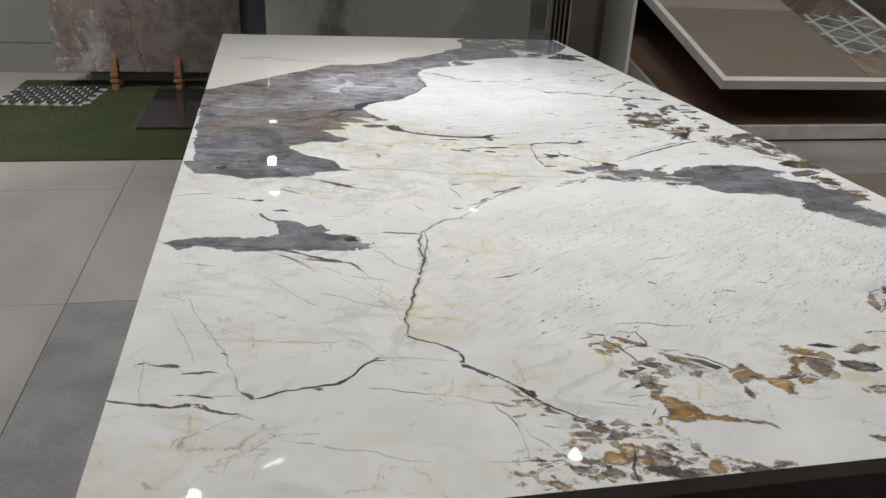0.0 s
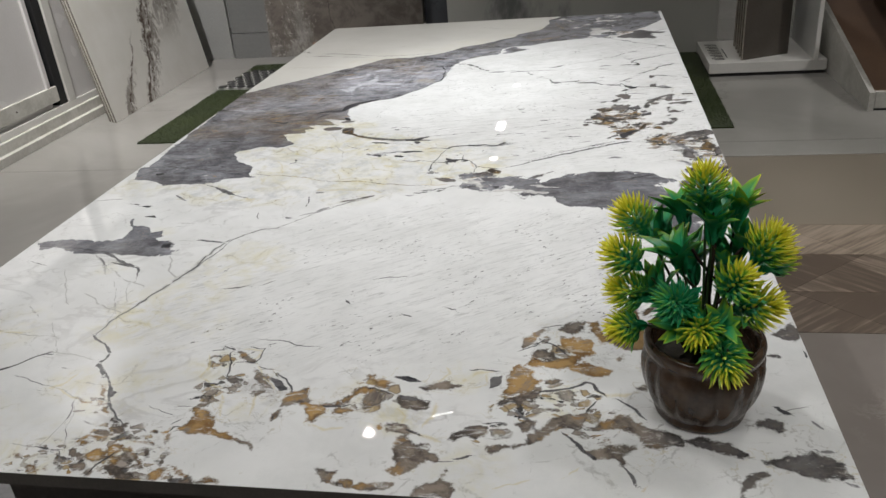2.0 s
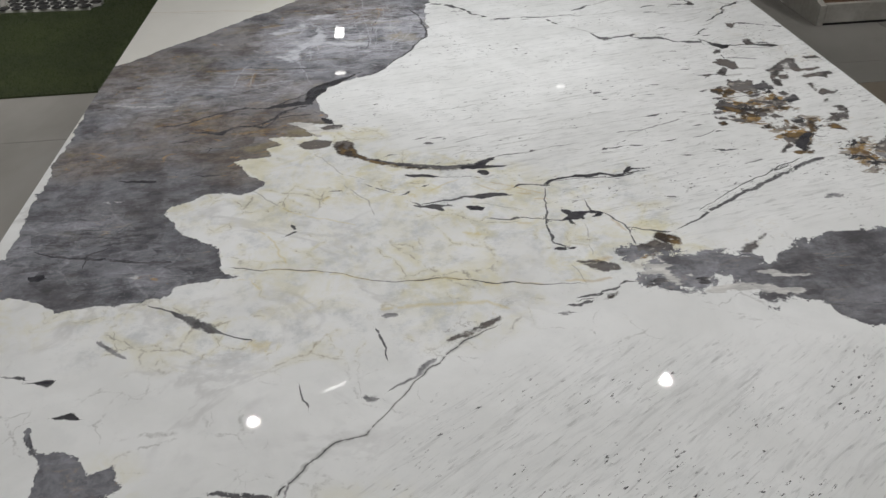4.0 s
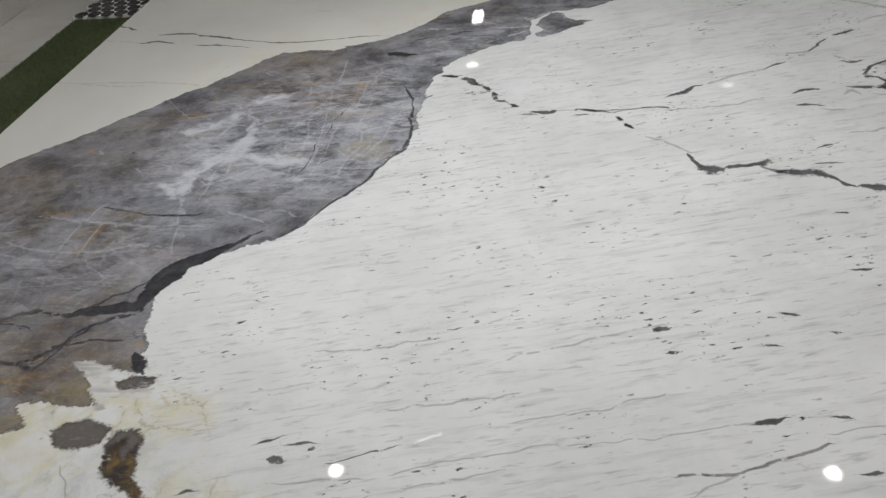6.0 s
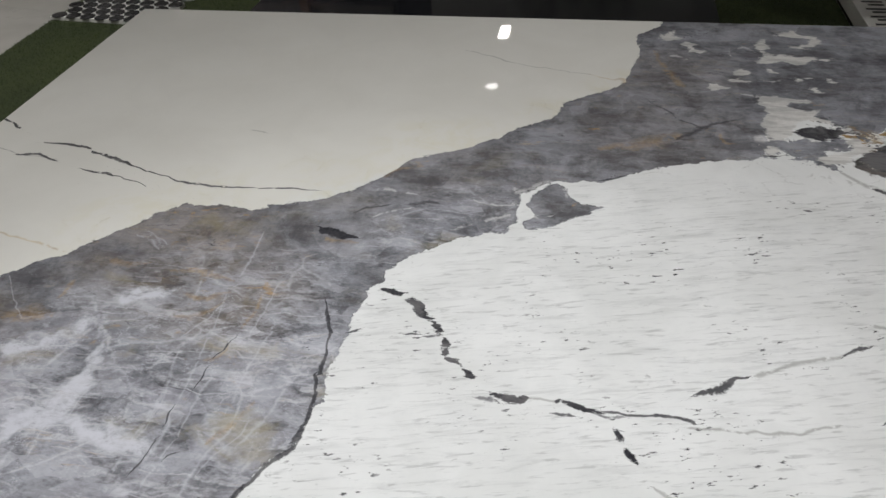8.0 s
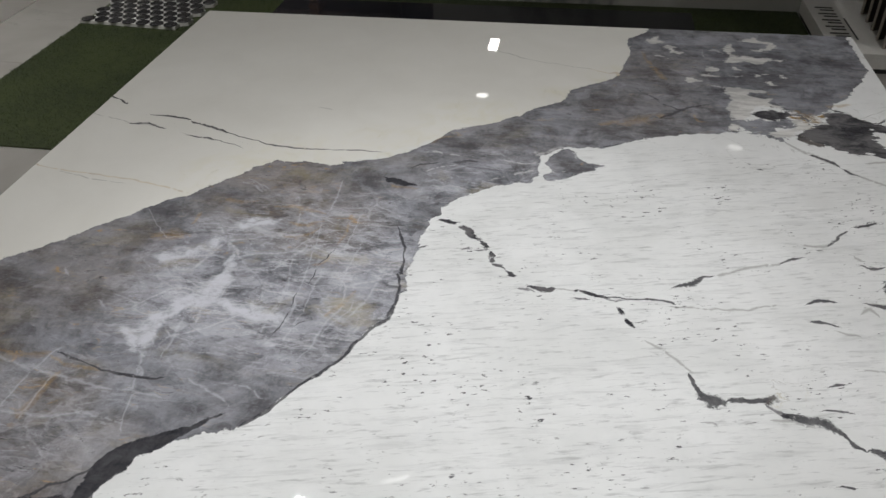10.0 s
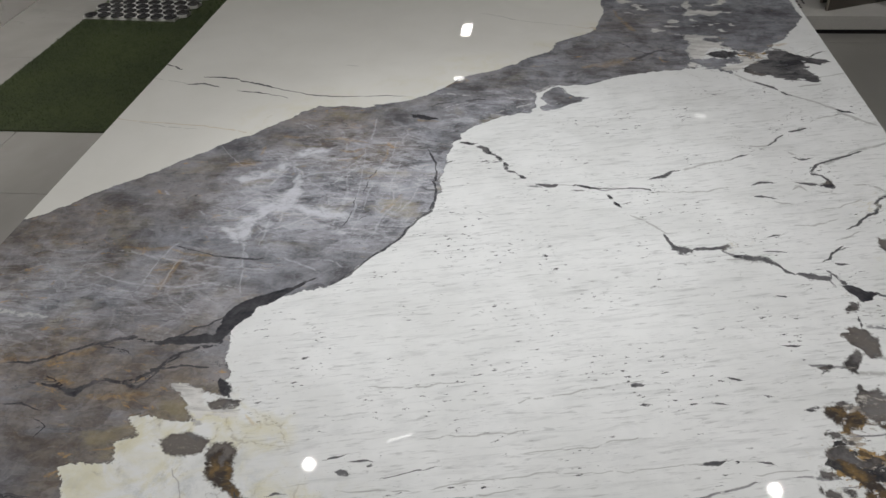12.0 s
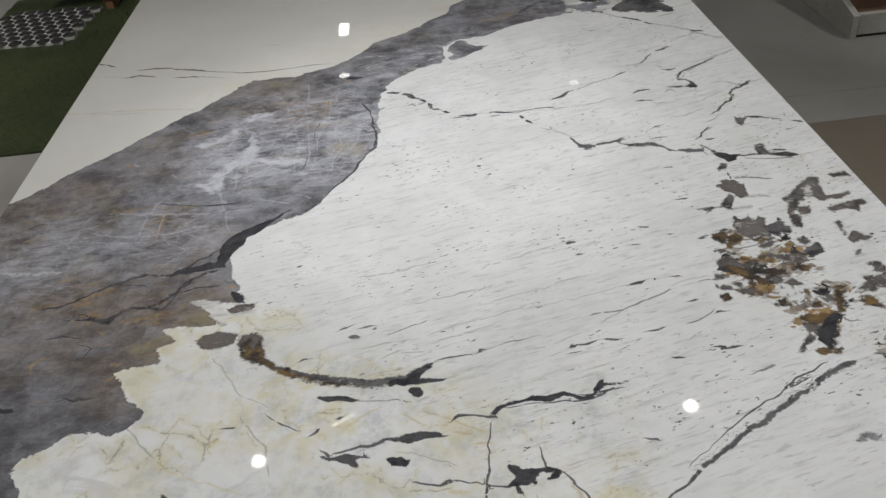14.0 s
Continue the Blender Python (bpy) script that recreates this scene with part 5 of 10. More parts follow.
vein("d", [(0.779, 1.233, 1.7), (0.805, 1.228, 1.7), (0.818, 1.230, 3.4), (0.830, 1.231, 1.27), (0.855, 1.223, 0.85), (0.877, 1.219, 1.27), (0.893, 1.217, 2.55)])
vein("d", [(0.878, 1.314, 0.85), (0.873, 1.283, 1.27), (0.868, 1.244, 1.27), (0.862, 1.212, 1.7), (0.861, 1.190, 1.7), (0.863, 1.169, 2.55), (0.862, 1.154, 1.7), (0.876, 1.143, 1.7)])
area("D", [(0.858, 1.140), (0.870, 1.141), (0.893, 1.141), (0.884, 1.136), (0.866, 1.133), (0.858, 1.134)])
vein("f", [(0.923, 1.197, 1.05), (0.915, 1.166, 1.05)])
vein("f", [(0.913, 1.157, 0.7), (0.911, 1.121, 0.7)])
vein("f", [(0.877, 1.093, 1.05), (0.884, 1.054, 1.05)])
vein("d", [(0.958, 1.227, 0.85), (0.969, 1.207, 1.7), (0.983, 1.188, 1.7), (0.985, 1.162, 1.27), (0.983, 1.137, 1.27)])
vein("d", [(0.988, 1.183, 0.85), (1.012, 1.168, 1.7), (1.024, 1.161, 2.55), (1.040, 1.158, 2.55)])
area("G", [(0.942, 1.115), (0.952, 1.124), (0.963, 1.123), (0.968, 1.114), (0.977, 1.128), (0.978, 1.118), (0.989, 1.121), (0.994, 1.116), (1.034, 1.110), (1.019, 1.100), (0.988, 1.100), (0.965, 1.099), (0.946, 1.104)])
area("G", [(0.957, 1.049), (0.964, 1.067), (0.978, 1.076), (0.992, 1.081), (1.010, 1.098), (1.035, 1.102), (1.066, 1.102), (1.114, 1.096), (1.160, 1.083), (1.116, 1.025), (1.078, 1.044), (1.043, 1.018), (1.014, 1.024), (0.993, 1.024), (0.984, 1.032), (0.962, 1.031)])
area("W", [(0.984, 1.083), (0.996, 1.076), (1.007, 1.064), (1.010, 1.048), (1.008, 1.030), (1.002, 1.040), (0.996, 1.049), (0.984, 1.055), (0.979, 1.066)])
area("W", [(1.002, 1.091), (1.005, 1.078), (1.008, 1.069), (1.002, 1.078)])
area("D", [(0.967, 1.035), (0.986, 1.046), (0.994, 1.041), (0.982, 1.029), (0.971, 1.028)])
area("D", [(1.038, 1.044), (1.054, 1.046), (1.053, 1.029), (1.043, 1.034)])
vein("d", [(1.068, 1.261, 1.27), (1.081, 1.257, 1.7)])
vein("o", [(0.833, 1.304, 2.25), (0.846, 1.300, 2.25)])
vein("o", [(0.859, 1.284, 2.25), (0.873, 1.283, 2.25)])
vein("o", [(0.822, 1.214, 3), (0.835, 1.213, 3)])
vein("o", [(0.914, 1.105, 5.25), (0.933, 1.106, 5.25)])
vein("o", [(0.977, 1.177, 3), (0.967, 1.205, 3)])
vein("d", [(0.725, 1.077, 1.02), (0.756, 1.068, 1.02), (0.776, 1.067, 1.53), (0.787, 1.067, 1.02), (0.820, 1.055, 1.02), (0.841, 1.055, 0.77), (0.876, 1.051, 0.51)])
vein("o", [(0.748, 1.068, 3), (0.764, 1.066, 3)])
blot("rag", 1.011, 1.076, 0.07, 0.3)
vein("o", [(0.429, 1.141, 1.5), (0.490, 1.133, 3), (0.535, 1.118, 2.25), (0.580, 1.099, 1.5)])
vein("o", [(0.646, 1.089, 2.25), (0.693, 1.086, 3), (0.724, 1.075, 2.25)])
vein("o", [(0.790, 1.065, 1.5), (0.821, 1.056, 2.25)])
vein("f", [(1.361, 2.649, 3.5), (1.384, 2.622, 5.6), (1.406, 2.605, 5.7), (1.432, 2.579, 3.2)])
vein("d", [(1.397, 2.609, 3.1), (1.426, 2.589, 4.5), (1.434, 2.576, 1.7)])
vein("f", [(1.445, 2.564, 3.8), (1.462, 2.548, 4.5), (1.488, 2.526, 3.9), (1.507, 2.508, 3.9), (1.527, 2.491, 5.2), (1.538, 2.479, 4.4)])
vein("d", [(1.443, 2.564, 2.5), (1.452, 2.554, 4.2), (1.459, 2.548, 1.7)])
vein("e", [(1.536, 2.482, 2.2), (1.546, 2.476, 5), (1.562, 2.470, 1.8)])
vein("f", [(1.536, 2.471, 4.4), (1.552, 2.454, 4.8), (1.570, 2.437, 4.9), (1.589, 2.423, 4)])
vein("f", [(1.540, 2.471, 2.6), (1.525, 2.463, 2.7), (1.491, 2.448, 2.2), (1.470, 2.432, 2.1)])
vein("d", [(1.452, 2.406, 2.9), (1.434, 2.396, 3), (1.418, 2.386, 2)])
vein("d", [(1.400, 2.369, 1.8), (1.386, 2.359, 2.2), (1.376, 2.342, 2.5), (1.367, 2.333, 2.3)])
vein("f", [(1.367, 2.333, 2.3), (1.344, 2.323, 3.1), (1.330, 2.326, 3.5)])
vein("d", [(1.321, 2.293, 1.2), (1.306, 2.286, 3.5), (1.287, 2.275, 1.3)])
vein("f", [(1.287, 2.275, 2.3), (1.233, 2.251, 2.9), (1.198, 2.236, 3.4)])
vein("d", [(1.186, 2.231, 1.4), (1.172, 2.225, 2.1), (1.158, 2.214, 4.9), (1.143, 2.203, 4.3), (1.127, 2.195, 1.8)])
vein("f", [(1.534, 2.609, 2.7), (1.513, 2.601, 3.5), (1.486, 2.593, 2.9)])
vein("f", [(1.598, 2.664, 2), (1.571, 2.652, 2.6), (1.543, 2.641, 2.1)])
vein("f", [(1.595, 2.354, 2.3), (1.568, 2.337, 3.2), (1.535, 2.319, 4.4), (1.509, 2.308, 2.6)])
vein("f", [(1.509, 2.308, 2), (1.482, 2.287, 3.2), (1.460, 2.267, 3.4), (1.445, 2.251, 2.9)])
area("K", [(1.440, 2.214), (1.444, 2.207), (1.445, 2.195), (1.446, 2.180), (1.438, 2.184), (1.431, 2.189), (1.428, 2.195), (1.436, 2.199)])
vein("f", [(1.428, 2.193, 3.6), (1.408, 2.193, 4.4), (1.394, 2.198, 2.1)])
vein("d", [(1.307, 2.186, 1.7), (1.325, 2.194, 3.9), (1.345, 2.198, 2)])
vein("d", [(1.309, 2.145, 2.5), (1.322, 2.147, 4.2), (1.337, 2.144, 1.8)])
vein("f", [(1.337, 2.132, 2.1), (1.348, 2.128, 3), (1.358, 2.126, 1.8)])
vein("d", [(1.405, 2.286, 1.7), (1.415, 2.282, 4.2), (1.429, 2.286, 1.8)])
vein("f", [(1.401, 2.305, 3.2), (1.405, 2.301, 3.2)])
vein("f", [(1.378, 2.175, 2), (1.389, 2.185, 3.6), (1.395, 2.176, 2.2)])
vein("f", [(1.263, 2.174, 1.5), (1.224, 2.162, 2), (1.175, 2.154, 1.9), (1.122, 2.151, 1.6)])
vein("f", [(1.595, 2.188, 2.1), (1.569, 2.180, 3.1), (1.551, 2.172, 3.4)])
area("K", [(1.532, 2.168), (1.544, 2.174), (1.556, 2.174), (1.545, 2.166), (1.532, 2.162)])
vein("f", [(1.528, 2.164, 2.3), (1.515, 2.152, 4.5), (1.506, 2.141, 2.6)])
area("K", [(1.502, 2.137), (1.507, 2.133), (1.505, 2.123), (1.498, 2.119), (1.496, 2.127)])
vein("f", [(1.539, 2.170, 2.3), (1.524, 2.183, 3.8), (1.506, 2.192, 3.4), (1.486, 2.192, 1.8)])
vein("d", [(1.301, 2.027, 1.1), (1.314, 2.031, 3.1), (1.322, 2.034, 1.1)])
vein("d", [(1.318, 1.987, 1.6), (1.304, 1.987, 2.9), (1.290, 1.986, 1.1)])
vein("d", [(1.285, 1.872, 1), (1.296, 1.875, 2.2)])
vein("f", [(1.443, 2.163, 2), (1.429, 2.166, 2.7), (1.418, 2.170, 1.6)])
vein("f", [(1.345, 2.061, 1.3), (1.385, 2.065, 2.2), (1.425, 2.085, 1)])
vein("f", [(1.402, 2.110, 1.7), (1.445, 2.121, 1.4), (1.482, 2.145, 1.3)])
vein("f", [(1.408, 2.025, 1.3), (1.427, 2.032, 2.1), (1.454, 2.052, 1.1)])
area("W", [(1.494, 1.761), (1.504, 1.763), (1.505, 1.753), (1.493, 1.749)])
area("W", [(1.487, 1.729), (1.498, 1.742), (1.499, 1.731), (1.489, 1.722)])
vein("d", [(1.272, 1.770, 1.1), (1.281, 1.769, 3), (1.289, 1.770, 1.4)])
vein("f", [(1.189, 1.543, 0.7), (1.217, 1.549, 1), (1.250, 1.556, 1.2)])
area("W", [(1.125, 3.116), (1.135, 3.147), (1.156, 3.163), (1.151, 3.134), (1.164, 3.124), (1.137, 3.106)])
area("W", [(1.164, 3.108), (1.184, 3.093), (1.197, 3.063), (1.215, 3.057), (1.196, 3.045), (1.178, 3.061), (1.168, 3.087)])
area("W", [(1.301, 3.107), (1.317, 3.124), (1.320, 3.098), (1.308, 3.064), (1.295, 3.081)])
area("W", [(1.327, 3.139), (1.350, 3.154), (1.373, 3.169), (1.390, 3.149), (1.415, 3.145), (1.420, 3.119), (1.401, 3.097), (1.379, 3.085), (1.360, 3.088), (1.393, 3.109), (1.402, 3.131), (1.378, 3.134), (1.358, 3.138)])
area("W", [(1.289, 3.033), (1.316, 3.052), (1.345, 3.054), (1.373, 3.047), (1.402, 3.046), (1.439, 3.040), (1.417, 3.026), (1.389, 3.029), (1.359, 3.017), (1.331, 3.024), (1.305, 3.010), (1.291, 3.016)])
area("W", [(1.248, 2.989), (1.263, 2.997), (1.277, 2.972), (1.265, 2.958), (1.252, 2.970)])
area("W", [(1.299, 2.997), (1.312, 2.994), (1.320, 2.974), (1.305, 2.977)])
area("W", [(1.200, 2.930), (1.220, 2.929), (1.230, 2.913), (1.209, 2.904)])
area("W", [(1.223, 2.947), (1.254, 2.946), (1.269, 2.938), (1.244, 2.936)])
area("W", [(1.336, 2.955), (1.364, 2.962), (1.378, 2.958), (1.348, 2.949)])
area("W", [(1.362, 2.920), (1.375, 2.923), (1.382, 2.909), (1.368, 2.906)])
area("W", [(1.399, 2.958), (1.413, 2.946), (1.400, 2.936)])
area("W", [(1.281, 2.875), (1.306, 2.884), (1.327, 2.877), (1.355, 2.876), (1.347, 2.863), (1.325, 2.863), (1.318, 2.845), (1.339, 2.839), (1.364, 2.837), (1.354, 2.827), (1.360, 2.814), (1.383, 2.803), (1.402, 2.796), (1.408, 2.782), (1.396, 2.769), (1.388, 2.789), (1.365, 2.796), (1.340, 2.799), (1.322, 2.792), (1.312, 2.776), (1.303, 2.745), (1.289, 2.733), (1.274, 2.735), (1.270, 2.769), (1.275, 2.815), (1.286, 2.836), (1.275, 2.852)])
area("W", [(1.385, 2.745), (1.401, 2.752), (1.410, 2.739), (1.425, 2.729), (1.412, 2.713), (1.391, 2.707), (1.381, 2.693), (1.366, 2.676), (1.342, 2.675), (1.337, 2.690), (1.352, 2.708), (1.368, 2.707), (1.381, 2.714), (1.391, 2.725)])
area("W", [(1.257, 2.712), (1.279, 2.721), (1.289, 2.705), (1.274, 2.690), (1.258, 2.689)])
vein("w", [(1.134, 3.033, 2.3), (1.150, 3.039, 5.1), (1.169, 3.025, 1.9)])
vein("w", [(1.247, 3.062, 0.97), (1.246, 3.042, 1.5), (1.249, 3.077, 0.76)])
vein("w", [(1.269, 3.081, 2.3), (1.280, 3.085, 4.6), (1.290, 3.065, 1.8)])
vein("w", [(1.257, 2.888, 2.5), (1.279, 2.881, 3.3), (1.304, 2.871, 2)])
vein("w", [(1.292, 2.947, 2.4), (1.306, 2.939, 4.1), (1.319, 2.945, 2.3)])
area("D", [(1.310, 2.767), (1.330, 2.789), (1.356, 2.791), (1.375, 2.783), (1.393, 2.768), (1.380, 2.750), (1.355, 2.745), (1.327, 2.746), (1.315, 2.755)])
area("G", [(1.273, 2.728), (1.305, 2.737), (1.338, 2.735), (1.371, 2.744), (1.383, 2.735), (1.374, 2.719), (1.354, 2.717), (1.336, 2.690), (1.348, 2.665), (1.326, 2.669), (1.305, 2.685), (1.288, 2.701)])
area("K", [(1.380, 2.688), (1.411, 2.709), (1.443, 2.731), (1.424, 2.650), (1.399, 2.655), (1.380, 2.670)])
vein("g", [(1.134, 2.725, 2.2), (1.166, 2.753, 6), (1.195, 2.779, 4.9), (1.230, 2.798, 3.5)])
vein("o", [(1.019, 2.685, 3.1), (1.049, 2.699, 7.7), (1.074, 2.700, 12), (1.104, 2.715, 14), (1.139, 2.738, 6.7)])
vein("o", [(1.408, 2.786, 6.4), (1.421, 2.769, 13), (1.427, 2.749, 6.2)])
vein("o", [(1.115, 3.051, 2.1), (1.118, 3.012, 3.3), (1.136, 2.961, 6.8), (1.153, 2.912, 5.7)])
vein("o", [(1.203, 2.744, 1.7), (1.207, 2.718, 3.4), (1.221, 2.718, 2.3)])
vein("e", [(1.260, 2.689, 1.2), (1.274, 2.685, 1.8), (1.286, 2.690, 0.83)])
blot("rag", 1.350, 3.025, 0.16, 0.9)
blot("rag", 1.319, 2.721, 0.13, 0.9)
blot("rag", 1.424, 2.878, 0.1, 0.7)
area("P", [(0.435, 2.230), (0.448, 2.218), (0.471, 2.182), (0.477, 2.148), (0.474, 2.106), (0.463, 2.076), (0.452, 2.057), (0.435, 2.036), (0.433, 2.009), (0.431, 1.980), (0.424, 1.963), (0.411, 1.980), (0.399, 2.017), (0.403, 2.039), (0.418, 2.059), (0.435, 2.078), (0.450, 2.098), (0.458, 2.125), (0.466, 2.150), (0.467, 2.178), (0.453, 2.202)])
area("P", [(0.366, 2.004), (0.383, 2.008), (0.400, 2.006), (0.413, 1.977), (0.432, 1.952), (0.416, 1.958), (0.394, 1.975)])
area("P", [(0.522, 2.086), (0.558, 2.070), (0.603, 2.056), (0.617, 2.035), (0.574, 2.043), (0.539, 2.056)])
vein("h", [(0.439, 2.230, 1.8), (0.425, 2.242, 1.7), (0.411, 2.261, 2.5), (0.390, 2.257, 1.6)])
vein("h", [(0.423, 1.963, 1.3), (0.437, 1.939, 1.1), (0.447, 1.922, 1.4)])
vein("h", [(0.456, 1.956, 0.99), (0.455, 1.991, 2.1), (0.455, 2.028, 1.7), (0.458, 2.057, 2.3)])
vein("h", [(0.463, 2.076, 2.6), (0.492, 2.070, 2.1), (0.528, 2.056, 2.6), (0.575, 2.037, 2.3), (0.618, 2.031, 1.5)])
vein("h", [(0.470, 2.169, 2.2), (0.500, 2.191, 3.2), (0.545, 2.201, 2.5), (0.588, 2.216, 2.2)])
vein("h", [(0.226, 1.926, 1.6), (0.284, 1.913, 2.2), (0.329, 1.902, 3), (0.402, 1.894, 2), (0.483, 1.889, 1.8)])
vein("h", [(0.211, 1.864, 1.6), (0.279, 1.844, 2), (0.349, 1.841, 2.2), (0.415, 1.850, 1.8), (0.461, 1.842, 1.4)])
vein("h", [(0.295, 1.829, 1.3), (0.298, 1.869, 1.5), (0.299, 1.905, 1.5), (0.313, 1.952, 1.7)])
vein("h", [(0.332, 1.834, 1.5), (0.331, 1.872, 1.2), (0.333, 1.902, 1.1)])
vein("h", [(0.222, 1.837, 1.3), (0.267, 1.826, 1.9), (0.318, 1.820, 1.4)])
vein("h", [(0.433, 1.947, 1.5), (0.447, 1.889, 1.2), (0.465, 1.833, 0.95)])
vein("h", [(0.578, 2.282, 0.8), (0.589, 2.168, 1.2), (0.600, 2.065, 1.8), (0.597, 2.028, 1)])
vein("h", [(0.572, 2.028, 0.99), (0.571, 2.085, 1.8), (0.568, 2.147, 0.97)])
vein("h", [(0.556, 1.922, 1.5), (0.586, 1.922, 1.7), (0.608, 1.909, 1.3)])
vein("h", [(0.515, 1.922, 1.3), (0.544, 1.906, 1.6), (0.572, 1.890, 1.3)])
vein("h", [(0.664, 2.085, 1.2), (0.650, 2.027, 1.6), (0.636, 1.982, 1.3)])
vein("h", [(0.408, 2.387, 1.7), (0.428, 2.379, 2.7), (0.446, 2.365, 1.6)])
vein("h", [(0.229, 2.116, 0.85), (0.241, 2.104, 2)])
vein("h", [(0.311, 2.057, 1.2), (0.326, 2.044, 2.4)])
vein("h", [(0.412, 2.170, 2.2), (0.432, 2.183, 3.3), (0.458, 2.174, 2.4)])
vein("h", [(0.509, 2.147, 1.1), (0.530, 2.126, 1.8), (0.559, 2.122, 1.9)])
vein("h", [(0.656, 2.233, 1.5), (0.653, 2.167, 1.2), (0.650, 2.105, 1.2)])
vein("h", [(0.709, 2.166, 1.3), (0.694, 2.104, 1.7), (0.677, 2.065, 1.5)])
vein("o", [(0.329, 2.216, 8.1), (0.350, 2.224, 12), (0.376, 2.219, 5.6)])
vein("o", [(0.223, 1.935, 2.9), (0.267, 1.930, 4.1), (0.304, 1.942, 4.4)])
vein("o", [(0.317, 1.935, 2), (0.342, 1.922, 3.7), (0.383, 1.922, 4)])
vein("o", [(0.338, 1.905, 3.2), (0.327, 1.823, 4.9)])
vein("d", [(0.392, 1.922, 1.4), (0.425, 1.920, 1.6), (0.466, 1.917, 1.8), (0.474, 1.919, 1.2)])
blot("yel", 0.653, 2.085, 0.05, 0.9)
blot("yel", 0.617, 2.223, 0.04, 0.9)
vein("o", [(0.526, 2.282, 1.9), (0.544, 2.276, 3.9), (0.559, 2.275, 4.4), (0.567, 2.282, 5.6), (0.578, 2.288, 2.2)])
vein("o", [(0.524, 2.242, 1), (0.552, 2.242, 4.4), (0.569, 2.256, 2.1), (0.578, 2.270, 1.4)])
vein("o", [(0.620, 2.233, 2.1), (0.623, 2.259, 2.1), (0.623, 2.282, 1.5)])
vein("o", [(0.597, 2.176, 2.1), (0.606, 2.177, 4.4), (0.611, 2.185, 3.5), (0.614, 2.195, 1.2)])
vein("o", [(0.651, 2.071, 3.3), (0.661, 2.087, 3.4), (0.669, 2.105, 3.3), (0.675, 2.121, 1.9)])
vein("o", [(0.492, 2.323, 2.1), (0.522, 2.325, 4.8), (0.555, 2.319, 4.3), (0.575, 2.313, 1.9)])
vein("o", [(0.666, 2.409, 2.6), (0.687, 2.404, 3.7), (0.707, 2.403, 3)])
vein("o", [(0.372, 2.285, 1.9), (0.373, 2.269, 4.3), (0.370, 2.256, 2.2)])
vein("o", [(0.400, 2.330, 2.5), (0.424, 2.324, 4.6), (0.447, 2.332, 2.5)])
vein("d", [(0.617, 2.214, 0.6), (0.614, 2.204, 1.3), (0.610, 2.193, 1.1), (0.604, 2.181, 0.6)])
vein("d", [(0.604, 2.161, 0.7), (0.604, 2.150, 1), (0.604, 2.133, 0.6)])
vein("d", [(0.595, 2.108, 0.6), (0.596, 2.096, 1.1), (0.595, 2.082, 0.6)])
vein("d", [(0.596, 2.063, 0.73), (0.595, 2.054, 0.63), (0.595, 2.046, 0.84), (0.592, 2.030, 1.3), (0.586, 2.018, 0.6)])
vein("d", [(0.632, 2.057, 0.6), (0.625, 2.049, 0.85), (0.618, 2.045, 0.85), (0.614, 2.039, 0.6)])
vein("f", [(0.694, 2.141, 0.6), (0.685, 2.135, 0.69)])
vein("h", [(0.570, 2.021, 1.1), (0.574, 2.048, 1), (0.577, 2.072, 1.1), (0.577, 2.098, 0.92), (0.573, 2.127, 1.6), (0.565, 2.160, 1.6), (0.559, 2.186, 0.6)])
vein("h", [(0.475, 2.026, 0.6), (0.473, 2.044, 1.9), (0.472, 2.064, 1), (0.471, 2.087, 0.8)])
vein("h", [(0.489, 2.107, 0.6), (0.490, 2.084, 0.86), (0.485, 2.060, 0.95)])
vein("h", [(0.617, 2.072, 1), (0.615, 2.101, 0.8), (0.613, 2.125, 1.4), (0.615, 2.150, 1)])
vein("h", [(0.414, 2.397, 0.88), (0.429, 2.389, 1.7), (0.453, 2.374, 0.85)])
vein("h", [(0.579, 2.414, 0.98), (0.581, 2.367, 1.4), (0.581, 2.325, 1.6)])
vein("h", [(0.638, 2.316, 1), (0.634, 2.253, 1), (0.635, 2.214, 0.99)])
vein("h", [(0.229, 2.336, 0.6), (0.344, 2.215, 0.6)])
vein("h", [(0.558, 2.213, 1.1), (0.573, 2.245, 0.97), (0.581, 2.277, 0.73)])
vein("h", [(0.658, 2.036, 0.64), (0.669, 2.065, 0.78), (0.681, 2.096, 0.78)])
vein("h", [(0.606, 2.009, 1.1), (0.610, 2.036, 1.5), (0.615, 2.064, 0.6)])
area("P", [(0.418, 2.063), (0.434, 2.079), (0.449, 2.097), (0.461, 2.112), (0.470, 2.131), (0.477, 2.149), (0.490, 2.121), (0.489, 2.096), (0.484, 2.078), (0.479, 2.065), (0.471, 2.058), (0.446, 2.061)])
area("P", [(0.480, 2.076), (0.507, 2.077), (0.546, 2.065), (0.589, 2.056), (0.582, 2.044), (0.554, 2.040), (0.523, 2.050)])
area("P", [(0.346, 2.166), (0.381, 2.180), (0.411, 2.204), (0.421, 2.225), (0.435, 2.227), (0.437, 2.197), (0.408, 2.173), (0.384, 2.155), (0.362, 2.144)])
area("P", [(0.434, 2.268), (0.469, 2.289), (0.515, 2.290), (0.508, 2.273), (0.475, 2.263), (0.452, 2.249)])
area("P", [(0.437, 2.242), (0.457, 2.223), (0.457, 2.212), (0.478, 2.193), (0.472, 2.172), (0.469, 2.154), (0.460, 2.160), (0.464, 2.186), (0.461, 2.199), (0.447, 2.210), (0.449, 2.225)])

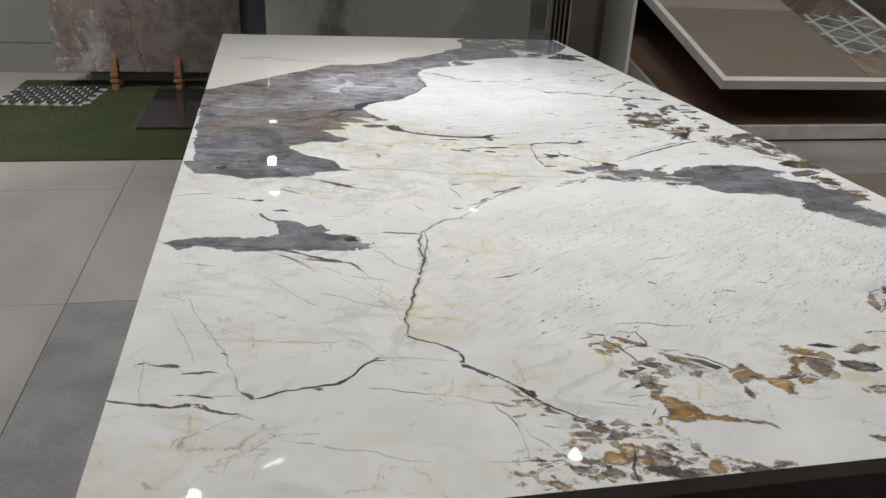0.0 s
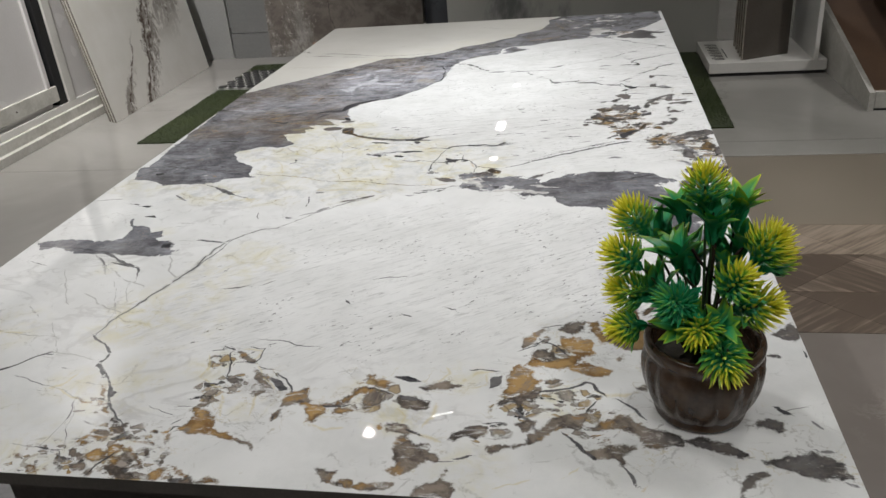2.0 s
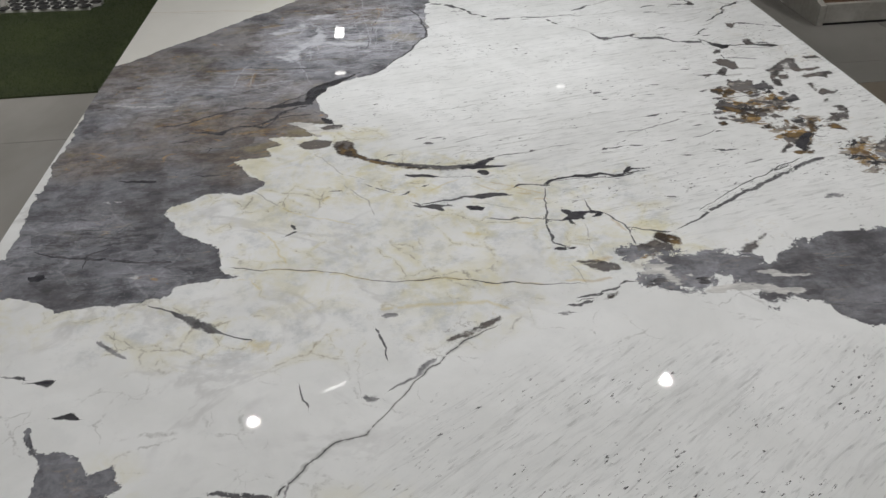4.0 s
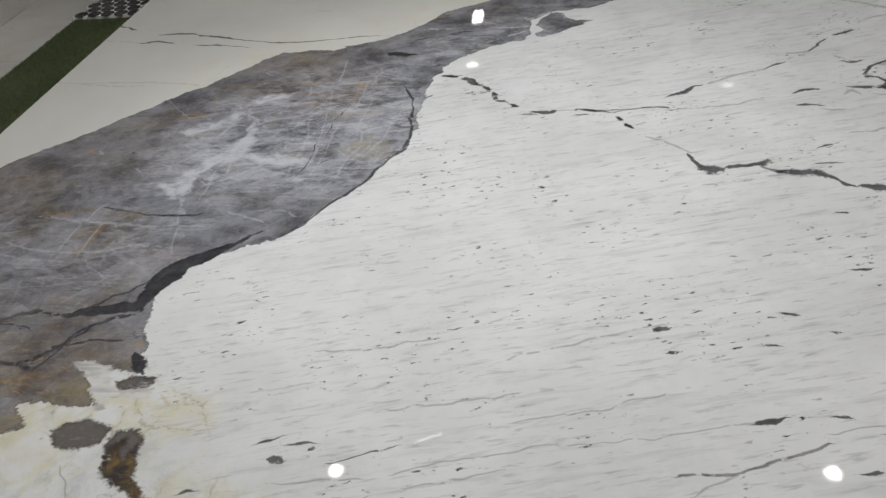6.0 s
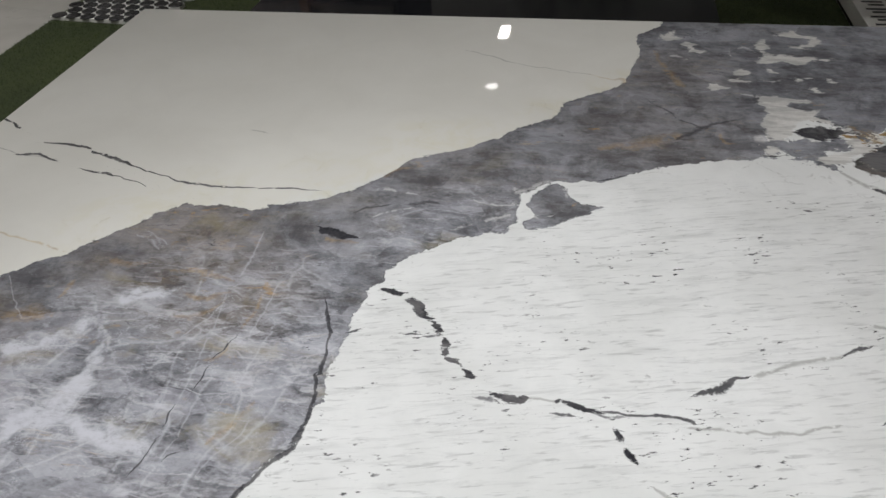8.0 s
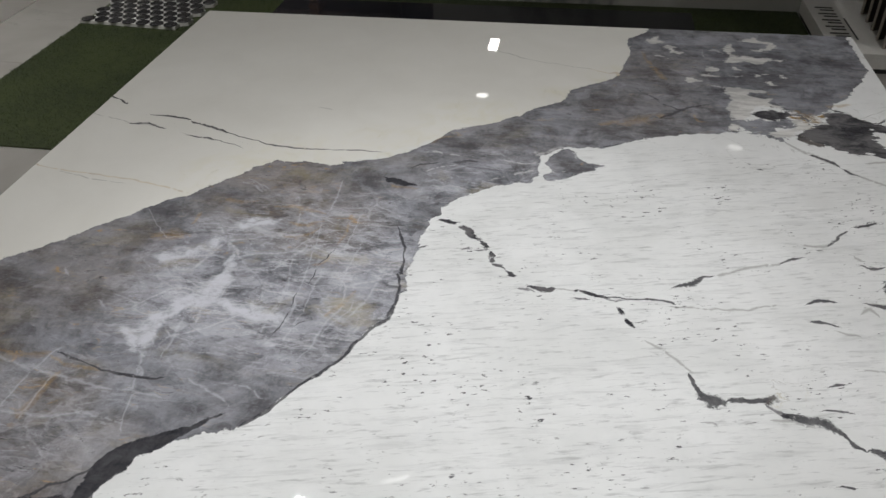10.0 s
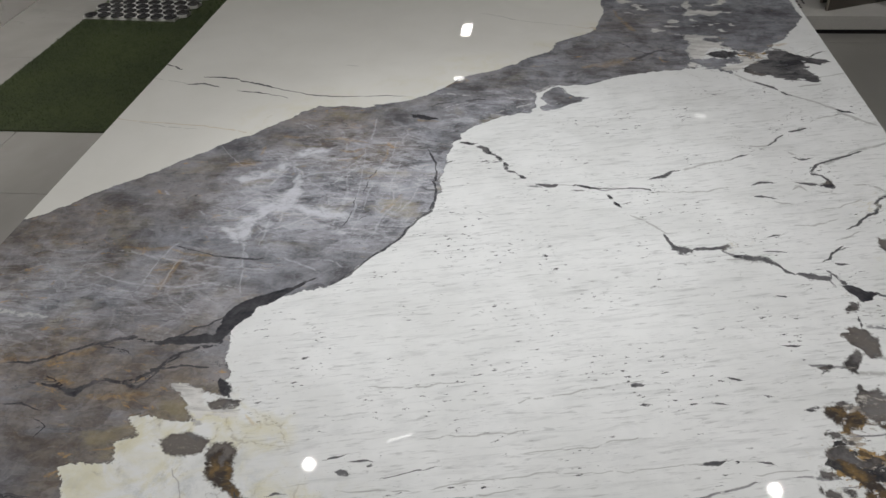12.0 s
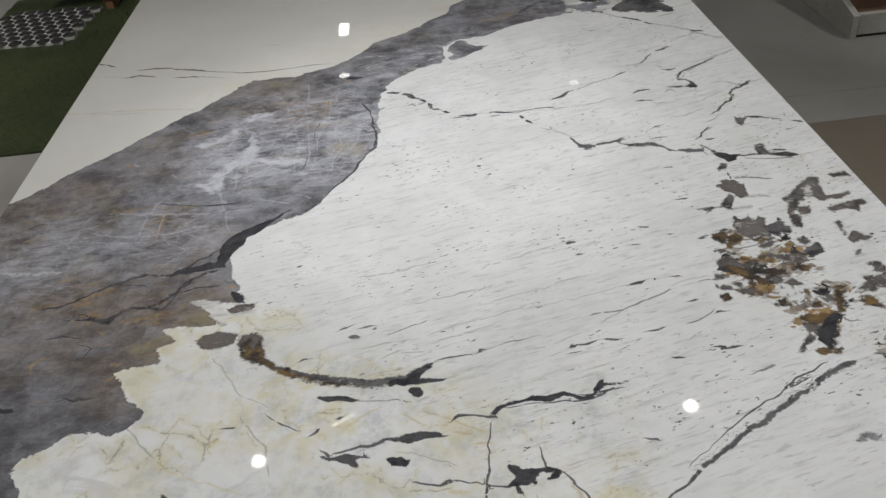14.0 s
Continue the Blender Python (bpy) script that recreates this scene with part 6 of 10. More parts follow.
blot("rag", 0.930, 2.220, 0.09, 0.5)
blot("rag", 1.400, 1.650, 0.16, 0.6)
vein("f", [(0.798, 1.422, 0.84), (0.810, 1.438, 1.8), (0.828, 1.442, 1.4), (0.859, 1.443, 1.2), (0.881, 1.449, 1.4), (0.907, 1.456, 1.1), (0.939, 1.462, 0.98), (0.971, 1.468, 0.79)])
vein("d", [(0.820, 1.441, 0.6), (0.837, 1.444, 1.5), (0.863, 1.443, 1)])
vein("d", [(0.876, 1.447, 0.6), (0.882, 1.452, 2.7), (0.888, 1.453, 0.79)])
vein("d", [(0.923, 1.460, 0.6), (0.935, 1.461, 1.1), (0.947, 1.463, 0.6)])
vein("d", [(1.004, 1.434, 0.78), (1.012, 1.436, 3.5), (1.018, 1.435, 1.1)])
vein("d", [(1.020, 1.437, 0.94), (1.029, 1.438, 1.8), (1.041, 1.441, 2), (1.050, 1.442, 1.1)])
vein("d", [(1.019, 1.427, 0.6), (1.007, 1.423, 1.1)])
vein("d", [(1.000, 1.390, 0.6), (1.006, 1.393, 1.4)])
vein("f", [(0.773, 1.462, 1.2), (0.785, 1.463, 1.4), (0.797, 1.465, 0.79)])
vein("f", [(0.741, 1.455, 0.89), (0.753, 1.461, 1.5), (0.766, 1.466, 1.3)])
vein("d", [(0.616, 1.469, 0.78), (0.624, 1.473, 2.8), (0.632, 1.473, 0.7)])
vein("d", [(0.674, 1.526, 0.78), (0.684, 1.531, 2), (0.693, 1.535, 0.78)])
vein("d", [(0.706, 1.527, 1), (0.717, 1.529, 1.8), (0.729, 1.530, 0.7)])
vein("f", [(0.700, 1.483, 0.8), (0.748, 1.487, 1.2), (0.781, 1.489, 1.2)])
vein("f", [(0.821, 1.480, 0.78), (0.870, 1.491, 1.2), (0.911, 1.503, 0.77)])
vein("f", [(0.936, 1.438, 0.79), (0.984, 1.445, 1.2), (1.033, 1.460, 1.1)])
vein("f", [(0.708, 1.648, 1.2), (0.762, 1.653, 1.5), (0.826, 1.666, 1.2)])
vein("f", [(0.905, 1.637, 1.1), (0.979, 1.660, 1.7), (1.065, 1.688, 1.1)])
vein("f", [(0.916, 1.556, 0.78), (0.994, 1.573, 1.1), (1.057, 1.593, 1.1)])
vein("f", [(0.797, 1.569, 1.2), (0.858, 1.578, 1.6), (0.919, 1.595, 1.2)])
vein("d", [(0.003, 0.240, 1.3), (0.015, 0.233, 2.8), (0.035, 0.228, 2.3), (0.055, 0.224, 2.8), (0.075, 0.214, 2.2), (0.092, 0.215, 3.9), (0.105, 0.214, 3.2), (0.122, 0.203, 3.4), (0.139, 0.194, 2.4), (0.153, 0.189, 2)])
vein("d", [(0.027, 0.319, 1), (0.033, 0.318, 1.5)])
vein("d", [(0.040, 0.314, 0.69), (0.058, 0.311, 2), (0.077, 0.308, 3.9)])
vein("f", [(0.077, 0.308, 0.92), (0.087, 0.290, 0.68)])
vein("d", [(0.087, 0.289, 1.2), (0.106, 0.288, 2.7), (0.121, 0.286, 1.8)])
vein("d", [(0.085, 0.239, 1.2), (0.103, 0.234, 2.3), (0.119, 0.230, 2.5), (0.124, 0.228, 0.93)])
vein("f", [(0.124, 0.231, 1.5), (0.141, 0.229, 1.8), (0.154, 0.226, 1.5)])
area("D", [(0.152, 0.244), (0.161, 0.236), (0.172, 0.228), (0.180, 0.218), (0.169, 0.219), (0.160, 0.227)])
area("D", [(0.246, 0.230), (0.259, 0.232), (0.269, 0.226), (0.255, 0.221)])
vein("e", [(0.130, 0.332, 1.3), (0.134, 0.327, 1.1)])
vein("f", [(0.190, 0.448, 0.89), (0.209, 0.431, 2.6), (0.229, 0.415, 1.5)])
vein("f", [(0.170, 0.115, 0.82), (0.207, 0.141, 1.1), (0.246, 0.136, 1.2)])
vein("f", [(0.084, 0.135, 1), (0.088, 0.147, 1.9), (0.106, 0.155, 1.8), (0.131, 0.166, 1.1), (0.156, 0.179, 0.89)])
vein("f", [(0.032, 0.325, 0.6), (0.038, 0.257, 0.74), (0.046, 0.220, 0.6)])
vein("g", [(0.487, 0.749, 1.2), (0.478, 0.683, 1.8), (0.461, 0.613, 2.2), (0.445, 0.563, 1.5)])
vein("g", [(0.432, 0.524, 0.76), (0.415, 0.465, 1.8), (0.403, 0.424, 0.62)])
vein("d", [(0.408, 0.745, 2.4), (0.434, 0.739, 4.1), (0.466, 0.734, 3)])
vein("f", [(0.198, 0.670, 1.5), (0.236, 0.637, 2.3), (0.259, 0.609, 3.1), (0.272, 0.585, 1.9)])
vein("d", [(0.218, 0.656, 1.5), (0.236, 0.640, 2.9), (0.251, 0.624, 1.7)])
vein("d", [(0.260, 0.635, 1.7), (0.289, 0.625, 4), (0.303, 0.619, 2.5)])
vein("f", [(0.170, 0.595, 0.99), (0.215, 0.526, 1.3), (0.265, 0.462, 1.3)])
vein("f", [(0.046, 0.468, 0.65), (0.072, 0.397, 0.95), (0.096, 0.317, 0.75)])
vein("f", [(0.273, 0.608, 2.2), (0.326, 0.562, 2.1), (0.389, 0.533, 1.6)])
vein("f", [(0.378, 0.671, 1.4), (0.409, 0.604, 2.3), (0.439, 0.573, 1.8)])
vein("f", [(0.280, 0.499, 1.5), (0.334, 0.462, 2), (0.396, 0.432, 1.6)])
blot("yel", 0.481, 0.477, 0.12, 0.55)
blot("yel", 0.556, 0.629, 0.12, 0.5)
blot("yel", 0.444, 0.387, 0.08, 0.5)
blot("yel", 0.551, 0.392, 0.1, 0.35)
blot("rag", 0.840, 2.270, 0.08, 0.5)
area("D", [(0.500, 0.210), (0.510, 0.202), (0.521, 0.193), (0.529, 0.189), (0.527, 0.180), (0.527, 0.172), (0.519, 0.180), (0.510, 0.194)])
vein("d", [(0.450, 0.269, 2.7), (0.466, 0.251, 2.2), (0.480, 0.236, 2), (0.493, 0.222, 2), (0.505, 0.203, 1.9), (0.515, 0.190, 1.8)])
vein("d", [(0.515, 0.190, 1.8), (0.522, 0.176, 1.6), (0.535, 0.159, 2.4), (0.547, 0.147, 2), (0.558, 0.134, 1.4), (0.571, 0.122, 1.5)])
vein("g", [(0.571, 0.122, 1.1), (0.584, 0.108, 1.1), (0.595, 0.097, 1.3), (0.603, 0.089, 1.1)])
vein("f", [(0.527, 0.163, 1.1), (0.541, 0.147, 1.4), (0.558, 0.132, 2.7), (0.569, 0.120, 0.68)])
vein("g", [(0.302, 0.258, 2.1), (0.316, 0.274, 3), (0.330, 0.292, 2.1), (0.339, 0.297, 1.4)])
vein("f", [(0.339, 0.297, 1.5), (0.381, 0.291, 1.5), (0.429, 0.277, 0.91)])
vein("g", [(0.325, 0.224, 0.93), (0.349, 0.217, 1.3), (0.372, 0.208, 0.93), (0.386, 0.204, 1.2)])
vein("f", [(0.386, 0.204, 1.1), (0.413, 0.198, 1), (0.438, 0.188, 0.72), (0.469, 0.171, 0.9), (0.498, 0.159, 1.4)])
vein("o", [(0.408, 0.196, 2.3), (0.420, 0.206, 2.9), (0.426, 0.222, 2.1), (0.431, 0.232, 1.3)])
vein("o", [(0.420, 0.195, 1.2), (0.448, 0.179, 1.3), (0.472, 0.169, 1.7)])
vein("g", [(0.469, 0.169, 1.1), (0.474, 0.155, 1.2), (0.480, 0.140, 0.97), (0.484, 0.123, 1.2)])
vein("f", [(0.484, 0.123, 0.78), (0.485, 0.096, 0.81), (0.483, 0.075, 0.86), (0.479, 0.061, 0.99)])
vein("f", [(0.476, 0.155, 0.6), (0.488, 0.130, 0.6), (0.500, 0.100, 0.74), (0.507, 0.082, 0.69), (0.524, 0.049, 0.6)])
vein("d", [(0.502, 0.094, 0.72), (0.508, 0.082, 0.67)])
vein("g", [(0.388, 0.186, 1.5), (0.392, 0.186, 1.5)])
vein("g", [(0.392, 0.248, 1.1), (0.399, 0.247, 1.3)])
area("O", [(0.499, 0.153), (0.503, 0.159), (0.514, 0.155), (0.512, 0.148), (0.504, 0.148)])
area("O", [(0.504, 0.172), (0.516, 0.167), (0.530, 0.154), (0.543, 0.143), (0.553, 0.132), (0.545, 0.134), (0.532, 0.141), (0.518, 0.154)])
area("O", [(0.477, 0.169), (0.490, 0.165), (0.504, 0.160), (0.500, 0.156), (0.486, 0.161)])
area("O", [(0.481, 0.210), (0.493, 0.203), (0.506, 0.190), (0.517, 0.172), (0.507, 0.180), (0.494, 0.195)])
area("K", [(0.513, 0.141), (0.520, 0.144), (0.529, 0.137), (0.523, 0.135)])
area("K", [(0.554, 0.127), (0.563, 0.129), (0.574, 0.120), (0.573, 0.113), (0.562, 0.117)])
vein("g", [(0.519, 0.115, 0.68), (0.531, 0.112, 1.3)])
area("K", [(0.567, 0.105), (0.573, 0.113), (0.583, 0.110), (0.594, 0.101), (0.602, 0.092), (0.596, 0.087), (0.587, 0.087), (0.575, 0.094)])
area("K", [(0.549, 0.095), (0.556, 0.100), (0.568, 0.099), (0.581, 0.090), (0.580, 0.083), (0.568, 0.084), (0.556, 0.087)])
area("O", [(0.549, 0.084), (0.559, 0.085), (0.572, 0.081), (0.570, 0.075), (0.557, 0.077)])
area("K", [(0.565, 0.077), (0.573, 0.081), (0.583, 0.078), (0.582, 0.071), (0.572, 0.071)])
area("O", [(0.535, 0.072), (0.544, 0.077), (0.556, 0.070), (0.550, 0.063), (0.541, 0.065)])
area("O", [(0.528, 0.069), (0.534, 0.076), (0.539, 0.083), (0.544, 0.088), (0.543, 0.079), (0.538, 0.070)])
area("K", [(0.590, 0.087), (0.603, 0.090), (0.620, 0.087), (0.630, 0.085), (0.624, 0.079), (0.608, 0.081), (0.596, 0.082)])
area("O", [(0.614, 0.079), (0.628, 0.077), (0.644, 0.074), (0.653, 0.078), (0.646, 0.070), (0.631, 0.070)])
area("K", [(0.628, 0.086), (0.641, 0.080), (0.654, 0.075), (0.670, 0.067), (0.681, 0.062), (0.670, 0.063), (0.653, 0.069), (0.639, 0.077)])
area("K", [(0.579, 0.110), (0.581, 0.120), (0.590, 0.115), (0.592, 0.106)])
vein("g", [(0.619, 0.104, 1.2), (0.624, 0.101, 1.2)])
area("K", [(0.636, 0.101), (0.640, 0.106), (0.648, 0.103), (0.647, 0.096), (0.640, 0.096)])
area("K", [(0.662, 0.087), (0.661, 0.103), (0.669, 0.101), (0.675, 0.083), (0.676, 0.069), (0.670, 0.071)])
area("O", [(0.649, 0.100), (0.655, 0.105), (0.661, 0.110), (0.664, 0.101), (0.657, 0.095)])
vein("d", [(0.662, 0.105, 1.1), (0.666, 0.114, 1.4), (0.673, 0.116, 0.99)])
vein("g", [(0.671, 0.103, 0.89), (0.684, 0.108, 0.89)])
vein("g", [(0.606, 0.158, 0.72), (0.621, 0.151, 0.91), (0.633, 0.146, 1), (0.647, 0.140, 1.3)])
vein("g", [(0.652, 0.162, 1.1), (0.664, 0.162, 1), (0.669, 0.162, 0.7)])
vein("g", [(0.661, 0.122, 1.4), (0.668, 0.130, 1.4)])
vein("d", [(0.477, 0.055, 0.93), (0.492, 0.053, 2.8), (0.507, 0.050, 1.4), (0.516, 0.049, 0.94)])
area("D", [(0.483, 0.054), (0.496, 0.052), (0.510, 0.048), (0.518, 0.046), (0.509, 0.044), (0.496, 0.047)])
area("K", [(0.527, 0.052), (0.535, 0.056), (0.547, 0.052), (0.558, 0.044), (0.555, 0.037), (0.543, 0.039), (0.534, 0.044)])
vein("f", [(0.435, 0.061, 0.96), (0.447, 0.060, 0.85), (0.463, 0.057, 0.9), (0.477, 0.055, 0.92)])
area("K", [(0.459, 0.058), (0.458, 0.067), (0.465, 0.058), (0.465, 0.054)])
vein("g", [(0.517, 0.047, 0.7), (0.527, 0.033, 1.4), (0.530, 0.023, 1.1)])
area("K", [(0.514, 0.038), (0.520, 0.043), (0.530, 0.036), (0.533, 0.026), (0.524, 0.028)])
area("K", [(0.518, 0.022), (0.526, 0.028), (0.539, 0.022), (0.548, 0.012), (0.544, 0.006), (0.531, 0.011)])
area("K", [(0.494, 0.027), (0.499, 0.029), (0.504, 0.019), (0.499, 0.018)])
area("O", [(0.488, 0.014), (0.490, 0.022), (0.501, 0.019), (0.510, 0.009), (0.506, 0.002), (0.496, 0.004)])
area("O", [(0.451, 0.038), (0.456, 0.043), (0.466, 0.036), (0.464, 0.030), (0.456, 0.030)])
area("O", [(0.512, 0.011), (0.515, 0.017), (0.524, 0.009), (0.522, 0.003)])
area("O", [(0.559, 0.042), (0.565, 0.051), (0.573, 0.055), (0.586, 0.049), (0.596, 0.039), (0.591, 0.030), (0.580, 0.028), (0.570, 0.031)])
area("O", [(0.583, 0.060), (0.588, 0.069), (0.597, 0.074), (0.608, 0.065), (0.610, 0.052), (0.606, 0.043), (0.598, 0.041), (0.587, 0.049)])
area("O", [(0.597, 0.037), (0.606, 0.043), (0.618, 0.039), (0.626, 0.029), (0.619, 0.023), (0.606, 0.026)])
vein("d", [(0.603, 0.050, 1.1), (0.599, 0.039, 1.6), (0.594, 0.028, 1.8), (0.590, 0.018, 1.3), (0.587, 0.007, 0.98)])
area("K", [(0.606, 0.018), (0.611, 0.029), (0.625, 0.029), (0.637, 0.023), (0.647, 0.014), (0.639, 0.007), (0.624, 0.007), (0.613, 0.010)])
area("K", [(0.546, 0.020), (0.553, 0.027), (0.569, 0.025), (0.579, 0.017), (0.574, 0.011), (0.564, 0.006), (0.554, 0.010)])
area("K", [(0.579, 0.007), (0.582, 0.015), (0.589, 0.018), (0.596, 0.010), (0.592, 0.004)])
area("K", [(0.633, 0.007), (0.641, 0.013), (0.651, 0.014), (0.659, 0.016), (0.669, 0.006), (0.654, 0.002), (0.641, 0.001)])
area("K", [(0.616, 0.050), (0.625, 0.048), (0.638, 0.040), (0.649, 0.028), (0.639, 0.032), (0.627, 0.040)])
area("O", [(0.618, 0.061), (0.627, 0.059), (0.643, 0.047), (0.659, 0.032), (0.674, 0.017), (0.659, 0.026), (0.641, 0.040)])
area("K", [(0.644, 0.060), (0.649, 0.063), (0.658, 0.058), (0.666, 0.047), (0.665, 0.039), (0.656, 0.045), (0.648, 0.053)])
area("O", [(0.675, 0.015), (0.679, 0.023), (0.686, 0.025), (0.696, 0.019), (0.703, 0.008), (0.694, 0.003), (0.683, 0.005)])
area("K", [(0.675, 0.037), (0.681, 0.042), (0.689, 0.036), (0.687, 0.029), (0.680, 0.031)])
area("K", [(0.677, 0.048), (0.677, 0.054), (0.684, 0.046), (0.685, 0.037)])
area("O", [(0.691, 0.031), (0.699, 0.036), (0.715, 0.028), (0.728, 0.023), (0.739, 0.017), (0.734, 0.013), (0.718, 0.020), (0.702, 0.026)])
area("K", [(0.703, 0.020), (0.714, 0.016), (0.724, 0.007), (0.716, 0.004)])
area("K", [(0.731, 0.017), (0.737, 0.019), (0.747, 0.013), (0.742, 0.007)])
area("K", [(0.754, 0.006), (0.761, 0.013), (0.773, 0.012), (0.785, 0.006), (0.775, 0.003), (0.762, 0.001)])
area("O", [(0.703, 0.012), (0.706, 0.018), (0.713, 0.008), (0.709, 0.004)])
blot("breccia", 0.580, 0.085, 0.05, 0.48)
blot("breccia", 0.565, 0.051, 0.05, 0.42)
blot("breccia", 0.621, 0.021, 0.06, 0.54)
blot("breccia", 0.530, 0.028, 0.05, 0.42)
blot("breccia", 0.491, 0.027, 0.05, 0.36)
blot("breccia", 0.649, 0.043, 0.05, 0.42)
blot("breccia", 0.660, 0.087, 0.035, 0.30)
blot("breccia", 0.489, 0.156, 0.04, 0.21)
blot("breccia", 0.520, 0.163, 0.03, 0.30)
blot("breccia", 0.707, 0.019, 0.04, 0.30)
blot("yel", 0.430, 0.209, 0.05, 0.5)
blot("yel", 0.594, 0.057, 0.04, 0.6)
blot("yel", 0.493, 0.011, 0.04, 0.7)
blot("yel", 0.511, 0.163, 0.04, 0.5)
blot("yel", 0.651, 0.271, 0.03, 0.9)
blot("yel", 0.769, 0.168, 0.02, 0.8)
blot("brown", 0.052, 1.898, 0.12, 0.7)
blot("brown", 0.198, 1.907, 0.1, 0.6)
blot("brown", 0.348, 1.864, 0.08, 0.6)
blot("brown", 0.232, 1.690, 0.1, 0.9)
blot("brown", 0.374, 1.684, 0.1, 0.9)
blot("brown", 0.170, 1.640, 0.12, 0.8)
blot("brown", 0.462, 1.629, 0.06, 0.7)
blot("brown", 0.300, 1.586, 0.12, 0.7)
blot("brown", 0.059, 1.815, 0.1, 0.5)
vein("d", [(1.062, 1.441, 1), (1.073, 1.441, 3), (1.084, 1.441, 1.2)])
vein("d", [(1.126, 1.448, 1), (1.142, 1.449, 2.8), (1.154, 1.452, 0.68)])
vein("d", [(1.126, 1.554, 0.98), (1.135, 1.556, 3), (1.143, 1.557, 1.4)])
vein("d", [(1.199, 1.561, 1.4), (1.210, 1.561, 2.4)])
vein("d", [(1.207, 1.505, 1.4), (1.217, 1.506, 2.3)])
vein("d", [(1.204, 1.403, 0.7), (1.216, 1.404, 2.8), (1.224, 1.405, 0.69)])
vein("d", [(1.148, 1.391, 1.5), (1.154, 1.390, 2.4), (1.161, 1.391, 0.6)])
vein("d", [(1.235, 1.471, 1), (1.244, 1.471, 2.3), (1.250, 1.470, 0.99)])
vein("d", [(1.226, 1.671, 1.4), (1.230, 1.671, 2)])
vein("d", [(1.187, 1.697, 1.8), (1.194, 1.696, 2)])
vein("g", [(1.056, 1.496, 1.4), (1.094, 1.500, 1.6), (1.135, 1.514, 1.5), (1.167, 1.526, 1.6), (1.186, 1.534, 0.92)])
vein("g", [(1.188, 1.457, 1.1), (1.211, 1.464, 1.5), (1.233, 1.476, 1.1)])
vein("d", [(1.007, 1.348, 1.2), (1.047, 1.348, 1.2), (1.065, 1.350, 0.6)])
area("K", [(1.347, 1.800), (1.371, 1.814), (1.389, 1.806), (1.398, 1.786), (1.395, 1.756), (1.379, 1.752), (1.371, 1.765), (1.363, 1.781)])
area("K", [(1.339, 1.739), (1.363, 1.765), (1.367, 1.755), (1.352, 1.719), (1.344, 1.724), (1.332, 1.730)])
area("K", [(1.307, 1.731), (1.321, 1.739), (1.330, 1.734), (1.317, 1.726)])
vein("g", [(1.297, 1.733, 1.9), (1.313, 1.737, 3), (1.331, 1.733, 2.2)])
area("K", [(1.346, 1.699), (1.354, 1.688), (1.372, 1.704), (1.370, 1.684), (1.385, 1.692), (1.393, 1.683), (1.386, 1.661), (1.391, 1.647), (1.380, 1.634), (1.365, 1.643), (1.347, 1.640), (1.335, 1.655), (1.335, 1.675)])
area("D", [(1.383, 1.646), (1.385, 1.665), (1.405, 1.671), (1.417, 1.682), (1.419, 1.668), (1.426, 1.657), (1.416, 1.639), (1.402, 1.642), (1.386, 1.636)])
area("K", [(1.438, 1.684), (1.450, 1.689), (1.451, 1.675), (1.444, 1.650), (1.433, 1.656)])
area("K", [(1.446, 1.735), (1.458, 1.736), (1.476, 1.758), (1.502, 1.779), (1.519, 1.791), (1.536, 1.791), (1.523, 1.760), (1.521, 1.733), (1.541, 1.734), (1.563, 1.733), (1.546, 1.718), (1.526, 1.722), (1.509, 1.712), (1.499, 1.728), (1.483, 1.728), (1.464, 1.714), (1.442, 1.680), (1.437, 1.691), (1.450, 1.717)])
area("W", [(1.494, 1.758), (1.503, 1.764), (1.509, 1.759), (1.503, 1.745), (1.494, 1.743)])
area("K", [(1.448, 1.686), (1.464, 1.703), (1.483, 1.710), (1.476, 1.687), (1.461, 1.680)])
area("K", [(1.509, 1.694), (1.534, 1.703), (1.561, 1.712), (1.580, 1.711), (1.577, 1.698), (1.561, 1.694), (1.555, 1.675), (1.544, 1.687), (1.529, 1.687), (1.511, 1.684)])
area("K", [(1.551, 1.796), (1.567, 1.800), (1.584, 1.800), (1.592, 1.783), (1.575, 1.783), (1.560, 1.786)])
area("K", [(1.503, 1.655), (1.512, 1.657), (1.505, 1.635), (1.505, 1.619), (1.497, 1.618), (1.498, 1.636)])
area("K", [(1.501, 1.611), (1.518, 1.623), (1.530, 1.614), (1.538, 1.604), (1.522, 1.597), (1.505, 1.598)])
area("K", [(1.423, 1.619), (1.433, 1.627), (1.437, 1.610), (1.430, 1.603), (1.422, 1.610)])
area("D", [(1.416, 1.587), (1.430, 1.599), (1.446, 1.606), (1.454, 1.598), (1.448, 1.581), (1.437, 1.577), (1.426, 1.562), (1.419, 1.572)])
area("O", [(1.291, 1.657), (1.305, 1.664), (1.318, 1.658), (1.318, 1.642), (1.301, 1.633), (1.291, 1.641)])
area("O", [(1.314, 1.649), (1.331, 1.653), (1.338, 1.642), (1.325, 1.628), (1.314, 1.634)])
area("K", [(1.300, 1.668), (1.319, 1.671), (1.332, 1.665), (1.323, 1.657), (1.307, 1.660)])
area("D", [(1.263, 1.650), (1.285, 1.658), (1.291, 1.654), (1.276, 1.647)])
area("O", [(1.351, 1.633), (1.369, 1.639), (1.374, 1.629), (1.360, 1.622)])
area("K", [(1.332, 1.656), (1.354, 1.639), (1.371, 1.635), (1.390, 1.632), (1.376, 1.625), (1.350, 1.630)])
area("K", [(1.356, 1.616), (1.378, 1.625), (1.391, 1.625), (1.375, 1.613), (1.361, 1.609)])
